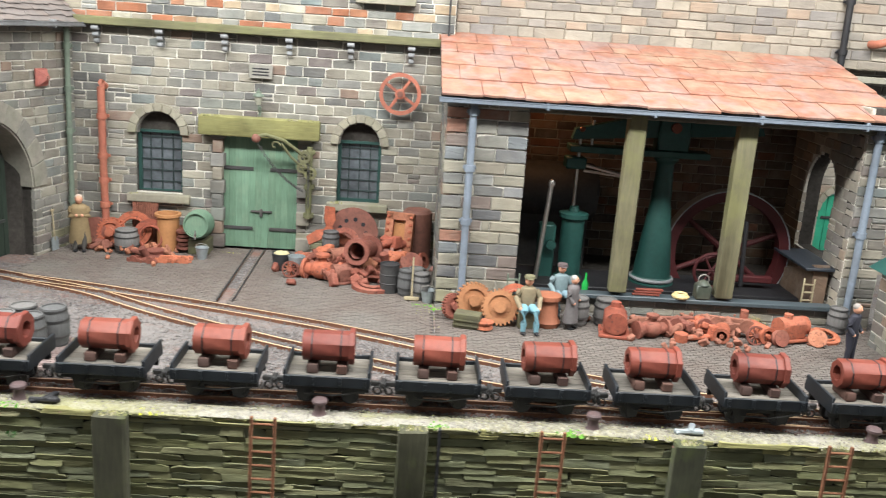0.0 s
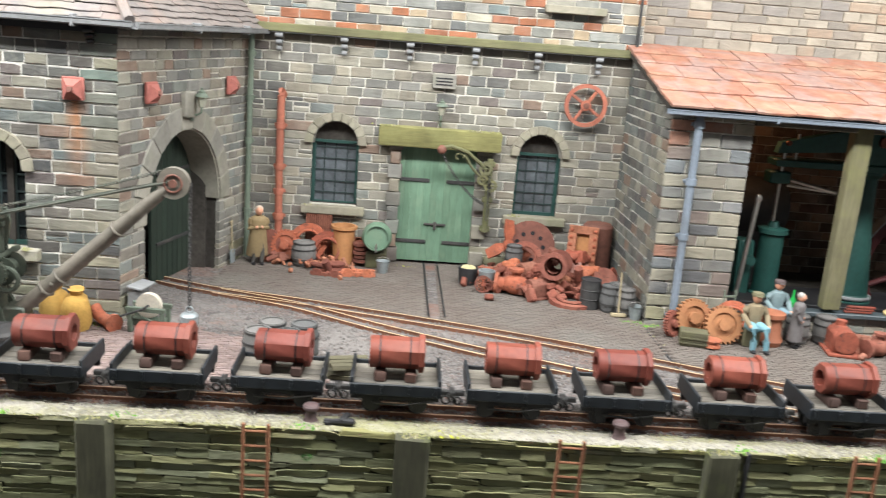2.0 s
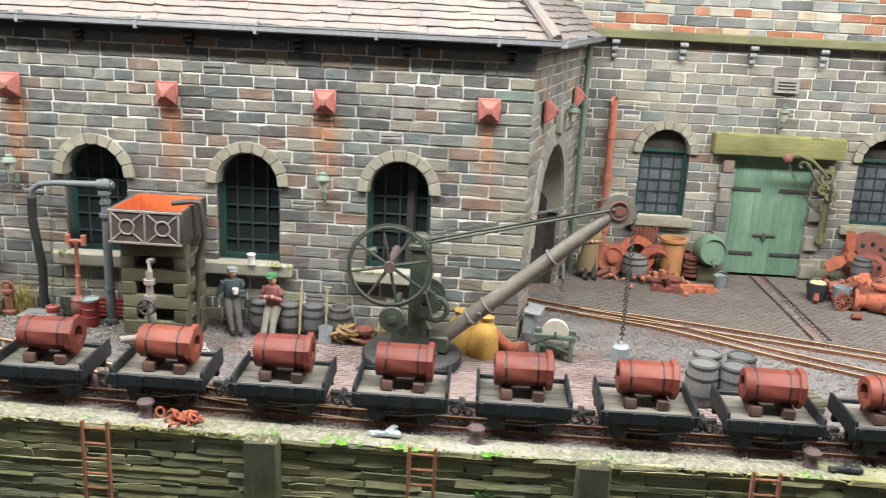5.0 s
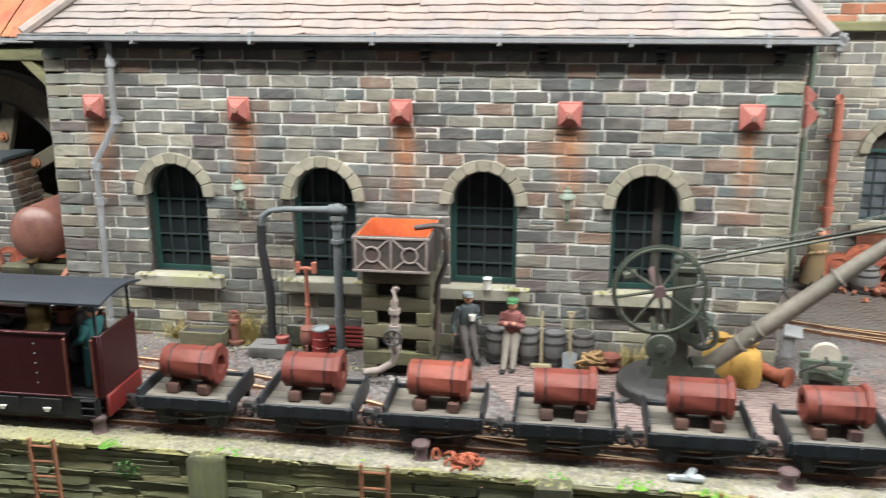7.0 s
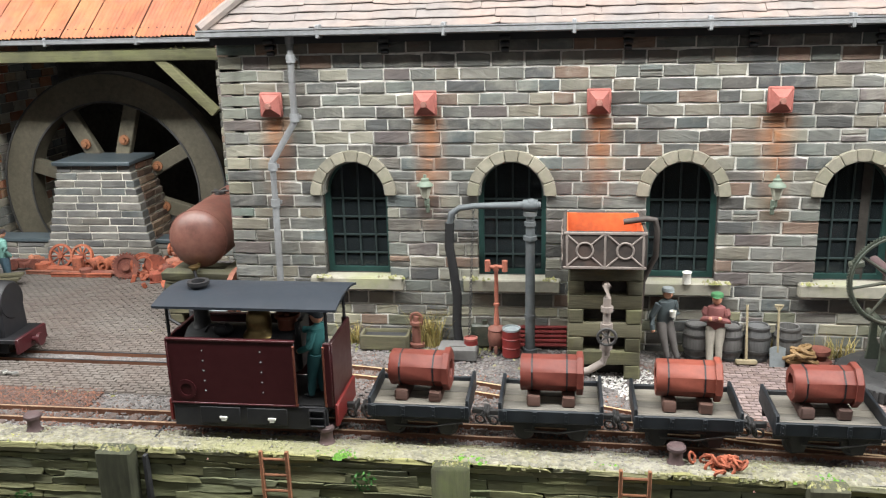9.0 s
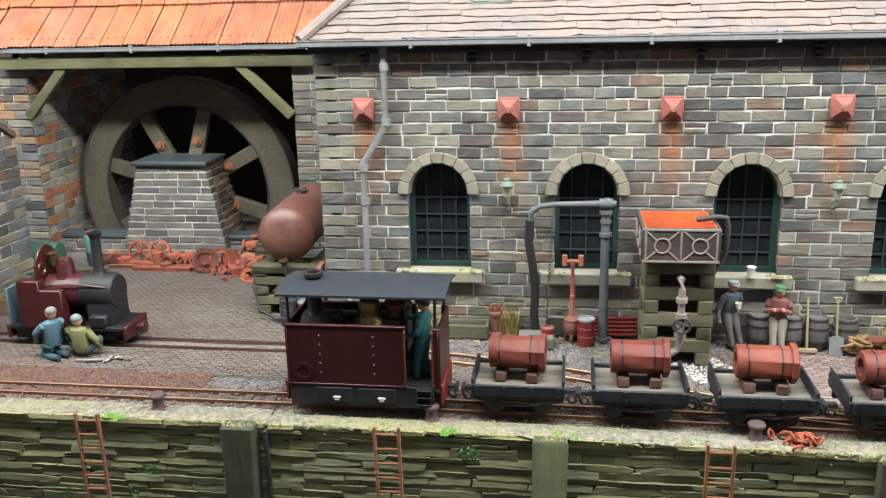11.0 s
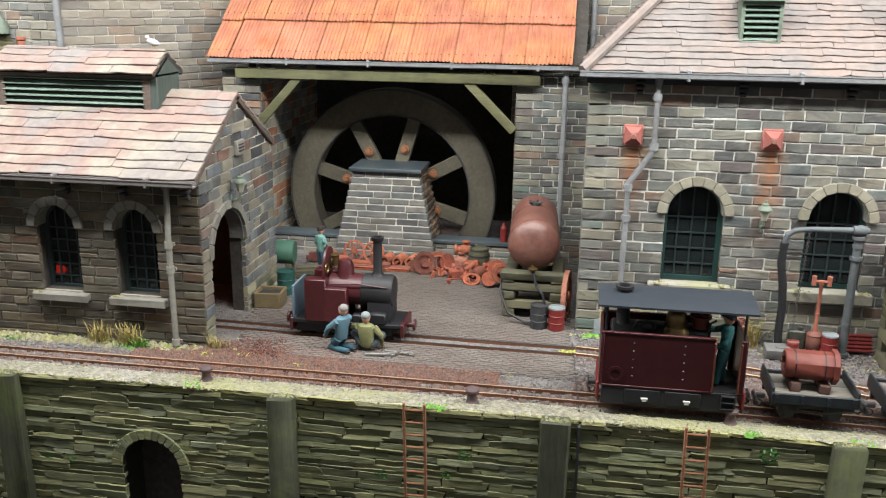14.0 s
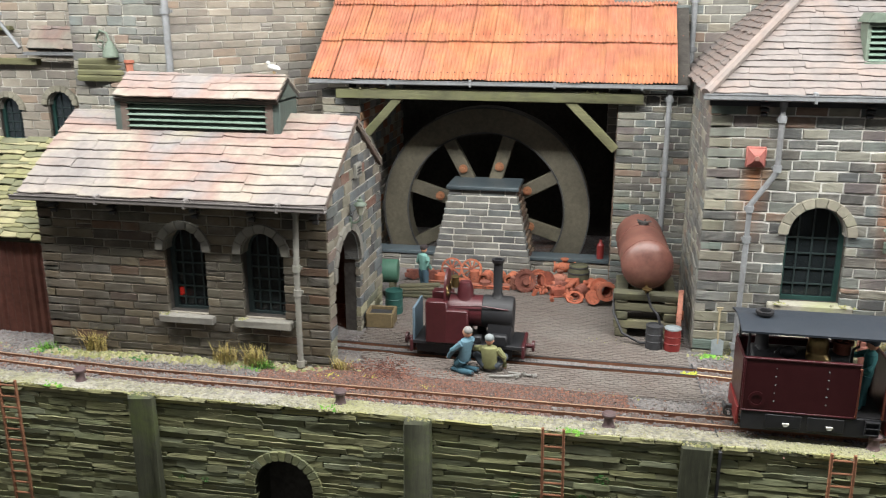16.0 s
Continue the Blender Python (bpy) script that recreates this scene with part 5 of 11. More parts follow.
# ---- the pump house ----
wall("pump_west_wall", 2.0, 65.5, 0, -1, 11.5, -0.9, 16.4, 1.0, mat="stone_hall", body="mortar_hall", top=lambda s: 16.4 - 3.5 * s / 11.5, quoins=(0, 1), course=0.7, lens=(1.1, 2.2), label="pump house side wall of grey-brown stone")
wall("pump_pier", 2.0, 54.0, 1, 0, 5.0, -0.9, 12.9, 1.2, mat="stone_pier", quoins=(1, 1), course=0.8, lens=(1.2, 2.0), label="pump house corner pier of coursed stone")
wall("pump_plinth", 7.0, 54.15, 1, 0, 21.4, -0.9, 0.7, 1.0, mat="stone", course=0.6, lens=(1.1, 2.2), label="low stone plinth of the pump house")
wall("pump_east_pier", 28.4, 54.0, 1, 0, 2.3, -0.9, 12.9, 1.2, mat="stone", quoins=(1, 0), course=0.7, lens=(1.2, 2.0), label="pump house end pier of coursed stone")
# shade under the pump house roof is put into this wall's stone colour
pin = wall("pump_inner_wall", 2.0, 66, 1, 0, 28, -0.9, 16.4, 0.6, mat="stone_dark", body="mortar_mid", course=0.7, lens=(1.2, 2.4), limit=200, label="red-brown inner stone wall of the pump house, darkened for shade")
wall("pump_inner_side", 3.0, 54.6, 0, 1, 11.2, -0.9, 13.2, 0.3, mat="stone_red", body="mortar_mid", course=0.7, lens=(1.1, 2.0), limit=140, label="red-brown inner side wall of the pump house")
wall("pump_east_wall", 29.2, 66, -0.07, -1, 12.0, -0.9, 14, 1.2, holes=[(3.2, 8.6, 3.0, 7.4, 2.9, 0.5)], mat="stone_pale", course=0.7, lens=(1.1, 2.2), label="pump house end wall with a pointed opening")
yardside = wall("east_yard_wall", 29.0, 69, 1, 0, 16, -0.9, 16, 1.0, holes=[(4.3, 8.1, -1, 4.6, 1.8, 0.5)], mat="stone_pale", course=0.7, lens=(1.1, 2.2), limit=120, label="pale stone wall beyond the pump house arch")
wall("pump_upper_wall", 2.6, 66.2, 1, 0, 44, 16.0, 31, 1.0, mat="stone_pale", body="mortar_buff", course=0.7, lens=(1.1, 2.4), label="upper wall of pale weathered stone over the pump house", first=lambda t: (t[0] > 36, t[2]))
bm = bmesh.new()
box(bm, 17.5, 54.2, 0.85, 21.3, 0.95, 0.3, 0.05)
solid("plinth_coping", bm, M["slate_cap"], 0, 0, 0, "dark slate coping on the pump house plinth", "coping", kind="structure")
# floor coloured near-black for the shade under the lean-to roof
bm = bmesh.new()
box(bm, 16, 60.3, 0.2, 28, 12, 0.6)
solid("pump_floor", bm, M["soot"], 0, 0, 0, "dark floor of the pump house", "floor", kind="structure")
slab_roof("pump_roof", (1.5, 53.2, 13.2), (1, 0, 0), (0, 1, 0.26), 29.2, 13.2, 2.95, (2.0, 2.6), "redtile", 0.16, "weathered red tile lean-to roof", tilt=0.11, ragged=0.2)
gutter("pump_gutter", [(1.4, 53.0, 13.0), (30.9, 53.0, 13.0)], "pipe_blue", "blue-grey gutter along the pump house eaves", 0.26)
for x, tilt in ((13.75, 0), (20.75, 0)):
    bm = bmesh.new()
    box(bm, 0, 0, 6.7, 1.15, 0.9, 11.9, 0.08, jitter=0.03)
    solid("timber_post", bm, M["postwood"], x, 54.1, 0.45, "mossy square timber post under the roof", "post", kind="structure")
bm = bmesh.new()
box(bm, 18, 54.1, 12.75, 22, 0.9, 0.7, 0.05)
solid("roof_beam", bm, M["dark_wood"], 0, 0, 0, "dark timber beam under the pump house eaves", "beam", kind="structure")

# ---- the flywheel house ----
wall("flywheel_side_pier", -93.6, 61, 1, 0, 2.9, -0.6, 14.2, 1.2, mat="stone_gable", quoins=(1, 1), course=0.6, lens=(1.0, 1.6), label="red and dark stone pier of the flywheel house")
wall("flywheel_pier", -71.2, 61, 1, 0, 5.2, -0.6, 14.2, 1.2, mat="stone_hall", body="mortar_hall", quoins=(1, 0), course=0.5, lens=(0.8, 1.5), label="grey stone pier of the flywheel house")
wall("flywheel_side", -90.7, 61, 0, 1, 14, -0.6, 15, 0.8, mat="stone_red", course=0.7, lens=(1.1, 2.0), limit=120, label="red-brown inner wall of the flywheel house")
# stone and mortar darkened in colour, as this side lies in shade
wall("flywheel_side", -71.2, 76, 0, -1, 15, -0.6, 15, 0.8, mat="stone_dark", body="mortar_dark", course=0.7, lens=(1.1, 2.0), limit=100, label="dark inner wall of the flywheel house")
# back wall and floor near-black: the shade behind the flywheel, coloured in
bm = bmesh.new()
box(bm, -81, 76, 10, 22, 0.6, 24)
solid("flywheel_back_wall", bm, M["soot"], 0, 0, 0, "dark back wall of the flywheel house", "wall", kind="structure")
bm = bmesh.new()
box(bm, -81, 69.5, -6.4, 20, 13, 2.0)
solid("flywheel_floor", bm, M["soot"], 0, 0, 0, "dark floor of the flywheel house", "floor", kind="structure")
wall("flywheel_plinth", -90.7, 62.6, 1, 0, 19.5, -0.6, 0.95, 1.0, mat="stone", course=0.6, lens=(1.1, 2.2), label="low stone sill wall under the flywheel")
bm = bmesh.new()
box(bm, -81, 63.2, 1.12, 19.4, 1.6, 0.3, 0.05)
solid("plinth_coping", bm, M["slate_cap"], 0, 0, 0, "dark slate coping under the flywheel", "coping", kind="structure")
bm = bmesh.new()
box(bm, -80.9, 60.6, 14.0, 22.8, 0.9, 0.75, 0.05, jitter=0.02)
solid("lintel_beam", bm, M["mosswood"], 0, 0, 0, "mossy timber beam across the flywheel house", "beam", kind="structure")
for x0, x1 in ((-90.6, -87.4), (-71.3, -74.8)):
    bm = bmesh.new()
    m, ln = basis((x0, 60.6, 10.3), (x1, 60.6, 13.8))
    box(bm, 0, 0, ln / 2, 0.6, 0.6, ln, 0.05, m=m, jitter=0.02)
    solid("brace", bm, M["mosswood"], 0, 0, 0, "mossy timber brace under the beam", "brace", kind="structure")
wall("flywheel_upper_wall", -72, 66.5, 1, 0, 12, 10, 31, 0.8, mat="stone", course=0.7, lens=(1.2, 2.6), limit=120, label="stone wall between flywheel house and hall")
gutter("flywheel_gutter", [(-94.2, 59.9, 15.0), (-66.6, 59.9, 15.0)], "pipe_grey", "grey gutter on the flywheel house", 0.26)


def corrugated(name, o, lu, lv, slope, courses, sheet, label):
    """Overlapping corrugated iron sheets, each one apart."""
    n = math.hypot(1, slope)
    ob = new(name)
    ob.matrix_basis = Matrix.Translation(Vector(o) * U) @ Matrix(((1, 0, 0), (0, 1 / n, slope / n), (0, -slope / n, 1 / n))).transposed().to_4x4()
    tagged(ob, label, "roof", kind="structure")
    r = random.Random(5)
    h = lv / courses
    deck = bmesh.new()
    box(deck, lu / 2, lv / 2, -0.25, lu, lv, 0.2)
    part("roof_deck", deck, M["soot"], ob)
    meshes = []
    for v in range(2):
        bm, prev = bmesh.new(), None
        k = int(sheet / 0.065)
        for i in range(k + 1):
            x = -sheet / 2 + sheet * i / k
            z = 0.065 * math.sin(x * 2 * math.pi / 0.27)
            ring = [bm.verts.new((x, -h * 0.56 + r.uniform(-0.07, 0.05), z)), bm.verts.new((x, h * 0.56, z)), bm.verts.new((x, h * 0.56, z - 0.03)), bm.verts.new((x, -h * 0.56, z - 0.03))]
            if prev:
                for q in range(4):
                    bm.faces.new([prev[q], ring[q], ring[(q + 1) % 4], prev[(q + 1) % 4]])
            prev = ring
        meshes.append(to_mesh("sheet", bm, M["rustsheet"]))
    for c in range(courses):
        for i in range(int(lu / (sheet * 0.96))):
            o2 = new("roof_sheet", meshes[r.randrange(2)])
            o2.parent = ob
            o2.matrix_basis = at(sheet * 0.96 * (i + 0.5) + r.uniform(-0.04, 0.04), h * (c + 0.5) + r.uniform(-0.08, 0.08), 0.1 + 0.008 * (i % 2), r.uniform(-0.25, 0.25), -2.4)
    bm = bmesh.new()
    for c in range(courses):
        for i in range(int(lu / 0.54)):
            blob(bm, (0.3 + 0.54 * i + r.uniform(-0.03, 0.03), h * c + 0.42 + r.uniform(-0.03, 0.03), 0.27), (0.055, 0.055, 0.05), 6, 4)
    tagged(part("bolt_heads", bm, M["rust_brown"], ob), kind="stuff")
    return ob


corrugated("rusty_roof", (-94.2, 59.9, 15.2), 27.8, 12.6, 0.8, 3, 1.75, "bright orange rusty corrugated iron roof")

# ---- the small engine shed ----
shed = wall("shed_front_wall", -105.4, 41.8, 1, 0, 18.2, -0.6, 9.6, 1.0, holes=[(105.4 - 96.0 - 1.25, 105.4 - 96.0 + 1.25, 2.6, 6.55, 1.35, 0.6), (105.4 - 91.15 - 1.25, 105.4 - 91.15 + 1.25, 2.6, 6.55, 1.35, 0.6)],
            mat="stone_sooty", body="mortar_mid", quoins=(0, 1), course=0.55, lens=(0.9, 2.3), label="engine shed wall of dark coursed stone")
for c in (105.4 - 96.0, 105.4 - 91.15):
    arch_ring(shed, c, 1.25, 6.55, 1.35, 0.5, 0.3, "shed_dressed", 7, front=-0.3, reveal=0.7, soffit="shed_dressed")
    arched_window(shed, c, 1.25, 2.6, 6.55, 1.35, back=0.75, rows=6, frame_mat="bars")
    sill(shed, c, 3.5, 2.6, 0.48, 0.5, "shed_dressed")
gable = wall("shed_gable_wall", -87.2, 41.8, 0, 1, 11.6, -0.6, 13.5, 1.0, holes=[(1.2, 6.2, -1, 4.7, 2.5, 0.5)], mat="stone_gable", body="mortar", quoins=(1, 1), top=lambda s: 13.5 - abs(s - 5.8) * 0.62, course=0.7, lens=(1.1, 2.2),
             label="engine shed gable of coursed stone")
arch_ring(gable, 3.7, 2.5, 4.7, 2.5, 0.5, 0.3, "shed_dressed", 9, front=-0.22, reveal=0.9, soffit="stone_gable")
wall("shed_west_wall", -105.4, 53.4, 0, -1, 11.6, -0.6, 13.2, 0.8, mat="stone", top=lambda s: 13.2 - abs(s - 5.8) * 0.62, limit=40, label="engine shed far gable")
# near-black in place of shade seen through the shed door and windows
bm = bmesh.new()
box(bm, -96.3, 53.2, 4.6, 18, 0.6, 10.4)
solid("shed_back_wall", bm, M["soot"], 0, 0, 0, "back wall of the engine shed, coloured near-black for shade", "wall", kind="structure")
SE = 0.62
LE = math.hypot(1, SE)
slab_roof("shed_roof", (-106.0, 41.1, 9.75), (1, 0, 0), (0, 1, SE), 19.05, 6.55 * LE, 0.78, (2.4, 6.0), "shedtile", 0.12, "pale slab-tiled shed roof", under="louvre_post")
slab_roof("shed_roof_back", (-86.95, 53.45, 10.153), (-1, 0, 0), (0, -1, SE), 19.05, 5.85 * LE, 0.78, (2.4, 6.0), "shedtile", 0.12, "pale slab-tiled back roof slope", under="louvre_post")
bm = bmesh.new()
m, ln = basis((0, 53.3, 10.03), (0, 47.7, 10.03 + 5.6 * SE))
box(bm, 0, 0, ln / 2, 0.1, 0.14, ln, 0.03, m=m)
solid("bargeboard", bm, M["louvre_post"], -86.98, 0, 0, "thin brown bargeboard on the shed gable", "bargeboard", kind="structure")
gutter("shed_gutter", [(-106.2, 40.72, 9.72), (-86.85, 40.72, 9.72)], "gutter_lilac", "lilac-grey box gutter along the shed eaves", 0.26)

# ---- walls behind the shed ----
wall("tower_wall", -112.0, 57.35, 8.9, -1.85, 9.1, 5, 31, 0.8, mat="stone", quoins=(1, 1), course=0.7, lens=(0.9, 1.9), label="tall grey stone tower wall", first=lambda t: t[2])
wall("tower_side_wall", -103.1, 55.5, 7.2, 11.8, 19, 5, 31, 0.8, mat="stone_pale", course=0.62, lens=(1.1, 2.4), label="tall receding stone wall behind the shed", first=lambda t: t[2])
wall("tower_return_wall", -112.0, 66, 0, -1, 8.65, 5, 31, 0.8, mat="stone", quoins=(0, 1), course=0.7, lens=(0.9, 1.9), limit=60, label="side wall of the stone tower")
farw = wall("far_wall", -137, 63, 1, 0, 25, 0, 31, 0.8, holes=[(13.5, 15.7, 9.0, 11.7, 1.1, 0.45), (18.35, 20.75, 9.6, 12.2, 1.15, 0.45)], mat="stone_pale", course=0.7, lens=(0.9, 1.9), label="far stone wall with small arched windows", first=lambda t: (t[0] < 10, abs(t[2] - 14)))


# ---- the train on the quay line ----
TRAIN_X, TRAIN_Y = -64.7, 38.75


def wheelset(parent, x, z=0.0, r=0.42, gauge=1.0):
    bm = bmesh.new()
    for s in (-1, 1):
        m = Matrix.Translation((x, s * gauge / 2, r + z)) @ Matrix.Rotation(math.pi / 2, 4, "X")
        lathe(bm, [(0.0, -0.1), (r * 0.8, -0.1), (r, -0.12), (r, 0.1), (r * 0.75, 0.1), (r * 0.7, 0.04), (0.15, 0.04), (0.13, 0.14), (0.0, 0.14)], 18, m)
    cyl(bm, (x, -gauge / 2, r + z), (x, gauge / 2, r + z), 0.08)
    return part("wheelset", bm, M["crane_dark"], parent)


def coupling(parent, x, d, z=0.85):
    bm = bmesh.new()
    box(bm, x + d * 0.22, 0, z, 0.5, 0.22, 0.24, 0.04)
    box(bm, x + d * 0.5, 0, z, 0.14, 0.7, 0.34, 0.05)
    torus(bm, (x + d * 0.3, -0.18, z - 0.28), 0.2, 0.045, (0.3, 1, 0.2), 12, 6)
    torus(bm, (x + d * 0.45, -0.2, z - 0.18), 0.17, 0.045, (1, 0.3, 0.3), 12, 6)
    return part("coupling", bm, M["crane_dark"], parent)


def locomotive():
    lo = thing("tram_locomotive", TRAIN_X, TRAIN_Y, 0.27, "maroon and black enclosed tram locomotive with blue-grey roof", "locomotive")
    lo.matrix_basis = lo.matrix_basis @ Matrix.Diagonal((0.955, 1, 1, 1))
    W = 1.5
    for s in (-1, 1):
        bm = bmesh.new()
        box(bm, 2.75, s * W, 2.55, 5.5, 0.12, 2.7, 0.02)
        sp = part("side_panel", bm, M["maroon"], lo, "dark maroon panel with rivets")
        bm = bmesh.new()
        box(bm, 2.75, s * W, 3.92, 5.56, 0.2, 0.09, 0.02)
        box(bm, 2.75, s * W, 1.2, 5.56, 0.2, 0.08, 0.02)
        box(bm, 0.02, s * W, 2.55, 0.1, 0.18, 2.75, 0.02)
        part("beading", bm, M["maroon_pale"], sp)
        rv = bmesh.new()
        for x in (1.55, 4.05):
            for k in range(5):
                blob(rv, (x, s * (W + 0.06), 1.75 + 0.43 * k), (0.035, 0.03, 0.035), 6, 4)
        for k in range(10):
            a = 2 * math.pi * k / 10
            blob(rv, (0.72 + 0.33 * math.cos(a), s * (W + 0.07), 1.78 + 0.33 * math.sin(a)), (0.03, 0.03, 0.03), 6, 4)
        tagged(part("rivets", rv, M["zinc"], sp), kind="stuff")
        bm = bmesh.new()
        torus(bm, (0.72, s * (W + 0.06), 1.78), 0.34, 0.05, (0, 1, 0), 20, 6, flat=(0.16, 0.08))
        part("washout_cover", bm, M["maroon"], sp)
        bm = bmesh.new()
        box(bm, 6.86, s * W, 2.55, 0.3, 0.14, 2.7, 0.03)
        part("cab_corner", bm, M["maroon"], lo)
        bm = bmesh.new()
        for x in (5.5, 6.74):
            tube(bm, [(x, s * (W + 0.12), 1.25), (x, s * (W + 0.16), 1.4), (x, s * (W + 0.16), 3.6), (x, s * (W + 0.12), 3.75)], 0.045, 6)
            blob(bm, (x, s * (W + 0.12), 3.72), (0.07, 0.07, 0.07), 8, 5)
            blob(bm, (x, s * (W + 0.12), 1.3), (0.07, 0.07, 0.07), 8, 5)
        part("handrail", bm, M["copper"], lo, "polished copper handrails")
        bm = bmesh.new()
        box(bm, 3.4, s * (W - 0.02), 0.68, 6.7, 0.16, 1.0, 0.03)
        sk = part("skirt", bm, M["black"], lo, "black skirt plate")
        bm = bmesh.new()
        for x in (2.1, 4.15):
            box(bm, x, s * (W + 0.07), 0.7, 1.75, 0.06, 0.72, 0.03)
        part("hatch", bm, M["black"], sk)
        bm = bmesh.new()
        for x in (2.25, 4.35):
            box(bm, x, s * (W + 0.13), 0.62, 0.34, 0.08, 0.1, 0.02)
            box(bm, x, s * (W + 0.13), 0.52, 0.22, 0.06, 0.1, 0.02)
        part("hatch_handle", bm, M["white"], sk, "pale hatch handles")
        bm = bmesh.new()
        for z in (0.45, 0.78, 1.1):
            box(bm, 6.33, s * (W + 0.12), z, 0.62, 0.3, 0.05, 0.01)
        for x in (6.02, 6.64):
            box(bm, x, s * (W + 0.1), 0.76, 0.05, 0.26, 0.75, 0.01)
        part("footstep", bm, M["black"], lo)
    for x, nm in ((-0.02, "front_end"), (7.0, "rear_end")):
        bm = bmesh.new()
        box(bm, x, 0, 2.5, 0.14, 2.95, 2.8, 0.03)
        part(nm, bm, M["maroon"], lo)
        bm = bmesh.new()
        box(bm, x + (-0.1 if x < 1 else 0.1), 0, 0.8, 0.16, 2.9, 0.95, 0.04)
        part("buffer_beam", bm, M["buffer_red"], lo, "red buffer beam")
    bm = bmesh.new()
    box(bm, 3.5, 0, 1.15, 6.9, 2.9, 0.14)
    part("footplate", bm, M["black"], lo)
    bm = bmesh.new()
    n = 14
    arc = [(-1.72 + 3.44 * i / n, 5.34 + 0.24 * (1 - ((i / n - 0.5) * 2) ** 2)) for i in range(n + 1)]
    prism(bm, arc + [(a, b - 0.1) for a, b in reversed(arc)], -0.35, 7.4, "x")
    part("roof", bm, M["cabroof"], lo, "curved blue-grey roof")
    for x in (0.12, 6.86):
        for s in (-1, 1):
            bm = bmesh.new()
            cyl(bm, (x, s * 1.38, 3.9), (x, s * 1.38, 5.4), 0.07, n=8)
            part("roof_post", bm, M["black"], lo)
    bm = bmesh.new()
    m = Matrix.Translation((0.5, 0, 3.05)) @ Matrix.Rotation(math.pi / 2, 4, "Y")
    lathe(bm, [(0.0, -0.1), (0.9, -0.1), (1.0, 0.0), (1.0, 4.6), (0.95, 4.7), (0, 4.7)], 24, m)
    part("boiler", bm, M["black"], lo)
    bm = bmesh.new()
    lathe(bm, [(0.62, 3.75), (0.42, 4.0), (0.34, 4.15), (0.32, 5.55), (0.46, 5.72), (0.46, 5.85), (0.3, 5.85), (0.28, 5.6)], 16, Matrix.Translation((0.98, 0, 0)), cap=False)
    part("chimney", bm, M["black"], lo)
    bm = bmesh.new()
    lathe(bm, [(0.72, 3.75), (0.68, 3.85), (0.54, 3.98), (0.52, 4.05), (0.54, 4.3), (0.5, 4.62), (0.36, 4.88), (0.18, 5.0), (0, 5.03)], 22, Matrix.Translation((3.65, -0.35, 0)), cap=False)
    part("dome", bm, M["brass"], lo, "dull brass steam dome")
    bm = bmesh.new()
    lathe(bm, [(0.42, 4.0), (0.42, 4.45), (0.55, 4.5), (0.55, 4.62), (0.3, 4.66), (0, 4.66)], 14, Matrix.Translation((4.85, -0.2, 0)), cap=False)
    for k in range(6):
        blob(bm, (4.85 + 0.34 * math.cos(k), -0.2 + 0.34 * math.sin(k), 4.72), (0.14, 0.14, 0.1), 7, 5)
    part("valve_pot", bm, M["copper"], lo, "copper safety valve pot")
    bm = bmesh.new()
    tube(bm, [(1.5, -0.9, 4.0), (1.7, -0.9, 4.3), (2.3, -0.9, 4.32), (2.5, -0.9, 4.0)], 0.06, 6)
    part("steam_pipe", bm, M["black"], lo)
    bm = bmesh.new()
    blob(bm, (2.2, -0.7, 4.05), (0.45, 0.3, 0.3), 10, 6)
    part("clack_box", bm, M["black"], lo)
    bm = bmesh.new()
    tube(bm, [(5.3, -0.5, 3.2), (5.3, -0.5, 4.3), (5.6, -0.5, 4.5)], 0.07, 6)
    part("regulator", bm, M["black"], lo)
    bm = bmesh.new()
    box(bm, 5.1, 0.5, 3.2, 0.5, 1.4, 2.2, 0.1)
    part("firebox", bm, M["black"], lo)
    wheelset(lo, 1.9, -0.27, 0.5)
    wheelset(lo, 4.9, -0.27, 0.5)
    coupling(lo, 7.1, 1, 0.6)
    coupling(lo, -0.1, -1, 0.6)


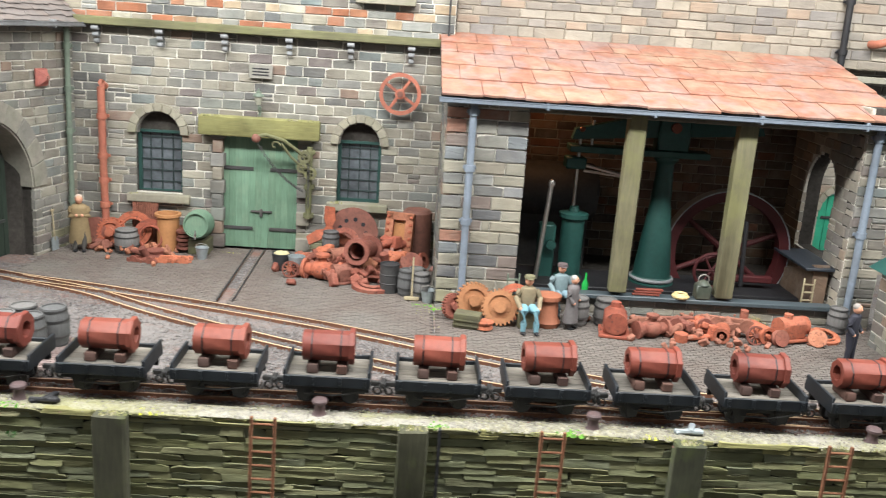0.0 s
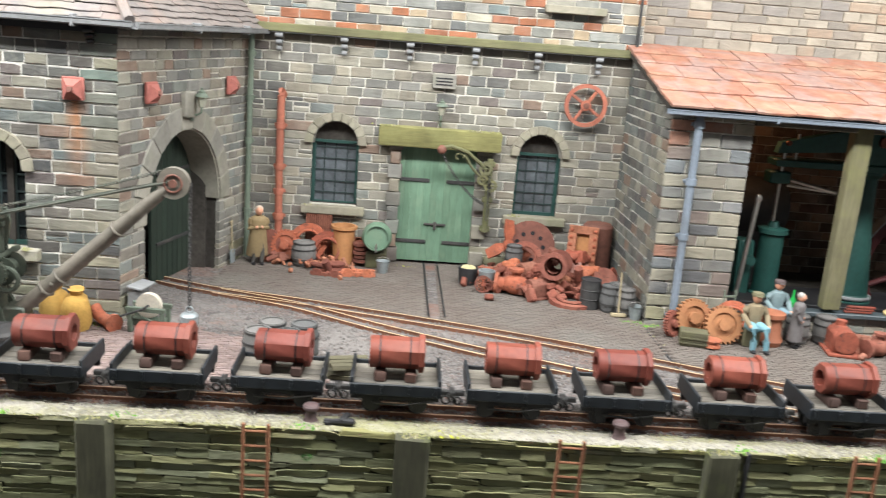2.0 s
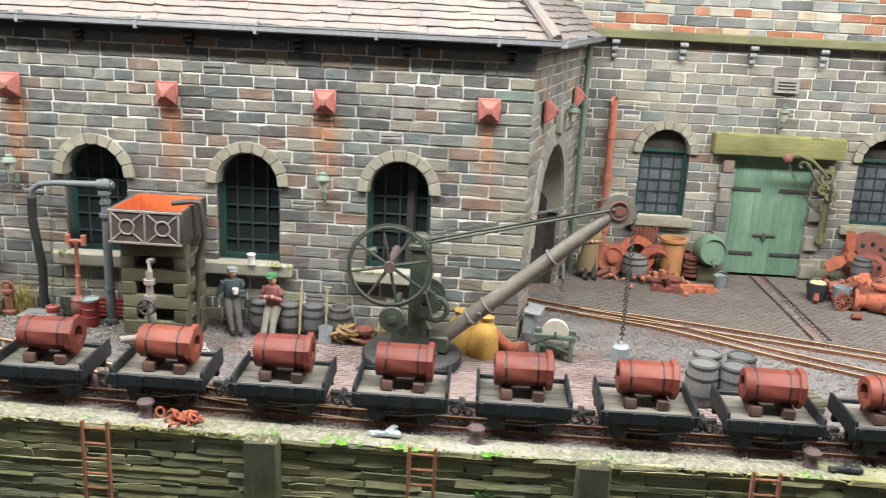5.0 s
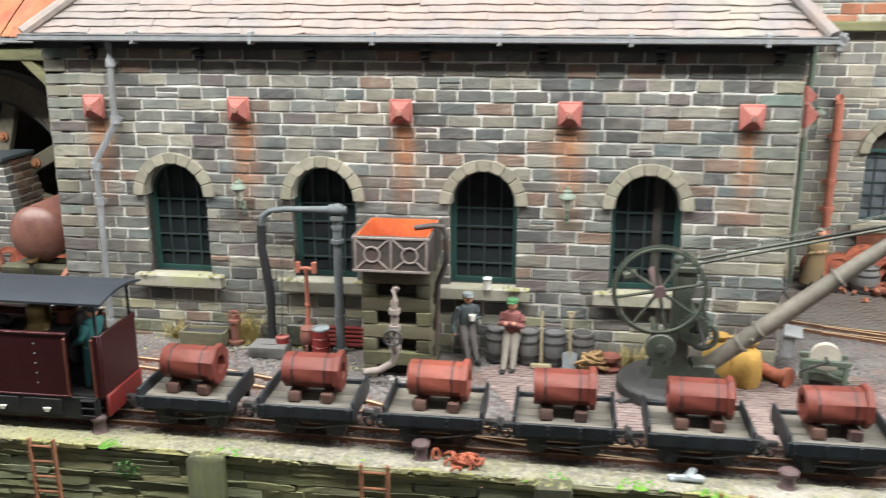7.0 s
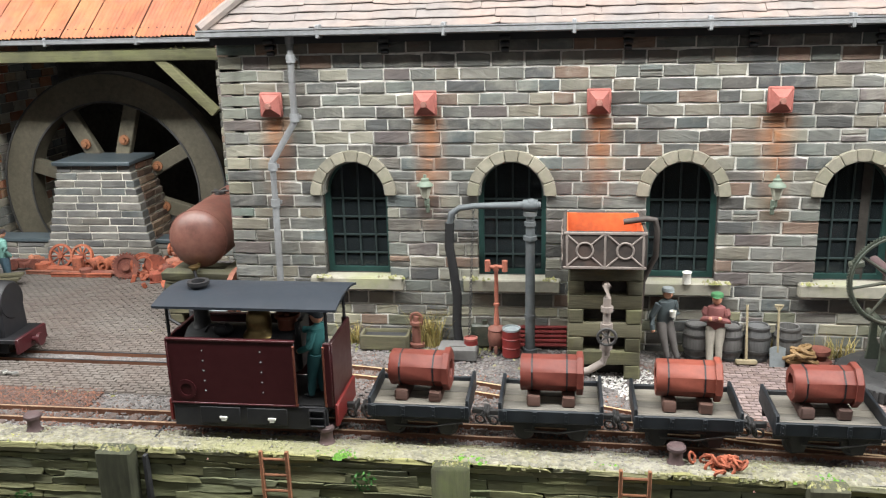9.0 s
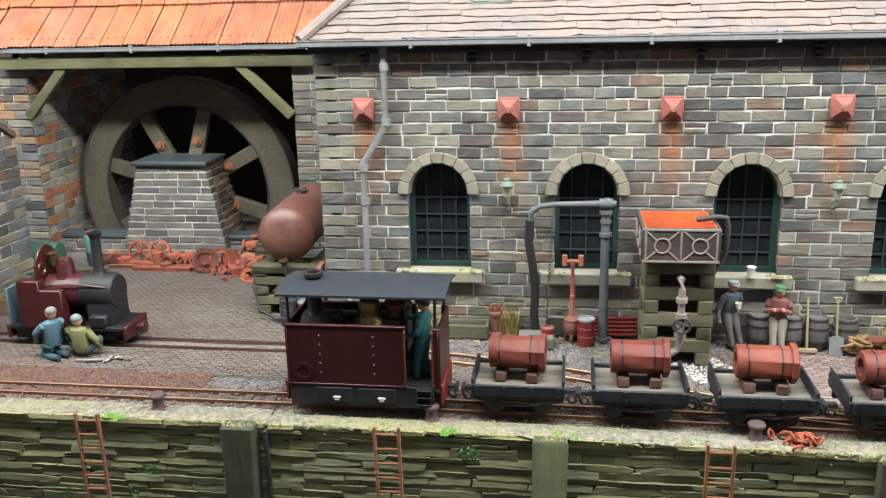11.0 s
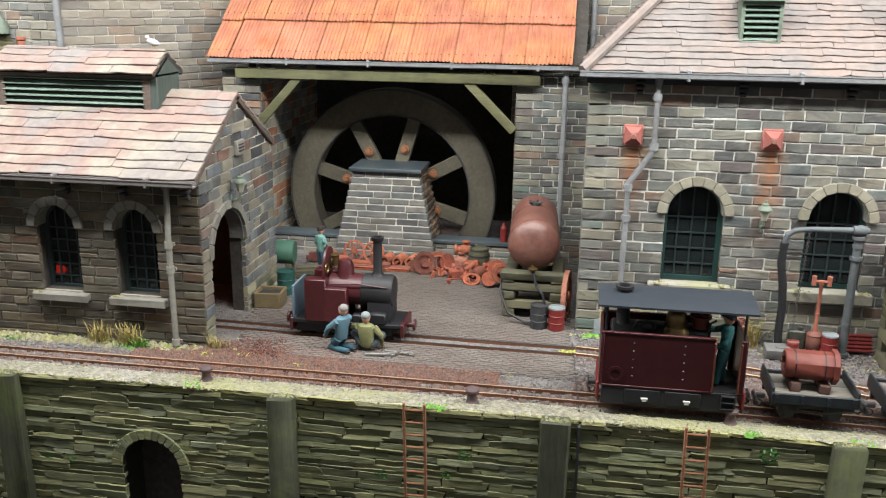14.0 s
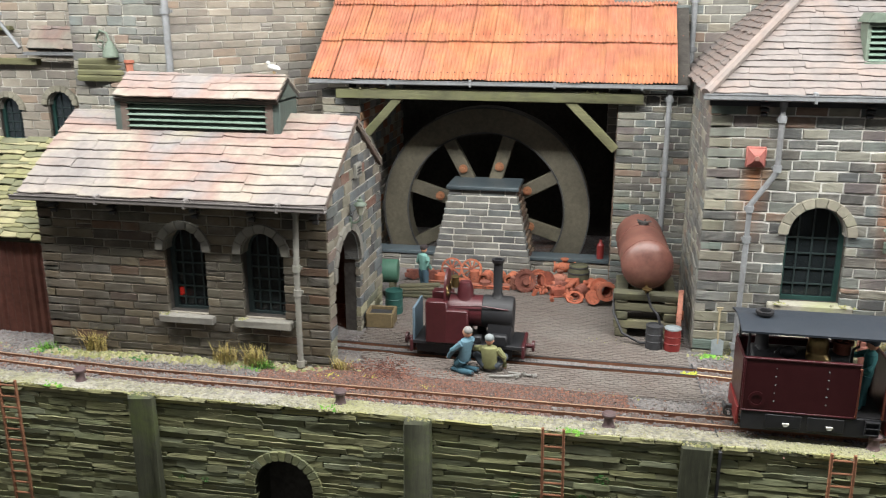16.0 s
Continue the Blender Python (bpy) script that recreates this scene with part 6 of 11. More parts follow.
def wagon():
    wg = thing("flat_wagon", 0, 0, 0, "weathered blue-black flat wagon with low plank sides", "wagon", group="wagons in the train")
    for k in range(5):
        bm = bmesh.new()
        box(bm, 2.0, -1.12 + 0.56 * k, 1.42, 3.8, 0.54, 0.14, 0.025, jitter=0.008)
        part("floor_plank", bm, M["planks"], wg)
    for s in (-1, 1):
        bm = bmesh.new()
        box(bm, 2.0, s * 1.42, 1.42, 4.0, 0.14, 0.52, 0.03)
        sd = part("side_board", bm, M["wagon"], wg)
        bm = bmesh.new()
        for x in (0.25, 1.4, 2.6, 3.75):
            box(bm, x, s * 1.51, 1.42, 0.16, 0.06, 0.46, 0.01)
            blob(bm, (x, s * 1.55, 1.52), (0.035, 0.03, 0.035), 6, 4)
            blob(bm, (x, s * 1.55, 1.3), (0.035, 0.03, 0.035), 6, 4)
        part("strapping", bm, M["wagon"], sd)
        bm = bmesh.new()
        box(bm, 2.0, s * 0.95, 1.0, 3.9, 0.2, 0.42, 0.03)
        part("sole_bar", bm, M["black"], wg)
        bm = bmesh.new()
        for x in (0.95, 3.05):
            prism(bm, [(x - 0.4, 1.1), (x + 0.4, 1.1), (x + 0.2, 0.35), (x - 0.2, 0.35)], s * 1.05, s * 1.18, "y")
        part("axle_guard", bm, M["black"], wg)
    for x in (0.07, 3.93):
        bm = bmesh.new()
        box(bm, x, 0, 1.55, 0.14, 2.84, 0.8, 0.03)
        part("end_board", bm, M["wagon"], wg)
    bm = bmesh.new()
    tube(bm, [(1.0, -1.3, 0.75), (2.3, -1.36, 0.72), (3.5, -1.4, 0.95), (3.75, -1.4, 0.95)], 0.05, 6)
    part("brake_lever", bm, M["crane_dark"], wg)
    wheelset(wg, 0.95)
    wheelset(wg, 3.05)
    coupling(wg, 0.0, -1)
    coupling(wg, 4.0, 1)
    return wg


def casting():
    """An eight-sided hollow iron casting on two timber chocks."""
    ca = thing("iron_casting", 0, 0, 0, "red oxide hollow iron casting strapped on timber chocks", "casting", group="castings on the wagons")
    bm = bmesh.new()
    m = Matrix.Translation((0, 0, 1.15)) @ Matrix.Rotation(math.pi / 2, 4, "Y") @ Matrix.Rotation(math.pi / 8, 4, "Z")
    lathe(bm, [(0.4, -1.2), (0.68, -1.2), (0.72, -1.15), (0.72, 0.98), (0.84, 0.98), (0.86, 1.02), (0.86, 1.2), (0.82, 1.24), (0.42, 1.24), (0.4, 1.15), (0.4, -1.2)], 8, m, cap=False)
    part("barrel", bm, M["casting"], ca)
    for x in (-0.75, 0.6):
        bm = bmesh.new()
        lathe(bm, [(0.7, x - 0.03), (0.736, x - 0.03), (0.736, x + 0.03), (0.7, x + 0.03), (0.7, x - 0.03)], 8, m, cap=False)
        part("strap", bm, M["black"], ca, "black securing strap")
    for x in (-0.68, 0.68):
        bm = bmesh.new()
        box(bm, x, 0, 0.22, 0.5, 1.5, 0.44, 0.05, jitter=0.02)
        part("chock", bm, M["chock"], ca, "brown timber chock")
    return ca


locomotive()
base_w, base_c = wagon(), casting()
WN, PITCH = 16, 5.13
for i in range(WN):
    x = TRAIN_X + 8.05 + PITCH * i
    m = at(x, TRAIN_Y, gz(x) + 0.12)
    mc = at(x + 2.0 + (i * 37 % 5 - 2) * 0.04, TRAIN_Y, gz(x) + 0.12 + 1.5, (i * 53 % 7 - 3) * 0.8)
    if i == 0:
        base_w.matrix_basis, base_c.matrix_basis = m, mc
    else:
        copy_thing(base_w, m), copy_thing(base_c, mc)


# ---- fittings on the walls ----
def rosette(x, y, z, rz, group="red iron tie plates"):
    bm = bmesh.new()
    box(bm, 0, -0.12, 0, 1.12, 0.24, 1.2, 0.06)
    prism(bm, [(-0.5, -0.55), (0.5, -0.55), (0.5, 0.55), (-0.5, 0.55)], -0.24, -0.26, "y")
    v0 = [bm.verts.new((a * 0.48, -0.24, b * 0.52)) for a, b in ((-1, -1), (1, -1), (1, 1), (-1, 1))]
    v1 = [bm.verts.new((a * 0.17, -0.62, b * 0.17)) for a, b in ((-1, -1), (1, -1), (1, 1), (-1, 1))]
    for k in range(4):
        bm.faces.new([v0[k], v0[(k + 1) % 4], v1[(k + 1) % 4], v1[k]])
    bm.faces.new(v1)
    ob = thing("tie_plate", x, y, z, "red-painted iron wall tie plate with raised boss", "tie plate", rz, group)
    part("plate", bm, M["iron_red"], ob)
    bm = bmesh.new()
    cyl(bm, (0, -0.6, 0), (0, -0.74, 0), 0.16, 0.14, 6)
    part("nut", bm, M["rust_pale"], ob)
    return ob


for x in (-63.4, -55.75, -47.55, -39.45, -31.15):
    rosette(x, 48.45, 12.1, 0)
hd = math.degrees(math.atan2(16.4, 4.1))


def on_end(s, out=0.0):
    """A place on the hall's end wall, s along it."""
    d = Vector((4.1, 16.4)).normalized()
    return -29 + d.x * s + d.y * out, 48.6 + d.y * s - d.x * out


for s in (2.9, 13.0):
    x, y = on_end(s, 0.15)
    rosette(x, y, 11.9, hd)


def corbel(x, y, z, mat="black", rz=0, h=1.35, group="eaves brackets"):
    ob = thing("eaves_bracket", x, y, z, "small scrolled bracket under the eaves", "bracket", rz, group)
    bm = bmesh.new()
    for k, (w, d) in enumerate(((0.5, 0.62), (0.42, 0.46), (0.34, 0.3))):
        m = Matrix.Translation((0, -d / 2, -h * (k + 0.5) / 3)) @ Matrix.Rotation(math.pi / 2, 4, "Y")
        box(bm, 0, -d / 2 + 0.1, -h * (k + 0.42) / 3, w, d, h / 3 * 0.7, 0.08)
        lathe(bm, [(h / 8, -w / 2), (h / 8, w / 2)], 10, Matrix.Translation((0, -d + 0.1, -h * (k + 0.5) / 3)) @ Matrix.Rotation(math.pi / 2, 4, "Y"))
    part("scroll", bm, M[mat], ob)
    return ob


for x in (-23.0, -18.5, -13.9, -9.3, -4.9, -0.55):
    corbel(x, 64.85, 15.55, "pipe_grey", group="brackets under the string course")
for x in (-63.2, -57.6, -51.9, -46.3, -40.8, -35.4, -30.2):
    corbel(x, 48.45, 15.25, "black", h=0.85, group="brackets under the hall eaves")
for x in (-104.0, -100.2, -95.0, -91.5, -87.7):
    corbel(x, 41.65, 9.55, "crane_dark", h=1.0, group="brackets under the shed eaves")


def downpipe(name, pts, mat, label, r=0.2, collars=(), foot=True):
    ob = thing(name, 0, 0, 0, label, "downpipe", kind="structure")
    bm = bmesh.new()
    tube(bm, pts, r, 10)
    part("pipe", bm, M[mat], ob)
    for t in collars:
        seg = t * (len(pts) - 1)
        i = min(int(seg), len(pts) - 2)
        a, b = Vector(pts[i]), Vector(pts[i + 1])
        q, d = a.lerp(b, seg - i), (b - a).normalized()
        bm = bmesh.new()
        cyl(bm, q - d * 0.2, q + d * 0.2, r * 1.35, n=12)
        box(bm, q.x, q.y + r * 1.1, q.z, r * 3.4, 0.1, 0.22, 0.02)
        part("collar", bm, M[mat], ob)
    return ob


downpipe("hall_downpipe", [(-62.2, 48.2, 15.4), (-62.2, 48.1, 13.2), (-62.2, 48.1, 11.3), (-63.5, 48.1, 9.3), (-63.5, 48.1, 7.0), (-63.6, 48.1, -0.2)], "pipe_grey",
         "grey cranked cast-iron downpipe", 0.17, (0.02, 0.1, 0.38, 0.62, 0.78, 0.98))
downpipe("yard_downpipe", [(*on_end(15.6, 0.5), 15.5), (*on_end(15.6, 0.45), 8.0), (*on_end(15.6, 0.45), -0.4)], "lampgreen", "green-stained downpipe in the corner", 0.2, (0.1, 0.3, 0.5, 0.8))
downpipe("rusty_pipe", [(-22.6, 64.9, 11.2), (-22.7, 64.45, 11.5), (-22.7, 64.3, 11.2), (-22.7, 64.3, 6.0), (-22.6, 64.3, 0.3)], "pipe_red", "rusty red standpipe on the wall", 0.27, (0.6, 0.74, 0.82, 0.9))
downpipe("pump_downpipe", [(3.55, 53.6, 12.9), (3.55, 53.6, 6), (3.6, 53.6, -0.4)], "pipe_blue", "blue-grey downpipe on the pump house pier", 0.24, (0.05, 0.3, 0.55, 0.95))
downpipe("pump_downpipe", [(28.9, 53.6, 12.9), (28.9, 53.6, 6), (28.9, 53.6, -0.4)], "pipe_blue", "blue-grey downpipe on the end pier", 0.24, (0.05, 0.5, 0.95))
downpipe("shed_downpipe", [(-88.8, 41.35, 9.7), (-88.9, 41.3, 6), (-88.9, 41.3, -0.1)], "dressed_grey", "grey downpipe at the shed corner", 0.17, (0.05, 0.5, 0.62, 0.98))
downpipe("flywheel_downpipe", [(-67.7, 60.3, 14.9), (-67.7, 60.3, 6), (-67.7, 60.3, 0)], "pipe_grey", "grey downpipe beside the flywheel house", 0.2, (0.05, 0.35, 0.7))
downpipe("upper_downpipe", [(31.3, 65.7, 30), (31.3, 65.7, 22), (31.4, 65.7, 16)], "black", "black downpipe on the upper wall", 0.25, (0.6, 0.9))
downpipe("upper_downpipe", [(-66.0, 66.0, 30), (-66.0, 66.0, 22), (-66.0, 66.0, 16)], "pipe_grey", "grey downpipe beside the rusty roof", 0.22, (0.6, 0.9))
downpipe("tower_downpipe", [(-103.0, 55.0, 30), (-103.0, 55.0, 20), (-102.9, 55.0, 9)], "pipe_grey", "grey downpipe down the tower corner", 0.26, (0.5, 0.75))
downpipe("tower_downpipe", [(-118.5, 57.6, 22), (-118.3, 57.6, 19.2), (-116.6, 57.4, 17.2)], "pipe_grey", "thin grey cranked roof pipe", 0.16, (0.4,))


def wall_lamp(x, y, z, rz=0):
    ob = thing("wall_lamp", x, y, z, "verdigris lantern on a wall bracket", "lamp", rz, "wall lanterns")
    bm = bmesh.new()
    tube(bm, [(0, 0.1, -0.9), (0, -0.3, -0.95), (0, -0.6, -0.75), (0, -0.62, -0.45)], 0.07, 8)
    box(bm, 0, 0.0, -0.95, 0.2, 0.12, 0.7, 0.03)
    part("bracket", bm, M["lampgreen"], ob)
    bm = bmesh.new()
    lathe(bm, [(0.16, -0.42), (0.33, 0.2), (0.28, 0.2)], 6, Matrix.Translation((0, -0.62, 0)))
    part("glass", bm, M["lampglass"], ob, "milky lantern glass")
    bm = bmesh.new()
    lathe(bm, [(0.42, 0.18), (0.4, 0.25), (0.24, 0.38), (0.2, 0.42), (0.2, 0.52), (0.08, 0.58), (0.07, 0.72), (0, 0.75)], 10, Matrix.Translation((0, -0.62, 0)))
    part("cap", bm, M["lampgreen"], ob)
    return ob


wall_lamp(-55.8, 48.45, 8.0)
wall_lamp(-39.4, 48.45, 8.0)
wall_lamp(-11.4, 64.85, 11.1)
wall_lamp(-87.0, 45.9, 8.6, 90)
lx, ly = on_end(7.6, 0.3)
wall_lamp(lx, ly, 11.3, hd)
bm = bmesh.new()
x, y = on_end(7.2, 0.25)
box(bm, 0, 0, 0, 1.3, 0.5, 1.6, 0.1, jitter=0.05)
solid("keystone", bm, M["dressed_grey"], x, y, 11.0, "carved grey keystone over the archway", "keystone", hd, kind="structure")

# name plaques with unreadable lettering
for x, y, z, rz, w, h in ((-11.35, 64.75, 13.0, 0, 1.7, 1.0), (-87.0, 47.6, 10.6, 90, 1.2, 0.9)):
    ob = thing("plaque", x, y, z, "small weathered stone plaque on the wall", "plaque", rz)
    bm = bmesh.new()
    box(bm, 0, 0, 0, w, 0.24, h, 0.04)
    part("tablet", bm, M["dressed_grey"], ob)
    bm = bmesh.new()
    for k in range(3):
        box(bm, 0, -0.13, h * (0.22 - 0.22 * k), w * 0.7, 0.04, h * 0.09)
    part("lettering", bm, M["black"], ob)


def wheel_parts(parent, R, rim, count, mat, w=0.3, hub=0.3, name="rim", y=0.0, z=0.0, turn=0.0):
    """A spoked wheel in the xz plane: its rim, hub and single spokes; under its rim when it is itself a part."""
    bm = bmesh.new()
    torus(bm, (0, 0, 0), R - rim / 2, 0, (0, 1, 0), 36, 4, flat=(rim, w))
    ring = part(name, bm, M[mat], parent, y=y, z=z)
    holder = parent if name == "rim" else ring
    bm = bmesh.new()
    cyl(bm, (0, -w * 0.8, 0), (0, w * 0.8, 0), hub, n=14)
    part("hub", bm, M[mat], holder)
    bm = bmesh.new()
    box(bm, (R - rim / 2) / 2 + hub * 0.4, 0, 0, R - rim / 2 - hub * 0.8, w * 0.55, rim * 0.8, 0.03)
    spoke = part("spoke", bm, M[mat], holder, ry=turn)
    for i in range(1, count):
        again(spoke, holder, 0, 0, 0, ry=turn + 360.0 * i / count)
    return ring


ob = thing("iron_handwheel", -1.2, 64.3, 12.1, "rusty four-spoked iron wheel on the wall", "wheel")
wheel_parts(ob, 1.52, 0.27, 4, "pipe_red", hub=0.36, turn=-56)
bm = bmesh.new()
cyl(bm, (0, 0, 0), (0, 0.9, 0), 0.22)
cyl(bm, (0, -0.35, 0), (0, 0, 0), 0.22)
part("axle", bm, M["rust_brown"], ob)


# ---- doors ----
def green_doors():
    ob = thing("double_door", -11.25, 65.35, -0.42, "closed faded green plank double doors", "door", kind="structure")
    for s in (-1, 1):
        leaf = new("door_leaf")
        leaf.parent = ob
        leaf.matrix_basis = at(s * 1.47, 0, 0)
        leaf["label"] = "faded green plank door leaf"
        for k in range(6):
            bm = bmesh.new()
            box(bm, -1.22 + 0.49 * k, 0, 4.35, 0.485, 0.22, 8.5, 0.014, jitter=0.006)
            part("plank", bm, M["green_door"], leaf, smooth=False)
        for z in (1.6, 6.2):
            bm = bmesh.new()
            box(bm, s * 0.3, -0.16, z, 2.3, 0.1, 0.26, 0.03)
            part("strap_hinge", bm, M["crane_dark"], leaf, "dark iron strap hinge")
    bm = bmesh.new()
    box(bm, 0, -0.2, 2.95, 1.6, 0.12, 0.16, 0.03)
    box(bm, 0, -0.24, 2.85, 0.24, 0.14, 0.6, 0.03)
    part("bolt", bm, M["crane_dark"], ob, "dark iron draw bolt")


green_doors()
bm = bmesh.new()
box(bm, -11.35, 64.6, 9.0, 8.8, 1.1, 1.4, 0.08, jitter=0.03)
solid("door_lintel", bm, M["lintel_wood"], 0, 0, 0, "mossy yellow-green timber lintel over the doors", "lintel", kind="structure")
for x in (-14.6, -7.95):
    for k in range(9):
        if x < -10 or k % 2 == 0:
            bm = bmesh.new()
            box(bm, 0, 0, 0, 1.0 - 0.25 * (k % 2), 0.7, 0.99, 0.06, jitter=0.03)
            solid("door_jamb", bm, M["stone"], x + (0.15 if x < -10 else -0.1), 64.95, 0.2 + k * 1.03, "dressed stone block beside the doors", "jamb stone", kind="structure")
# added dark sheet, stands for the unlit space behind the back range
bm = bmesh.new()
box(bm, -11.2, 66.4, 5, 30, 0.4, 12)
solid("back_inner", bm, M["soot"], 0, 0, 0, "near-black sheet for the shade behind the back range", "wall", kind="structure")


def arch_door(x, y, rz, w, z0, h, mat, label, planks=6):
    ob = thing("plank_door", x, y, z0, label, "door", rz, kind="structure")
    for k in range(planks):
        bm = bmesh.new()
        box(bm, -w / 2 + w * (k + 0.5) / planks, 0, h / 2, w / planks - 0.03, 0.25, h, 0.03)
        part("plank", bm, M[mat], ob)
    bm = bmesh.new()
    for z in (h * 0.25, h * 0.7):
        box(bm, 0, -0.18, z, w * 0.8, 0.1, 0.22, 0.02)
    part("strap_hinge", bm, M["crane_dark"], ob)
    return ob


ax, ay = on_end(9.2, -2.0)
arch_door(ax, ay, hd, 5.2, -0.5, 10, "dark_door", "tall dark green plank door inside the archway", 8)
# another near-black sheet closes the archway where it falls into shade
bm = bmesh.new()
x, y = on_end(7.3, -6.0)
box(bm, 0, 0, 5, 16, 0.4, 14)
solid("archway_back", bm, M["soot"], x, y, 0, "near-black sheet for the shade behind the archway", "wall", hd, kind="structure")
arch_door(35.2, 69.4, 0, 3.8, -0.5, 6.4, "bright_green", "bright green arched plank door beyond the opening", 5)
arch_ring(yardside, 6.2, 1.9, 4.6, 1.8, 0.5, 0.3, "dressed", 9, reveal=0.9)


def wall_crane():
    ob = thing("wall_crane", -7.6, 64.7, 2.4, "mossy scrolled iron wall crane with chain", "crane")
    bm = bmesh.new()
    cyl(bm, (0, -0.35, 0), (0, -0.35, 5.4), 0.22)
    for z in (0.2, 2.4, 5.0):
        box(bm, 0, -0.15, z, 0.75, 0.6, 0.35, 0.05)
    part("mast", bm, M["mosswood"], ob)
    bm = bmesh.new()
    tube(bm, [(0, -0.4, 4.4), (-0.8, -0.8, 5.1), (-1.8, -1.3, 5.9), (-3.0, -1.8, 6.3), (-3.6, -2.1, 6.2)], 0.14, 8)
    tube(bm, [(0, -0.4, 3.0), (-0.5, -0.6, 3.9), (-1.3, -1.0, 4.7), (-2.0, -1.3, 5.7)], 0.1, 8)
    for k in range(12):
        a = k / 11 * 4.4
        tube(bm, [(-2.4 + 0.38 * math.cos(a) * (1 - k / 16), -1.45, 5.5 + 0.38 * math.sin(a) * (1 - k / 16)),
                  (-2.4 + 0.38 * math.cos(a + 0.4) * (1 - (k + 1) / 16), -1.45, 5.5 + 0.38 * math.sin(a + 0.4) * (1 - (k + 1) / 16))], 0.07, 6)
    part("arm", bm, M["mosswood"], ob)
    for x, z, R in ((-0.35, 4.7, 0.5), (-0.5, 3.9, 0.42), (0.1, 3.5, 0.5)):
        bm = bmesh.new()
        gear(bm, R, R * 0.55, 0.2, 14, Matrix.Translation((x, -0.7, z)) @ Matrix.Rotation(math.pi / 2, 4, "X"))
        spokes(bm, R * 0.7, 0, 4, 0.06, Matrix.Translation((x, -0.7, z)) @ Matrix.Rotation(math.pi / 2, 4, "X"))
        part("gear", bm, M["mosswood"], ob)
    bm = bmesh.new()
    blob(bm, (-3.65, -2.1, 6.05), (0.33, 0.3, 0.33), 10, 6)
    part("pulley", bm, M["rust_brown"], ob)
    bm = bmesh.new()
    chain(bm, (-3.6, -2.1, 5.8), (-0.4, -0.9, 2.2), 34, 0.5)
    chain(bm, (0.0, -0.9, 4.2), (0.0, -0.8, 0.9), 20, 0)
    part("chain", bm, M["crane_dark"], ob)


def chain(bm, p0, p1, n, sag=0.0, r=0.1, w=0.028):
    """Links from p0 to p1, every other one turned."""
    p0, p1 = Vector(p0), Vector(p1)
    d = (p1 - p0).normalized()
    x = d.cross(Vector((0.3, 0.9, 0.1))).normalized()
    y = d.cross(x)
    for i in range(n):
        t = (i + 0.5) / n
        c = p0.lerp(p1, t) - Vector((0, 0, sag * 4 * t * (1 - t)))
        torus(bm, c, r, w, x if i % 2 else y, 8, 4)
    return bm


wall_crane()


# ---- roof vents ----
def roof_vent(x, y, z):
    ob = thing("roof_vent", x, y, z, "green louvred ventilator on the hall roof", "vent", group="hall roof ventilators")
    bm = bmesh.new()
    for s in (-1, 1):
        box(bm, s * 1.02, 0, 0.2, 0.22, 1.6, 3.4, 0.03)
    box(bm, 0, -0.7, 1.75, 2.25, 0.25, 0.3, 0.03)
    box(bm, 0, -0.75, -0.45, 2.25, 0.25, 0.22, 0.03)
    box(bm, 0, 0.75, 0.2, 2.2, 0.15, 3.4)
    part("frame", bm, M["lampgreen"], ob)
    for k in range(6):
        bm = bmesh.new()
        box(bm, 0, 0, 0, 1.9, 0.34, 0.05, m=Matrix.Translation((0, -0.7, -0.2 + 0.32 * k)) @ Matrix.Rotation(0.6, 4, "X"))
        part("slat", bm, M["louvre_green"], ob)
    bm = bmesh.new()
    prism(bm, [(-1.3, 1.85), (1.3, 1.85), (1.0, 2.35), (-1.0, 2.35)], -1.15, 1.1, "y")
    part("cap", bm, M["lampgreen"], ob)


for x in (-56.75, -48.1, -39.5):
    roof_vent(x, 50.6, 17.75)


def shed_louvre():
    ob = thing("ridge_louvre", -96.7, 47.4, 12.4, "ridge ventilator with pale green louvres and slab roof", "vent", kind="structure")
    for s in (-1, 1):
        bm = bmesh.new()
        box(bm, s * 5.2, 0, 0.9, 0.5, 2.9, 3.4, 0.04)
        prism(bm, [(-1.75, 2.45), (1.75, 2.45), (0, 3.5)], s * 5.2 - 0.25, s * 5.2 + 0.25, "x")
        part("end_panel", bm, M["louvre_end"], ob, "green-grey boarded end panel")
        bm = bmesh.new()
        box(bm, s * 4.75, -1.42, 1.3, 0.5, 0.16, 2.2, 0.03)
        part("corner_post", bm, M["louvre_post"], ob)
    # near-black sheet for the dark opening behind the slats
    bm = bmesh.new()
    box(bm, 0, 0.6, 1.0, 10, 0.3, 3.2)
    part("backing", bm, M["soot"], ob)
    bm = bmesh.new()
    box(bm, 0, -1.45, 0.3, 9.4, 0.14, 0.2, 0.02)
    part("bottom_rail", bm, M["pipe_red"], ob, "rusty bottom rail")
    for k in range(6):
        bm = bmesh.new()
        box(bm, 0, 0, 0, 9.3, 0.42, 0.06, 0.01, m=Matrix.Rotation(0.6, 4, "X"))
        part("louvre", bm, M["louvre_green"], ob, y=-1.35, z=0.52 + 0.36 * k, ry=(k % 3 - 1) * 0.15)
    return ob


shed_louvre()
slab_roof("louvre_roof", (-101.95, 45.55, 14.98), (1, 0, 0), (0, 1, 0.62), 10.7, 2.35, 0.85, (2.6, 5.0), "shedtile", 0.12, "slab tiles on the ridge ventilator", ragged=0.2)
slab_roof("louvre_roof_back", (-91.25, 49.45, 14.98), (-1, 0, 0), (0, -1, 0.62), 10.7, 2.25, 0.85, (2.6, 5.0), "shedtile", 0.12, "slab tiles on the ridge ventilator")


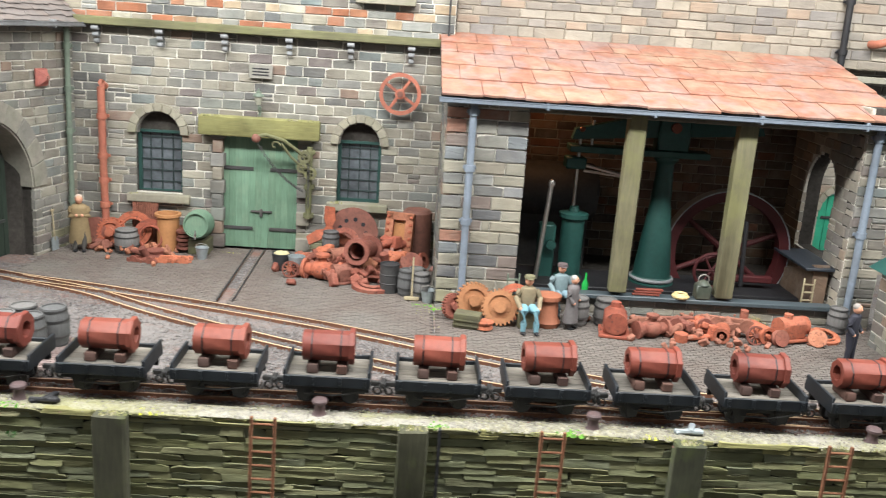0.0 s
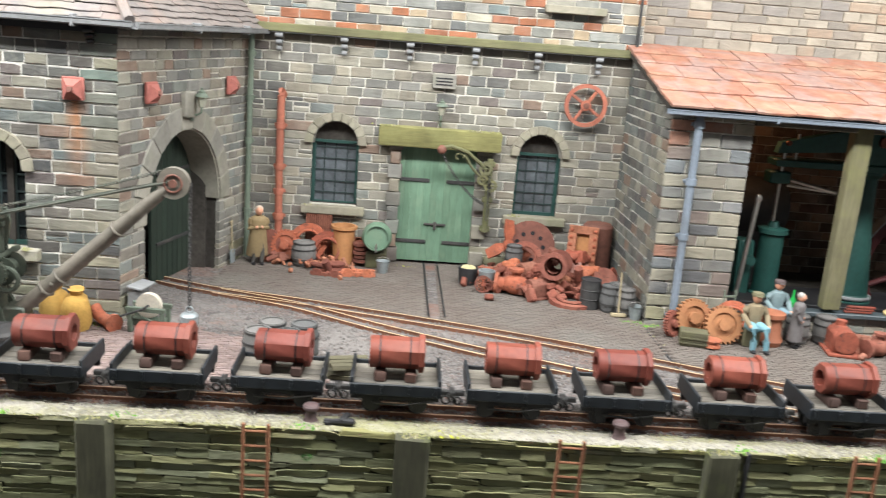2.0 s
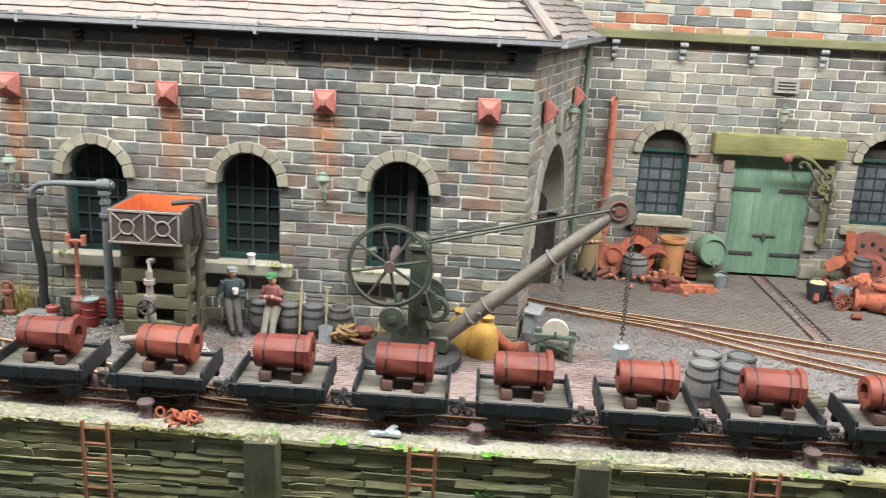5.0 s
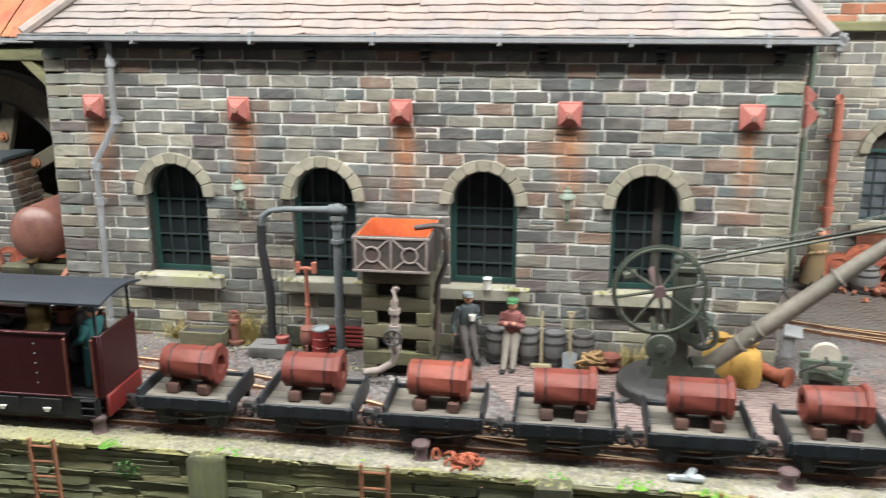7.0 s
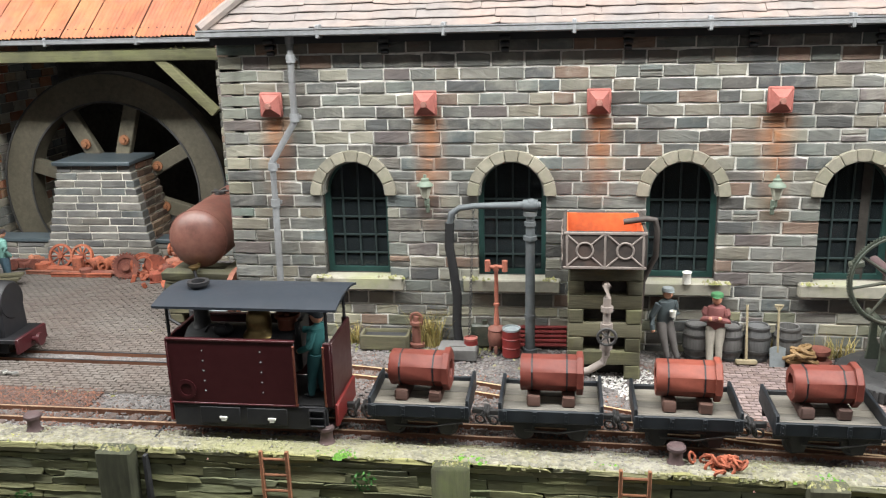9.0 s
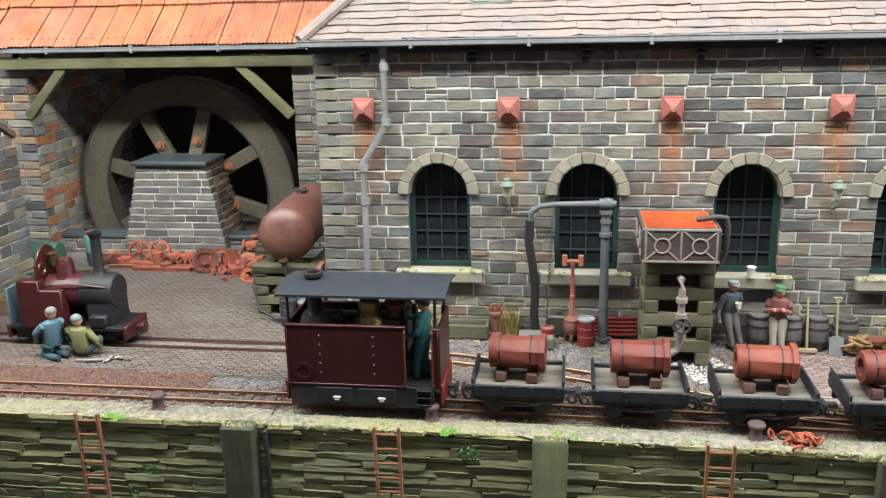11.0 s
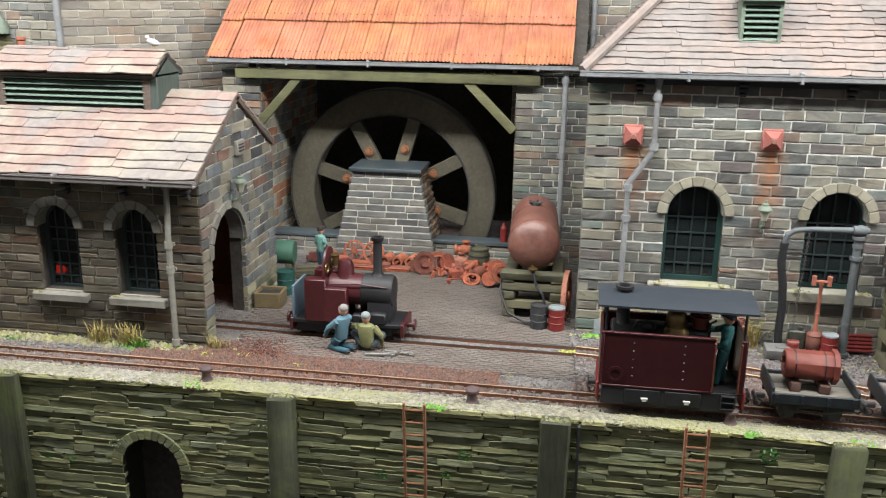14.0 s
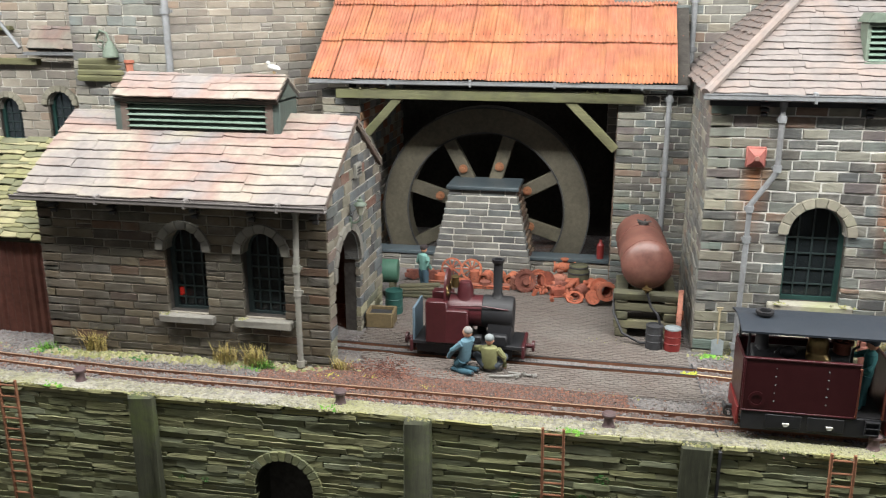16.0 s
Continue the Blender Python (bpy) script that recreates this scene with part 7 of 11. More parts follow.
# ---- flywheel, its pedestal and the tank ----
def flywheel():
    ob = thing("flywheel", -81.5, 66.0, 4.1, "huge grey-brown flywheel with timber spokes", "flywheel")
    bm = bmesh.new()
    torus(bm, (0, 0, 0), 7.45, 0, (0, 1, 0), 72, 4, flat=(2.1, 1.5))
    part("rim", bm, M["dark_wood"], ob, "broad grey-brown rim")
    bm = bmesh.new()
    for R in (6.45, 8.45):
        torus(bm, (0, -0.78, 0), R, 0, (0, 1, 0), 72, 4, flat=(0.12, 0.12))
    part("rim_band", bm, M["crane_dark"], ob)
    for k in range(8):
        a = radians(73 + 45 * k)
        mm = Matrix.Rotation(-a, 4, "Y")
        bm = bmesh.new()
        box(bm, 3.5, -0.3, 0, 6.6, 0.6, 1.08, 0.06, m=mm)
        sp = part("spoke", bm, M["dark_wood"], ob)
        bm = bmesh.new()
        c = mm @ Vector((3.9, -0.6, 0))
        cyl(bm, c, c + Vector((0, -0.16, 0)), 0.36, n=14)
        cyl(bm, c + Vector((0, -0.16, 0)), c + Vector((0, -0.36, 0)), 0.2, n=6)
        part("bolt", bm, M["ochre"], sp, "orange rusty bolt")
    bm = bmesh.new()
    cyl(bm, (0, -0.9, 0), (0, 1.2, 0), 1.7, n=24)
    cyl(bm, (0, -3.6, 0), (0, 2, 0), 0.6, n=16)
    part("hub", bm, M["crane_dark"], ob)


flywheel()


def pedestal():
    """The battered stone pedestal, course by course."""
    ob = thing("stone_pedestal", -81.25, 63.25, -0.2, "battered stone bearing pedestal with slate cap", "pedestal")
    r = random.Random(3)
    z, n = 0.0, 13
    core = bmesh.new()
    lo_, hi_ = [[core.verts.new((sx * w_, y_, z_)) for sx, y_ in ((-1, f_), (1, f_), (1, 2.5), (-1, 2.5))] for w_, f_, z_ in ((4.04, -1.575, 0.0), (2.54, -0.975, 6.75))]
    for k in range(4):
        core.faces.new([lo_[k], lo_[(k + 1) % 4], hi_[(k + 1) % 4], hi_[k]])
    core.faces.new(lo_)
    core.faces.new(hi_)
    part("mortar_bed", core, M["mortar"], ob)
    for k in range(n):
        h = 6.75 / n
        w = 4.1 - 1.5 * k / n
        yf = -1.6 + 0.6 * k / n
        s = -w
        while s < w - 0.05:
            l = min(r.uniform(1.1, 2.2), w - s)
            if w - s - l < 0.6:
                l = w - s
            bm = bmesh.new()
            block(bm, s + l / 2, yf - 0.02 + r.uniform(-0.02, 0.02), z + h / 2, l, 0.85, h, r)
            part("stone", bm, M["stone_grey"], ob, smooth=False)
            s += l
        # side faces get the darker stone: their shade is in the colour
        for sd in (-1, 1):
            y = yf + 0.85
            while y < 2.4:
                l = min(r.uniform(0.9, 1.6), 2.5 - y)
                bm = bmesh.new()
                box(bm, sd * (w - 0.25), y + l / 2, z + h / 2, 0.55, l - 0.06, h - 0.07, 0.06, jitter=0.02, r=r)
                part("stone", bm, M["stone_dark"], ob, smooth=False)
                y += l
        z += h
    bm = bmesh.new()
    box(bm, 0, 0.6, 6.9, 5.7, 4.0, 0.28, 0.05, jitter=0.02)
    part("cap", bm, M["slate_cap"], ob, "dark slate cap stone")


pedestal()


def oil_tank():
    st = thing("timber_stand", -68.9, 52.0, -0.1, "crib of mossy timbers carrying the tank", "stand")
    for k in range(5):
        for s in (-1, 1):
            bm = bmesh.new()
            if k % 2:
                box(bm, 0, s * 1.7, 0.3 + 0.58 * k, 3.9, 0.75, 0.55, 0.06, jitter=0.03)
            else:
                box(bm, s * 1.5, 0, 0.3 + 0.58 * k, 0.75, 4.2, 0.55, 0.06, jitter=0.03)
            part("timber", bm, M["oldwood"], st)
    bm = bmesh.new()
    box(bm, 0, -1.75, 2.75, 4.1, 0.8, 0.5, 0.05, jitter=0.03)
    part("timber", bm, M["oldwood"], st)
    tk = thing("oil_tank", -69.0, 51.6, 4.6, "rusty brown horizontal iron tank with brass tap", "tank", rz=3)
    tk.matrix_basis = tk.matrix_basis @ Matrix.Diagonal((0.93, 1, 0.93, 1))
    bm = bmesh.new()
    m = Matrix.Translation((0, -1.2, 0)) @ Matrix.Rotation(-math.pi / 2, 4, "X")
    lathe(bm, [(0, -0.45), (0.9, -0.3), (1.5, 0.0), (1.72, 0.25), (1.74, 0.3), (1.74, 7.4), (1.5, 7.7), (0, 8.0)], 32, m)
    part("shell", bm, M["tank_rust"], tk)
    bm = bmesh.new()
    torus(bm, (0, -0.92, 0), 1.745, 0.03, (0, 1, 0), 32, 6)
    part("seam", bm, M["tank_rust"], tk)
    bm = bmesh.new()
    torus(bm, (0, 3.0, 0), 1.745, 0.03, (0, 1, 0), 32, 6)
    part("seam", bm, M["tank_rust"], tk)
    bm = bmesh.new()
    cyl(bm, (0, 3.2, 1.7), (0, 3.2, 1.9), 0.35)
    for k in range(5):
        a = k * 1.257
        cyl(bm, (0, 3.2, 1.9), (0.55 * math.cos(a), 3.2 + 0.55 * math.sin(a), 1.95), 0.07, n=6)
    part("filler_cap", bm, M["crane_dark"], tk)
    bm = bmesh.new()
    cyl(bm, (0, -1.2, -1.5), (0, -2.0, -1.6), 0.14)
    lathe(bm, [(0.3, 0), (0.35, 0.1), (0.1, 0.2)], 10, Matrix.Translation((0, -1.9, -1.5)))
    part("tap", bm, M["brass"], tk, "brass tap")
    bm = bmesh.new()
    tube(bm, [(-68.9, 49.6, 3.1), (-68.6, 49.4, 2.2), (-68.2, 48.9, 1.9), (-67.9, 48.8, 0.9), (-67.9, 48.6, 0.1)], 0.09, 6)
    solid("hose", bm, M["black"], 0, 0, 0, "black rubber hose hanging from the tank", "hose")
    bm = bmesh.new()
    tube(bm, [(-70.9, 50.8, 2.7), (-70.9, 49.8, 1.6), (-70.3, 49.0, 0.5), (-69.2, 48.7, 0.05), (-68.7, 48.6, 0.1)], 0.09, 6)
    solid("hose", bm, M["black"], 0, 0, 0, "black rubber hose looped to the ground", "hose")
    wheel_parts(thing("old_cartwheel", -66.75, 50.4, 1.45, "rusty iron wheel leaning by the stand", "wheel", rz=84), 1.6, 0.4, 4, "rust", turn=20)


oil_tank()


# ---- quay furniture ----
PILES = (-112.3, -96.2, -80.7, -66.75, -53.2, -39.6, -26.1, -12.75, 0.75, 13.4, 26.8)
for i, x in enumerate(PILES):
    bm = bmesh.new()
    box(bm, 0, 0, -4.98, 1.42, 0.75, 10.0, 0.1, jitter=0.05)
    solid("fender_post", bm, M["pile"], x, 36.02, gz(x) + 0.05, "squared mossy timber pile against the quay wall", "fender post", ry=(i * 31 % 5 - 2) * 0.4, group="quay piles")


def ladder(x):
    ob = thing("quay_ladder", x, 35.8, gz(x) + 0.25, "thin rusty iron ladder fixed to the quay wall", "ladder", group="quay ladders", ry=rng.uniform(-1, 1))
    for s in (-1, 1):
        bm = bmesh.new()
        box(bm, s * 0.52, 0, -5.0, 0.14, 0.16, 10.2, 0.02)
        part("stile", bm, M["ladder"], ob)
    rung = None
    for k in range(14):
        if rung is None:
            bm = bmesh.new()
            cyl(bm, (-0.52, 0, 0), (0.52, 0, 0), 0.06, n=8)
            rung = part("rung", bm, M["ladder"], ob, z=-0.25)
        else:
            again(rung, ob, 0, 0, -0.25 - 0.68 * k)


for x in (-87.3 - 17, -73.7, -60.1, -46.4, -33.0, -19.35, -5.95, 7.05, 20.3):
    ladder(x)


def bollard(x, y):
    bm = bmesh.new()
    lathe(bm, [(0.34, -0.2), (0.34, 0.0), (0.27, 0.08), (0.24, 0.42), (0.28, 0.52), (0.36, 0.57), (0.36, 0.68), (0.28, 0.76), (0, 0.79)], 16)
    solid("bollard", bm, M["bollard"], x, y + 0.25, gz(x) + 0.03, "small rusty iron mooring bollard on the quay", "bollard", group="quay bollards")


for x, y in ((-114.8, 36.9), (-100.6, 36.9), (-85.2, 36.95), (-71.0, 37.0), (-58.4, 37.1), (-44.8, 36.9), (-30.9, 36.9), (-17.2, 36.85), (-3.6, 36.85), (9.1, 36.8), (22.4, 36.8)):
    bollard(x, y)


def lump_heap(name, x, y, z, n, spread, size, mat, label, cat, seed, flat=0.4):
    """A small heap of broken bits in one mesh."""
    r = random.Random(seed)
    bm = bmesh.new()
    for _ in range(n):
        px, py = r.gauss(0, spread * 0.45), r.gauss(0, spread * 0.3)
        pz = max(0, flat * (1 - math.hypot(px, py) / spread))
        m = Matrix.Translation((px, py, pz * r.random() + size * 0.25)) @ Euler((r.random() * 6, r.random() * 6, r.random() * 6)).to_matrix().to_4x4()
        box(bm, 0, 0, 0, size * r.uniform(0.5, 1.4), size * r.uniform(0.4, 0.9), size * r.uniform(0.3, 0.7), size * 0.1, m=m)
    return tagged(solid(name, bm, M[mat], x, y, z, label, cat, smooth=False), kind="stuff")


bm = bmesh.new()
r_ = random.Random(4)
for k in range(26):
    torus(bm, (r_.gauss(0, 0.5), r_.gauss(0, 0.22), 0.12 + r_.random() * 0.25), 0.2, 0.06, (r_.uniform(-1, 1), r_.uniform(-1, 1), r_.uniform(0.2, 1)), 10, 5)
solid("chain", bm, M["rust"], -43.2, 36.9, gz(-43), "heap of rusty chain beside a bollard", "chain", kind="stuff")
for x, y, mt in ((-34.7, 37.1, "zinc"), (-16.0, 36.9, "black"), (13.5, 37.0, "zinc")):
    bm = bmesh.new()
    box(bm, 0, 0, 0.15, 1.2, 0.3, 0.22, 0.06, m=Matrix.Rotation(0.3, 4, "Z"))
    box(bm, 0.2, 0.2, 0.3, 0.3, 0.8, 0.2, 0.06, m=Matrix.Rotation(-0.4, 4, "Z"))
    cyl(bm, (-0.6, -0.1, 0.2), (0.7, -0.25, 0.25), 0.12, n=8)
    blob(bm, (0.5, -0.1, 0.2), (0.28, 0.2, 0.18), 8, 5)
    solid("metal_scrap", bm, M[mt], x, y, gz(x) - 0.02, "small heap of grey metal bits on the quay", "scrap metal")


# ---- hand crane ----
def hand_crane():
    ob = thing("hand_crane", -34.3, 45.3, gz(-34), "grey-green iron hand crane with geared winch", "crane")
    bm = bmesh.new()
    lathe(bm, [(2.35, 0), (2.45, 0.08), (2.45, 0.55), (2.3, 0.7), (1.6, 0.75), (1.5, 0.95), (0, 0.95)], 40)
    gear(bm, 2.52, 2.3, 0.46, 64, Matrix.Translation((0, 0, 0.3)), tooth=0.09)
    part("turntable", bm, M["crane_dark"], ob, "dark ribbed iron turntable")
    for k in range(4):
        bm = bmesh.new()
        a = 0.6 + k * 1.57
        box(bm, 2.7, 0, 0.1, 0.7, 0.3, 0.16, 0.03, m=Matrix.Rotation(a, 4, "Z"))
        part("holding_clamp", bm, M["crane_dark"], ob)
    for s in (-1, 1):
        bm = bmesh.new()
        prism(bm, [(-1.1, 0.9), (0.95, 0.9), (0.8, 1.5), (0.5, 1.9), (0.45, 4.6), (0.75, 5.8), (0.55, 6.5), (0.0, 6.5), (-0.25, 5.7), (-0.05, 4.6), (0.0, 2.3), (-0.15, 1.75), (-0.5, 1.55), (-0.72, 1.9), (-0.7, 3.1), (-1.0, 3.1), (-1.0, 1.5)],
              s * 0.75 - 0.1, s * 0.75 + 0.1, "y")
        bmesh.ops.bevel(bm, geom=bm.edges[:], offset=0.03, segments=1, affect="EDGES")
        part("cheek_frame", bm, M["crane"], ob)
    bm = bmesh.new()
    lathe(bm, [(0, 0.9), (0.72, 0.92), (0.7, 1.15), (0.5, 1.3), (0.44, 5.6), (0.52, 5.7), (0.5, 5.95), (0, 6.0)], 20, Matrix.Translation((0.2, 0, 0)))
    part("column", bm, M["crane"], ob)
    bm = bmesh.new()
    R = 2.05
    m = Matrix.Translation((-1.05, -2.0, 5.55)) @ Matrix.Rotation(math.pi / 2, 4, "X")
    gear(bm, R, R - 0.2, 0.16, 96, m, tooth=0.05)
    torus(bm, m @ Vector((0, 0, 0.06)), R - 0.16, 0.07, (0, 1, 0), 48, 6)
    gw = part("gear_wheel", bm, M["crane"], ob, "large spoked gear wheel")
    for k in range(8):
        bm = bmesh.new()
        a = 0.2 + k * math.pi / 4
        cyl(bm, m @ Vector((0, 0, 0)), m @ Vector(((R - 0.15) * math.cos(a), (R - 0.15) * math.sin(a), 0)), 0.085, 0.06, 8)
        part("spoke", bm, M["crane"], gw)
    bm = bmesh.new()
    cyl(bm, (-1.05, -2.25, 5.55), (-1.05, 1.0, 5.55), 0.22, n=12)
    cyl(bm, (-1.05, -2.3, 5.55), (-1.05, -1.9, 5.55), 0.27, n=14)
    part("axle", bm, M["bollard"], gw)
    bm = bmesh.new()
    lathe(bm, [(0, -0.15), (0.6, -0.15), (0.66, -0.08), (0.66, 0.08), (0.6, 0.15), (0.2, 0.17), (0.2, 0.25), (0, 0.25)], 24, Matrix.Translation((-0.85, -2.0, 2.95)) @ Matrix.Rotation(math.pi / 2, 4, "X"))
    cyl(bm, (-0.85, -2.3, 2.95), (-0.85, 1.6, 2.95), 0.16)
    cyl(bm, (0.65, -1.6, 4.2), (0.65, 1.6, 4.2), 0.16)
    gear(bm, 0.7, 0.2, 0.3, 20, Matrix.Translation((0.65, -1.3, 3.6)) @ Matrix.Rotation(math.pi / 2, 4, "X"))
    part("pinion", bm, M["crane"], ob)
    bm = bmesh.new()
    lathe(bm, [(0.75, -0.62), (0.75, -0.55), (0.42, -0.5), (0.42, 0.5), (0.75, 0.55), (0.75, 0.62)], 18, Matrix.Translation((0.75, 0, 3.5)) @ Matrix.Rotation(math.pi / 2, 4, "X"))
    torus(bm, (1.1, -0.95, 3.2), 0.6, 0.13, (0, 1, 0), 18, 8)
    part("winch_drum", bm, M["crane"], ob)
    bm = bmesh.new()
    tube(bm, [(0.65, -1.6, 4.2), (0.65, -1.75, 4.2), (1.0, -1.8, 3.2), (1.0, -2.1, 3.2)], 0.09, 6)
    part("crank_handle", bm, M["crane_dark"], ob)
    jib0, jib1 = Vector((1.3, -0.2, 1.3)), Vector((9.05, -1.2, 8.4))
    bm = bmesh.new()
    d = (jib1 - jib0)
    tube(bm, [jib0 + d * t for t in (0, 0.06, 0.3, 0.6, 0.93, 1.0)], [0.36, 0.38, 0.41, 0.39, 0.32, 0.27], 16)
    part("jib", bm, M["jib"], ob, "round tapering brown-grey jib")
    bm = bmesh.new()
    for t in (0.2, 0.3, 0.68):
        c = jib0 + d * t
        torus(bm, c, 0.42, 0.075, d, 16, 6)
    for t in (0.18, 0.24):
        c = jib0 + d * t
        blob(bm, c + Vector((0.1, -0.42, 0.05)), (0.12, 0.1, 0.12), 8, 5)
    part("jib_band", bm, M["jib"], ob)
    bm = bmesh.new()
    box(bm, 1.3, -0.2, 1.25, 1.1, 1.2, 0.9, 0.1)
    part("jib_foot", bm, M["crane"], ob)
    bm = bmesh.new()
    tip = jib1 + Vector((0.35, 0, 0.3))
    m = Matrix.Translation(tip) @ Matrix.Rotation(math.pi / 2, 4, "X")
    lathe(bm, [(0, -0.22), (0.3, -0.24), (0.3, -0.18), (0.55, -0.16), (0.62, -0.2), (0.78, -0.2), (0.78, -0.12), (0.66, 0), (0.78, 0.12), (0.78, 0.2), (0.6, 0.2), (0, 0.2)], 28, m)
    part("sheave", bm, M["jib"], ob, "grooved sheave at the jib head")
    bm = bmesh.new()
    cyl(bm, tip + Vector((0, -0.34, 0)), tip + Vector((0, -0.2, 0)), 0.2, n=14)
    torus(bm, tip + Vector((0, -0.24, 0)), 0.42, 0.05, (0, 1, 0), 18, 6)
    part("sheave_pin", bm, M["rust_brown"], ob, "rusty sheave pin")
    top = Vector((0.35, -0.2, 6.4))
    bm = bmesh.new()
    for o, sgn in ((-0.35, 0.0), (0.35, 0.0)):
        tube(bm, [top + Vector((0.3, o, 0)), tip + Vector((-0.2, o * 0.6, 0.05))], 0.07, 6)
    part("tie_rod", bm, M["crane"], ob)
    bm = bmesh.new()
    chain(bm, top + Vector((0.3, 0, 0.35)), tip + Vector((-0.1, 0, 0.7)), 80, 0.1, 0.075, 0.024)
    part("hoist_chain", bm, M["crane"], ob)
    bm = bmesh.new()
    blob(bm, (0.2, -0.2, 6.5), (0.55, 0.4, 0.35), 10, 6)
    box(bm, 0.2, -0.2, 6.2, 1.0, 1.5, 0.3, 0.06)
    box(bm, -0.4, -0.2, 6.1, 0.6, 0.5, 0.3, 0.06, m=Matrix.Rotation(-0.3, 4, "Y"))
    part("jib_head_block", bm, M["crane"], ob)
    bm = bmesh.new()
    p = tip + Vector((0.78, 0, 0))
    chain(bm, p, (p.x, p.y, 2.4), 44, 0, 0.1, 0.03)
    part("load_chain", bm, M["crane_dark"], ob)
    bm = bmesh.new()
    lathe(bm, [(0.0, 1.2), (0.42, 1.25), (0.45, 1.35), (0.45, 2.0), (0.35, 2.12), (0, 2.15)], 16, Matrix.Translation((p.x, p.y, 0)))
    torus(bm, (p.x, p.y, 2.3), 0.16, 0.05, (0, 1, 0), 12, 6)
    part("ball_weight", bm, M["zinc"], ob, "pale grey hook weight")
    bm = bmesh.new()
    tube(bm, [(p.x, p.y, 1.2), (p.x, p.y, 0.75), (p.x + 0.18, p.y, 0.6), (p.x + 0.2, p.y, 0.45), (p.x + 0.05, p.y, 0.33), (p.x - 0.15, p.y, 0.4)], 0.08, 8)
    part("hook", bm, M["crane_dark"], ob)


hand_crane()


# ---- water supply before the hall ----
def water_tank():
    st = thing("timber_crib", -47.2, 46.2, gz(-47) - 0.05, "mossy timber crib tower under the water tank", "stand")
    for k in range(8):
        for s in (-1, 1):
            bm = bmesh.new()
            if k % 2:
                box(bm, 0, s * 1.15, 0.34 + 0.68 * k, 3.3, 0.7, 0.7, 0.06, jitter=0.03)
            else:
                box(bm, s * 1.3, 0, 0.34 + 0.68 * k, 0.7, 3.0, 0.7, 0.06, jitter=0.03)
            part("timber", bm, M["oldwood"], st)
    for s in (-1, 1):
        bm = bmesh.new()
        box(bm, s * 1.3, -1.3, 2.65, 0.68, 0.3, 5.3, 0.04, jitter=0.02)
        part("upright", bm, M["oldwood"], st)
    # added near-black filler, so gaps between the timbers look shaded
    bm = bmesh.new()
    box(bm, 0, 0, 2.6, 2.0, 1.6, 5.2)
    part("core", bm, M["soot"], st)
    tk = thing("water_tank", -47.3, 46.0, gz(-47) + 5.45, "iron water tank with hexagon panels, orange inside", "tank")
    w, d, h = 3.5, 3.7, 1.72
    for sx, sy, lx, ly in ((0, -d / 2, w, 0.16), (0, d / 2, w, 0.16), (-w / 2, 0, 0.16, d), (w / 2, 0, 0.16, d)):
        bm = bmesh.new()
        box(bm, sx, sy, h / 2, lx, ly, h, 0.03)
        part("panel", bm, M["tank_iron"], tk)
    bm = bmesh.new()
    for s in (-1, 1):
        c = s * w / 4
        torus(bm, (c, -d / 2 - 0.09, h / 2), 0.36, 0.05, (0, 1, 0), 18, 6)
        for k in range(4):
            a = math.pi / 4 + k * math.pi / 2
            p = Vector((math.cos(a), 0, math.sin(a)))
            tube(bm, [Vector((c, -d / 2 - 0.08, h / 2)) + p * 0.37, Vector((c, -d / 2 - 0.08, h / 2)) + Vector((p.x * 1.25, 0, p.z * 1.15))], 0.045, 6)
    for x in (-w / 2 + 0.1, 0, w / 2 - 0.1):
        box(bm, x, -d / 2 - 0.06, h / 2, 0.1, 0.1, h, 0.02)
    for z in (0.08, h - 0.08):
        box(bm, 0, -d / 2 - 0.06, z, w + 0.1, 0.12, 0.12, 0.02)
    for s in (-1, 1):
        for k in range(4):
            a = math.pi / 4 + k * math.pi / 2
            tube(bm, [(-w / 2 - 0.08, s * d / 4, h / 2), (-w / 2 - 0.08, s * d / 4 + 0.7 * math.cos(a), h / 2 + 0.85 * math.sin(a))], 0.055, 6)
        torus(bm, (-w / 2 - 0.1, s * d / 4, h / 2), 0.36, 0.07, (1, 0, 0), 16, 6)
    part("ribs", bm, M["rib"], tk, "raised hexagon ribs")
    bm = bmesh.new()
    box(bm, 0, 0, 0.25, w - 0.2, d - 0.2, 0.2)
    for sx, sy, lx, ly in ((0, -d / 2 + 0.11, w - 0.2, 0.04), (0, d / 2 - 0.11, w - 0.2, 0.04), (-w / 2 + 0.11, 0, 0.04, d - 0.2), (w / 2 - 0.11, 0, 0.04, d - 0.2)):
        box(bm, sx, sy, h / 2 + 0.1, lx, ly, h - 0.25)
    part("lining", bm, M["orange_in"], tk, "bright orange rusted lining")
    bm = bmesh.new()
    tube(bm, [(w / 2 - 0.9, -0.5, h + 0.1), (w / 2 + 0.1, -0.5, h + 0.25), (w / 2 + 0.5, -0.5, h + 0.2), (w / 2 + 0.6, -0.5, h - 0.3), (w / 2 + 0.6, -0.3, 0.2), (w / 2 + 0.1, 0.2, -1.2), (w / 2 - 0.05, 0.2, -4.8)], 0.14, 10)
    part("feed_pipe", bm, M["tank_iron"], tk)
    bm = bmesh.new()
    tube(bm, [(0.1, -1.3, -0.9), (0.15, -1.85, -0.85), (0.15, -2.0, -1.3), (0.15, -2.0, -4.0), (0.0, -2.0, -4.4), (-0.6, -2.1, -4.75), (-1.3, -2.2, -4.85)], 0.18, 10)
    for z in (-1.8, -2.6, -3.6):
        cyl(bm, (0.15, -2.0, z - 0.12), (0.15, -2.0, z + 0.12), 0.28, n=12)
    part("drain_pipe", bm, M["rib"], tk, "dusty pinkish drain pipe")
    bm = bmesh.new()
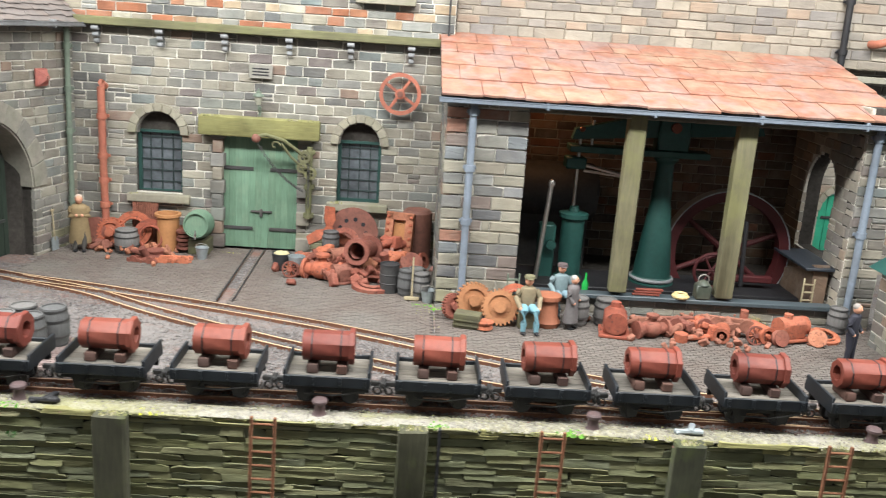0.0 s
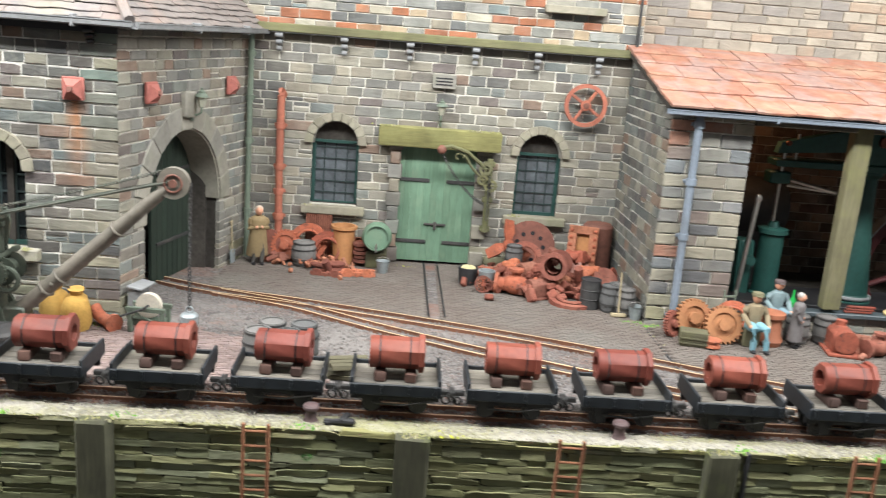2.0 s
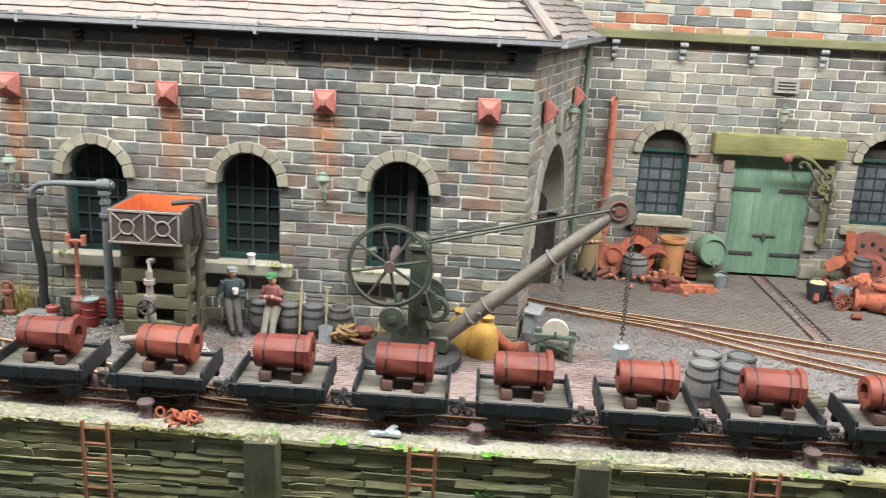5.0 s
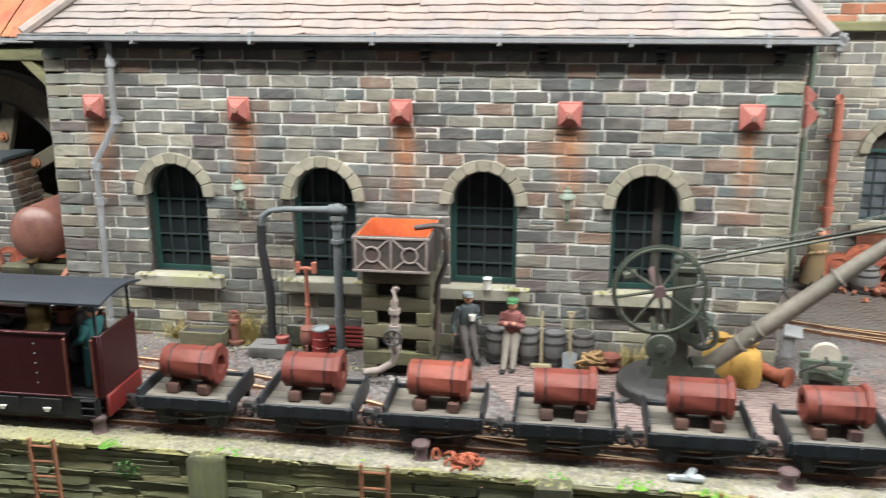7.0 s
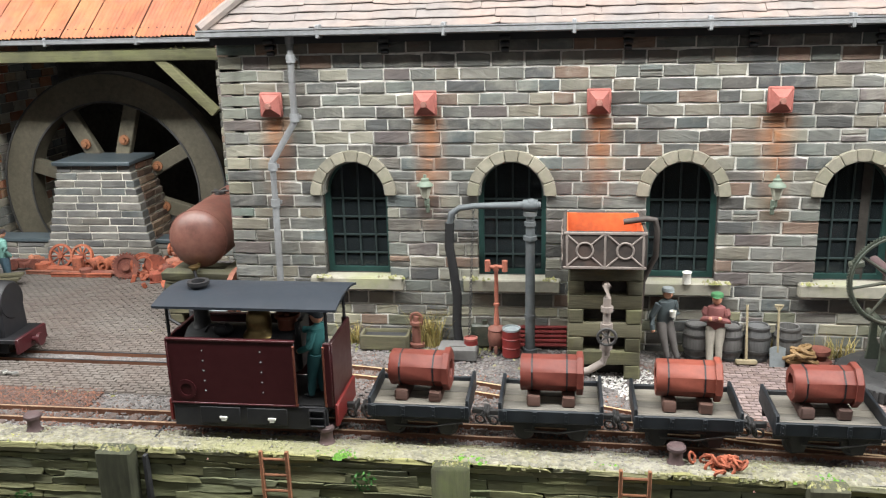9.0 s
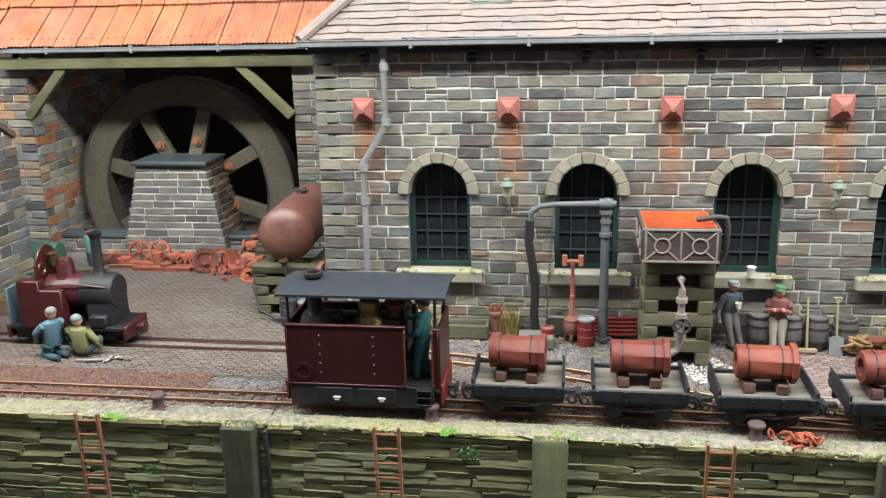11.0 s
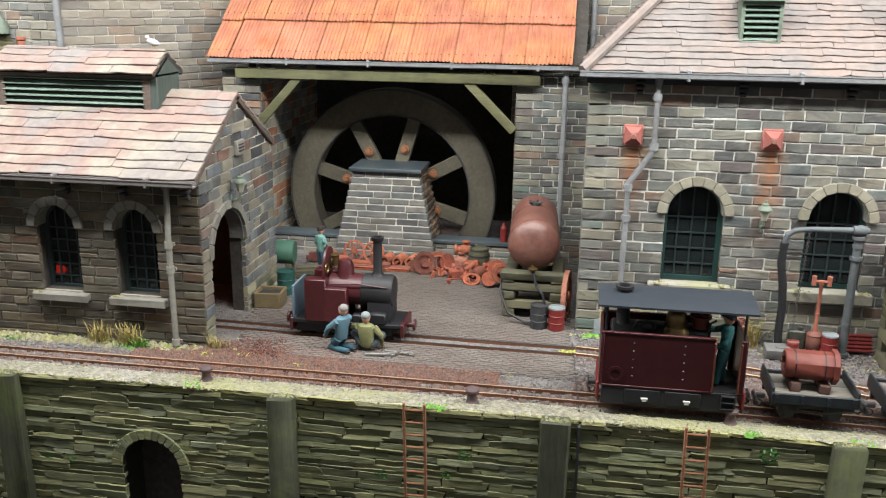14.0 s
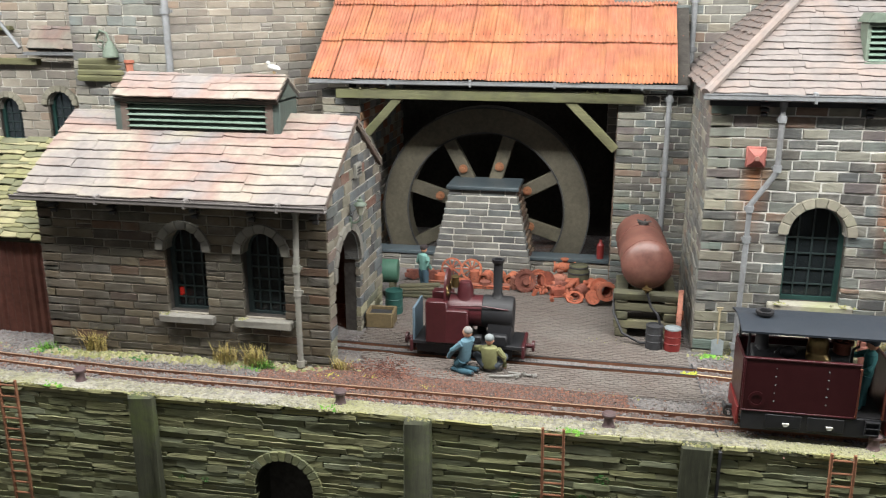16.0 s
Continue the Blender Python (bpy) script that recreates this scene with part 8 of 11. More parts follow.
    torus(bm, (0.15, -2.5, -2.95), 0.4, 0.07, (0, 1, 0.1), 18, 6)
    spokes(bm, 0.4, 0, 5, 0.05, Matrix.Translation((0.15, -2.5, -2.95)) @ Matrix.Rotation(math.pi / 2, 4, "X"))
    cyl(bm, (0.15, -2.55, -2.95), (0.15, -2.0, -2.95), 0.08)
    part("hand_wheel", bm, M["crane_dark"], tk)


water_tank()


def water_crane():
    z0 = gz(-51)
    ob = thing("water_crane", -50.7, 47.5, z0, "grey iron water crane with black leather hose", "water crane")
    bm = bmesh.new()
    tube(bm, [(0, 0, 0), (0, 0, 6.2), (0, 0, 7.2)], [0.25, 0.22, 0.2], 14)
    for z, r in ((0.1, 0.36), (1.9, 0.28), (5.9, 0.33), (6.6, 0.28), (7.1, 0.33)):
        cyl(bm, (0, 0, z - 0.1), (0, 0, z + 0.1), r, n=14)
    part("column", bm, M["iron_grey"], ob)
    bm = bmesh.new()
    tube(bm, [(0.5, 0, 7.5), (0, 0, 7.5), (-2.6, 0, 7.45), (-3.4, 0, 7.35), (-3.8, 0, 7.05), (-3.9, 0, 6.5)], [0.18, 0.2, 0.15, 0.15, 0.17, 0.18], 12)
    cyl(bm, (-0.35, 0, 7.5), (0.35, 0, 7.5), 0.28, n=14)
    blob(bm, (0.05, 0, 7.56), (0.32, 0.27, 0.28), 12, 6)
    part("arm", bm, M["iron_grey"], ob)
    bm = bmesh.new()
    tube(bm, [(-3.9, 0, 6.6), (-3.95, 0, 5.4), (-3.75, -0.05, 4.2), (-3.6, 0, 2.8), (-3.65, 0, 1.4), (-3.55, 0, 0.2)], 0.23, 12)
    part("hose", bm, M["rubber"], ob, "limp black hose")
    bm = bmesh.new()
    chain(bm, (-2.7, -0.3, 7.4), (-3.0, -0.35, 0.8), 50, 0, 0.07, 0.02)
    part("pull_chain", bm, M["crane_dark"], ob)


water_crane()


def standpost():
    ob = thing("hand_pump", -52.35, 47.4, gz(-52), "red-oxide hand pump on a rusty pot with T-shaped head", "pump")
    bm = bmesh.new()
    lathe(bm, [(0.34, 0.35), (0.42, 0.45), (0.46, 0.9), (0.4, 1.15), (0.44, 1.2), (0.4, 1.28), (0.15, 1.42), (0, 1.45)], 16)
    part("pot", bm, M["rust_brown"], ob, "brown rusty pot")
    for k in range(3):
        bm = bmesh.new()
        box(bm, 0.36, 0, 0.22, 0.16, 0.16, 0.46, 0.03, m=Matrix.Rotation(k * 2.09 + 0.5, 4, "Z"))
        part("leg", bm, M["rust_brown"], ob)
    bm = bmesh.new()
    lathe(bm, [(0.15, 1.4), (0.13, 1.8), (0.1, 2.0), (0.1, 2.4), (0.14, 2.42), (0.14, 2.55), (0.1, 2.57), (0.1, 4.2), (0.14, 4.25), (0.14, 4.5), (0, 4.5)], 14)
    part("post", bm, M["pipe_red"], ob)
    bm = bmesh.new()
    cyl(bm, (-0.4, 0, 4.42), (0.4, 0, 4.42), 0.1)
    for s in (-1, 1):
        cyl(bm, (s * 0.42, 0, 4.2), (s * 0.42, 0, 4.75), 0.14, n=12)
    part("head", bm, M["pipe_red"], ob)


standpost()


def barrel(x, y, z, mat="barrel", label="weathered grey coopered barrel", h=1.75, r=0.62, rx=0.0, rz=0.0, group="barrels", open_top=False):
    ob = thing("barrel", x, y, z, label, "barrel", rz, group, rx=rx)
    n = 14
    bm = bmesh.new()
    prof = [(r * (0.84 + 0.2 * math.sin(math.pi * k / 8)), h * k / 8) for k in range(9)]
    lathe(bm, [(0, 0)] + prof + ([(r * 0.72, h), (r * 0.72, h - 0.5), (0, h - 0.5)] if open_top else [(r * 0.76, h), (r * 0.76, h - 0.08), (0, h - 0.08)]), n * 2)
    part("cask_body", bm, M[mat], ob)
    for t in (0.06, 0.3, 0.7, 0.94):
        bm = bmesh.new()
        rr = r * (0.84 + 0.2 * math.sin(math.pi * t)) + 0.02
        torus(bm, (0, 0, h * t), rr, 0, (0, 0, 1), 24, 4, flat=(0.05, 0.11))
        part("hoop", bm, M["crane_dark"], ob)
    return ob


def drum(x, y, z, mat, label, h=1.35, r=0.5, top="zinc"):
    ob = thing("oil_drum", x, y, z, label, "drum", group="drums")
    bm = bmesh.new()
    lathe(bm, [(0, 0), (r, 0), (r, h * 0.32), (r * 1.06, h * 0.34), (r, h * 0.36), (r, h * 0.64), (r * 1.06, h * 0.66), (r, h * 0.68), (r, h)], 20, cap=False)
    part("shell", bm, M[mat], ob)
    bm = bmesh.new()
    lathe(bm, [(r * 1.03, h - 0.05), (r * 1.03, h + 0.04), (r * 0.92, h + 0.04), (r * 0.9, h - 0.04), (0, h - 0.04)], 20, cap=False)
    part("lid", bm, M[top], ob)
    return ob


def bucket(x, y, z, mat="zinc", label="pale galvanised bucket on the ground"):
    ob = thing("bucket", x, y, z, label, "bucket")
    bm = bmesh.new()
    lathe(bm, [(0, 0), (0.32, 0), (0.48, 0.85), (0.52, 0.87), (0.46, 0.84), (0.3, 0.08), (0, 0.08)], 16, cap=False)
    part("pail", bm, M[mat], ob)
    bm = bmesh.new()
    tube(bm, [(-0.48, 0, 0.85), (-0.35, -0.15, 1.1), (0, -0.22, 1.2), (0.35, -0.15, 1.1), (0.48, 0, 0.85)], 0.03, 5)
    part("bail", bm, M["steel"], ob)


def long_tool(kind, x, y, z, lean, rz=0):
    """A spade or broom that leans against what stands behind it."""
    ob = thing(kind, x, y, z, {"spade": "spade with pale wooden shaft and grey blade", "broom": "long-handled broom with wide head"}[kind], kind, rz, rx=-lean)
    bm = bmesh.new()
    cyl(bm, (0, 0, 0.7), (0, 0, 2.9), 0.06, n=8)
    if kind == "spade":
        cyl(bm, (-0.2, 0, 2.95), (0.2, 0, 2.95), 0.05, n=8)
        tube(bm, [(-0.18, 0, 2.95), (0, 0, 2.65), (0.18, 0, 2.95)], 0.045, 6)
    part("shaft", bm, paint("pale_ash", (0.29, 0.24, 0.15)), ob)
    bm = bmesh.new()
    if kind == "spade":
        prism(bm, [(-0.34, 0.0), (0.34, 0.0), (0.36, 0.9), (0.1, 1.0), (-0.1, 1.0), (-0.36, 0.9)], -0.04, 0.04, "y")
    else:
        box(bm, 0, 0, 0.15, 1.0, 0.3, 0.25, 0.05)
        cyl(bm, (0, 0, 0.2), (0, 0, 0.8), 0.07, n=8)
    part("blade" if kind == "spade" else "head", bm, M["zinc"] if kind == "spade" else paint("pale_ash", (0.29, 0.24, 0.15)), ob)


g1 = gz(-40)
for x, y in ((-42.6, 47.85), (-41.1, 47.75), (-39.8, 47.75), (-38.4, 47.7)):
    barrel(x, y, g1, group="barrels under the hall window", open_top=x > -39)
long_tool("broom", -40.4, 46.9, g1, 12)
long_tool("spade", -39.0, 46.8, g1, 10)
long_tool("spade", -64.6, 48.0, gz(-64), 6)
x, y = on_end(13.6, 0.35)
long_tool("spade", x, y, gz(-26), 3, hd)
for x, y in ((-20.45, 42.75), (-19.0, 42.65), (-19.95, 44.1), (-18.35, 44.0)):
    barrel(x, y, gz(x) - 0.1, group="barrels by the quay line", label="tarry grey barrel beside the track", h=2.15, r=0.74)
for k in range(3):
    bm = bmesh.new()
    for q in range(3):
        box(bm, 0, -0.5 + 0.5 * q, 0, 2.0, 0.4, 0.26, 0.04, jitter=0.03)
    solid("plank_stack", bm, M["oldwood"], -15.9, 42.6, gz(-16) + 0.05 + 0.27 * k, "stack of mossy sawn planks beside the track", "planks", rz=k * 9 - 5)
drum(-68.35, 48.5, gz(-68), "coal", "dented black steel drum", 1.45, 0.52, "coal")
drum(-67.25, 48.4, gz(-67), "buffer_red", "red steel drum with pale lid", 1.4, 0.5)
drum(-53.6, 46.9, gz(-53), "buffer_red", "small bright red drum", 0.85, 0.33, "iron_red")
drum(-51.6, 47.0, gz(-51), "buffer_red", "red steel drum by the hand pump", 1.4, 0.45)
drum(-85.8, 51.6, gz(-86), "engine_green", "green steel drum by the shed", 1.6, 0.6, "engine_green")


def trough(x, y, z, lx, ly, h, mat, label, rz=0, fill="coal"):
    ob = thing("trough", x, y, z, label, "trough", rz)
    bm = bmesh.new()
    for sx, sy, ax, ay in ((0, -ly / 2, lx, 0.16), (0, ly / 2, lx, 0.16), (-lx / 2, 0, 0.16, ly), (lx / 2, 0, 0.16, ly)):
        box(bm, sx, sy, h / 2, ax, ay, h, 0.03, jitter=0.01)
    box(bm, 0, 0, 0.08, lx, ly, 0.14)
    part("sides", bm, M[mat], ob)
    bm = bmesh.new()
    box(bm, 0, 0, h * 0.75, lx - 0.2, ly - 0.2, 0.05)
    tagged(part("contents", bm, M[fill], ob), kind="stuff")


trough(-58.05, 47.6, gz(-58), 2.35, 1.0, 0.75, "oldwood", "stone-grey water trough under the window")
trough(-86.1, 49.3, gz(-86), 1.7, 1.5, 1.0, "oldbox", "ochre plank box holding coal", rz=4)
bm = bmesh.new()
lathe(bm, [(0.42, 0), (0.42, 0.15), (0.26, 0.2), (0.26, 1.1), (0.34, 1.15), (0.34, 1.3), (0.2, 1.35), (0.2, 1.6), (0, 1.65)], 12)
torus(bm, (0, -0.1, 1.5), 0.3, 0.06, (0, 1, 0), 12, 6)
solid("valve_post", bm, M["rust_brown"], -56.45, 47.8, gz(-57), "rusty iron valve post beside the trough", "valve")
bm = bmesh.new()
box(bm, 0, 0, 0.3, 1.9, 1.3, 0.6, 0.06, jitter=0.02)
box(bm, 0, -0.1, 0.62, 0.8, 0.3, 0.05)
solid("concrete_block", bm, M["concrete"], -54.2, 46.7, gz(-54) - 0.05, "low grey concrete access block", "block")
for k in range(5):
    bm = bmesh.new()
    cyl(bm, (-1.7, 0, 0), (1.7, 0, 0.05), 0.1, n=8)
    solid("iron_rod", bm, M["buffer_red"], -50.6, 48.1 + 0.1 * k, gz(-50) + 0.1 + 0.2 * k, "long red iron rod stacked along the wall", "rod", group="red rods by the wall")
bm = bmesh.new()
box(bm, 0, 0, 0.6, 1.0, 0.4, 1.2, 0.08, jitter=0.02)
cyl(bm, (0.2, 0, 1.2), (0.2, 0, 1.4), 0.14)
solid("fuel_can", bm, M["crane"], -53.2, 48.0, gz(-53), "dull green square fuel can", "can")
bm = bmesh.new()
lathe(bm, [(0.55, 0), (0.6, 0.2), (0.35, 0.3), (0.35, 0.55), (0.5, 0.6), (0.5, 0.8), (0.2, 0.85)], 14)
solid("pulley_block", bm, M["rust"], -37.0, 47.3, gz(-37), "rusty pulley lying by the crane", "pulley")
bm = bmesh.new()
for k in range(14):
    torus(bm, (rng.gauss(0, 0.3), rng.gauss(0, 0.2), 0.15 + 0.06 * k), 0.32, 0.1, (rng.uniform(-0.5, 0.5), rng.uniform(-0.5, 0.5), 1), 12, 6)
solid("rope_coil", bm, paint("hemp", (0.26, 0.16, 0.07)), -37.9, 47.0, gz(-38), "tangled coil of brown rope", "rope")


def sack(x, y, rz, s=1.0):
    bm = bmesh.new()
    lathe(bm, [(0, 0), (0.75 * s, 0.02), (0.85 * s, 0.4 * s), (0.8 * s, 1.2 * s), (0.62 * s, 1.75 * s), (0.28 * s, 2.0 * s), (0.42 * s, 2.3 * s), (0.2 * s, 2.35 * s), (0, 2.3 * s)], 16, jitter=0.04)
    solid("grain_sack", bm, M["sack"], x, y, gz(x), "full ochre sack tied at the neck", "sack", rz=rz, rx=3, group="sacks by the crane")


sack(-31.9, 47.2, 0)
sack(-30.75, 46.75, 60, 0.95)
sack(-31.1, 47.75, 100, 0.85)
bm = bmesh.new()
tube(bm, [(-0.9, 0, 0.9), (-0.5, 0, 0.5), (0.2, -0.1, 0.35), (0.9, -0.2, 0.4)], 0.33, 12)
cyl(bm, (0.75, -0.17, 0.4), (1.0, -0.22, 0.4), 0.5, n=14)
solid("bent_pipe", bm, M["rust"], -29.4, 47.4, gz(-29), "rusty bent pipe with a flange", "pipe", rz=-32)


def grindstone():
    ob = thing("grindstone", -27.0, 47.2, gz(-26), "pale grindstone in a green wooden frame", "grindstone", rz=-6)
    ob.matrix_basis = ob.matrix_basis @ Matrix.Diagonal((0.8, 0.8, 0.8, 1))
    bm = bmesh.new()
    cyl(bm, (0, -0.22, 1.75), (0, 0.22, 1.75), 0.85, n=28)
    part("stone_wheel", bm, paint("sandstone", (0.55, 0.5, 0.42)), ob)
    for y in (-0.6, 0.6):
        bm = bmesh.new()
        box(bm, 0, y, 1.6, 2.7, 0.28, 0.3, 0.04, jitter=0.015)
        part("rail", bm, M["lampgreen"], ob)
        for x in (-1.05, 1.05):
            bm = bmesh.new()
            box(bm, x, y, 0.75, 0.3, 0.28, 1.5, 0.04, m=Matrix.Rotation(0.03 * x, 4, "Y"), jitter=0.015)
            part("leg", bm, M["lampgreen"], ob)
    bm = bmesh.new()
    box(bm, 0, -0.6, 0.9, 2.3, 0.16, 0.16, 0.03, m=Matrix.Rotation(0.35, 4, "Y"))
    box(bm, 0, 0, 0.6, 2.2, 0.9, 0.5, 0.05)
    part("brace", bm, M["lampgreen"], ob)
    bm = bmesh.new()
    cyl(bm, (0, -0.9, 1.75), (0, 0.9, 1.75), 0.1)
    tube(bm, [(0, -0.9, 1.75), (-0.5, -0.95, 1.55), (-1.5, -1.2, 1.2)], 0.08, 6)
    part("crank", bm, M["crane_dark"], ob)


grindstone()
bm = bmesh.new()
for k in range(5):
    blob(bm, (rng.uniform(-0.4, 0.4), rng.uniform(-0.2, 0.2), 0.15), (0.26, 0.22, 0.18), 8, 5)
solid("bag", bm, M["white"], -24.3, 43.0, gz(-24) - 0.05, "crumpled white rag on the setts", "rag")
bm = bmesh.new()
box(bm, 0, 0, 0.7, 1.3, 0.6, 1.2, 0.05)
box(bm, 0, -0.05, 1.35, 1.6, 0.9, 0.14, 0.03, m=Matrix.Rotation(0.1, 4, "X"))
x, y = on_end(0.9, 0.6)
solid("wooden_box", bm, M["pipe_grey"], x, y, gz(-28) + 0.5, "grey lidded meter box on the wall corner", "box", hd)


# ---- scrap iron ----
SCRAP = {}


def scrap_mesh(kind):
    if kind in SCRAP:
        return SCRAP[kind]
    r = random.Random(kind)
    bm = bmesh.new()
    I = Matrix()
    if kind == "scrap_gear":
        gear(bm, 1.35, 0.85, 0.5, 26, I, tooth=0.16)
        spokes(bm, 1.0, 0, 5, 0.16, I)
        lathe(bm, [(0.2, -0.5), (0.42, -0.5), (0.42, 0.5), (0.2, 0.5)], 14)
        lathe(bm, [(0, 0.0), (0.95, 0.0), (0.95, 0.12), (0, 0.12)], 20)
    elif kind == "flanged_pipe":
        cyl(bm, (0, 0, 0), (0, 0, 2.2), 0.5, n=18, hollow=0.38)
        cyl(bm, (0, 0, 0), (0, 0, 0.2), 0.75, n=18, hollow=0.38)
        cyl(bm, (0, 0, 2.0), (0, 0, 2.2), 0.75, n=18, hollow=0.38)
    elif kind == "scrap_casting":
        blob(bm, (0, 0, 0.55), (0.75, 0.6, 0.55), 14, 8)
        cyl(bm, (-1.1, 0, 0.5), (1.1, 0, 0.5), 0.36, n=14)
        for x in (-1.1, 0.95):
            cyl(bm, (x, 0, 0.5), (x + 0.18, 0, 0.5), 0.58, n=14)
        cyl(bm, (0, 0, 0.8), (0, 0, 1.4), 0.25)
        cyl(bm, (0, 0, 1.3), (0, 0, 1.45), 0.4)
    elif kind == "cylinder_block":
        box(bm, 0, 0, 0.6, 1.5, 1.1, 1.1, 0.15)
        cyl(bm, (-0.95, 0, 0.75), (0.95, 0, 0.75), 0.55, n=16)
        box(bm, 0, 0, 0.08, 2.0, 1.5, 0.16, 0.04)
        cyl(bm, (0.3, 0, 1.1), (0.3, 0, 1.5), 0.25)
    elif kind == "axle_frame":
        box(bm, 0, -0.5, 0.3, 3.2, 0.2, 0.4, 0.05)
        box(bm, 0, 0.5, 0.3, 3.2, 0.2, 0.4, 0.05)
        for x in (-1.2, 0, 1.2):
            box(bm, x, 0, 0.3, 0.25, 1.2, 0.3, 0.05)
            cyl(bm, (x, -0.8, 0.3), (x, 0.8, 0.3), 0.18)
        for x in (-0.8, 0.9):
            cyl(bm, (x, -0.75, 0.4), (x, -0.6, 0.4), 0.42, n=14)
    elif kind == "scrap_pulley":
        lathe(bm, [(0.2, -0.3), (0.8, -0.3), (0.8, -0.2), (0.65, 0), (0.8, 0.2), (0.8, 0.3), (0.2, 0.3)], 22)
    elif kind == "ring_casting":
        torus(bm, (0, 0, 0.15), 1.1, 0, (0, 0, 1), 26, 4, flat=(0.35, 0.3))
        torus(bm, (0, 0, 0.35), 0.8, 0.1, (0, 0, 1), 22, 6)
    elif kind == "bent_plate":
        for k in range(8):
            a = -0.7 + 1.4 * k / 7
            box(bm, 1.5 * math.sin(a), 0, 1.5 * (1 - math.cos(a)), 0.46, 1.6, 0.1, 0.02, m=Matrix())
    elif kind == "scrap_crank":
        box(bm, 0, 0, 0.2, 2.2, 0.45, 0.3, 0.1)
        cyl(bm, (-1.1, 0, 0), (-1.1, 0, 0.5), 0.42, n=14)
        cyl(bm, (1.1, 0, 0), (1.1, 0, 0.9), 0.3, n=14)
    elif kind == "roller":
        cyl(bm, (-0.75, 0, 0.55), (0.75, 0, 0.55), 0.55, n=18, hollow=0.35)
        cyl(bm, (-0.9, 0, 0.55), (0.9, 0, 0.55), 0.14)
    elif kind == "broken_casting":
        for _ in range(5):
            m = Matrix.Translation((r.gauss(0, 0.5), r.gauss(0, 0.4), r.uniform(0.15, 0.5))) @ Euler((r.random() * 3, r.random() * 3, r.random() * 3)).to_matrix().to_4x4()
            box(bm, 0, 0, 0, r.uniform(0.6, 1.3), r.uniform(0.3, 0.6), r.uniform(0.2, 0.5), 0.07, m=m)
        cyl(bm, (-0.4, 0.2, 0.2), (0.5, -0.3, 0.7), 0.2)
    SCRAP[kind] = to_mesh(kind, bm, M["rust"])
    return SCRAP[kind]


SCRAP_LABEL = {"scrap_gear": "rusty orange toothed gear wheel", "old_cartwheel": "orange rusty spoked wheel", "flanged_pipe": "rusty flanged iron pipe length",
               "scrap_casting": "rusty cast valve body with flanges", "cylinder_block": "rusty orange engine cylinder casting", "axle_frame": "rusty iron frame with axles",
               "scrap_pulley": "rusty grooved pulley wheel", "ring_casting": "rusty ring-shaped iron casting", "bent_plate": "rusty curved boiler plate",
               "scrap_crank": "rusty iron crank arm", "roller": "short rusty hollow roller", "broken_casting": "broken rusty iron castings"}


def scrap(kind, x, y, z=0.0, rz=0.0, rx=0.0, ry=0.0, s=1.0, where="", mat=None):
    if kind == "old_cartwheel":
        o = thing(kind, x, y, gz(x) + z, SCRAP_LABEL[kind] + where, "wheel", rz, "scrap iron", rx=rx - 90)
        wheel_parts(o, 1.16 * s, 0.2 * s, 10, "rust", w=0.3 * s, hub=0.26 * s)
        return o
    o = new(kind, scrap_mesh(kind))
    if mat:
        o.material_slots[0].link, o.material_slots[0].material = "OBJECT", M[mat]
    o.matrix_basis = at(x, y, gz(x) + z, rz, rx, ry) @ Matrix.Diagonal((s, s, s, 1))
    tagged(o, SCRAP_LABEL[kind] + where, "scrap metal", "scrap iron", "stuff" if kind == "broken_casting" else "")
    return o


# before the pump house
W1 = " before the pump house"
scrap("scrap_gear", 4.3, 51.9, 1.15, 10, 78, s=0.86, where=W1, mat="ochre")
scrap("scrap_gear", 5.9, 51.0, 1.1, -5, 72, s=0.86, where=W1, mat="ochre")
scrap("scrap_gear", 3.0, 51.6, 0.8, 40, 80, s=0.6, where=W1)
scrap("ring_casting", 7.0, 52.6, 1.0, 0, 75, s=0.9, where=W1)
scrap("scrap_pulley", 4.9, 49.9, 0.3, 0, 0, s=0.7, where=W1)
scrap("cylinder_block", 13.0, 50.6, 0.0, 80, s=1.25, where=W1)
scrap("scrap_casting", 15.2, 50.2, 0.0, 20, s=1.0, where=W1)
scrap("axle_frame", 17.6, 51.6, 0.2, 8, s=1.15, where=W1)
scrap("broken_casting", 16.6, 50.4, 0.0, 60, s=1.0, where=W1)
scrap("scrap_crank", 18.0, 50.0, 0.0, 15, s=1.0, where=W1)
scrap("axle_frame", 20.6, 51.8, 0.3, -12, s=1.1, where=W1)
scrap("roller", 19.6, 50.2, 0.0, 70, s=0.9, where=W1)
scrap("broken_casting", 19.0, 51.2, 0.1, 160, s=1.1, where=W1)
scrap("old_cartwheel", 21.6, 49.9, 0.55, 8, 78, s=0.52, where=W1)
scrap("roller", 22.1, 50.6, 0.0, 110, s=1.0, where=W1)
scrap("scrap_pulley", 23.1, 49.8, 0.5, 15, 70, s=0.65, where=W1)
scrap("bent_plate", 23.9, 51.2, 0.1, 10, s=0.85, where=W1)
scrap("cylinder_block", 24.2, 51.0, 0.1, 200, s=1.1, where=W1)
scrap("scrap_pulley", 25.6, 50.2, 0.45, -20, 62, s=0.7, where=W1)
scrap("ring_casting", 26.6, 51.4, 0.1, 0, 12, s=0.75, where=W1)
scrap("broken_casting", 14.4, 51.6, 0.1, 10, s=0.9, where=W1)
scrap("scrap_crank", 22.2, 52.2, 0.3, 100, s=0.9, where=W1)
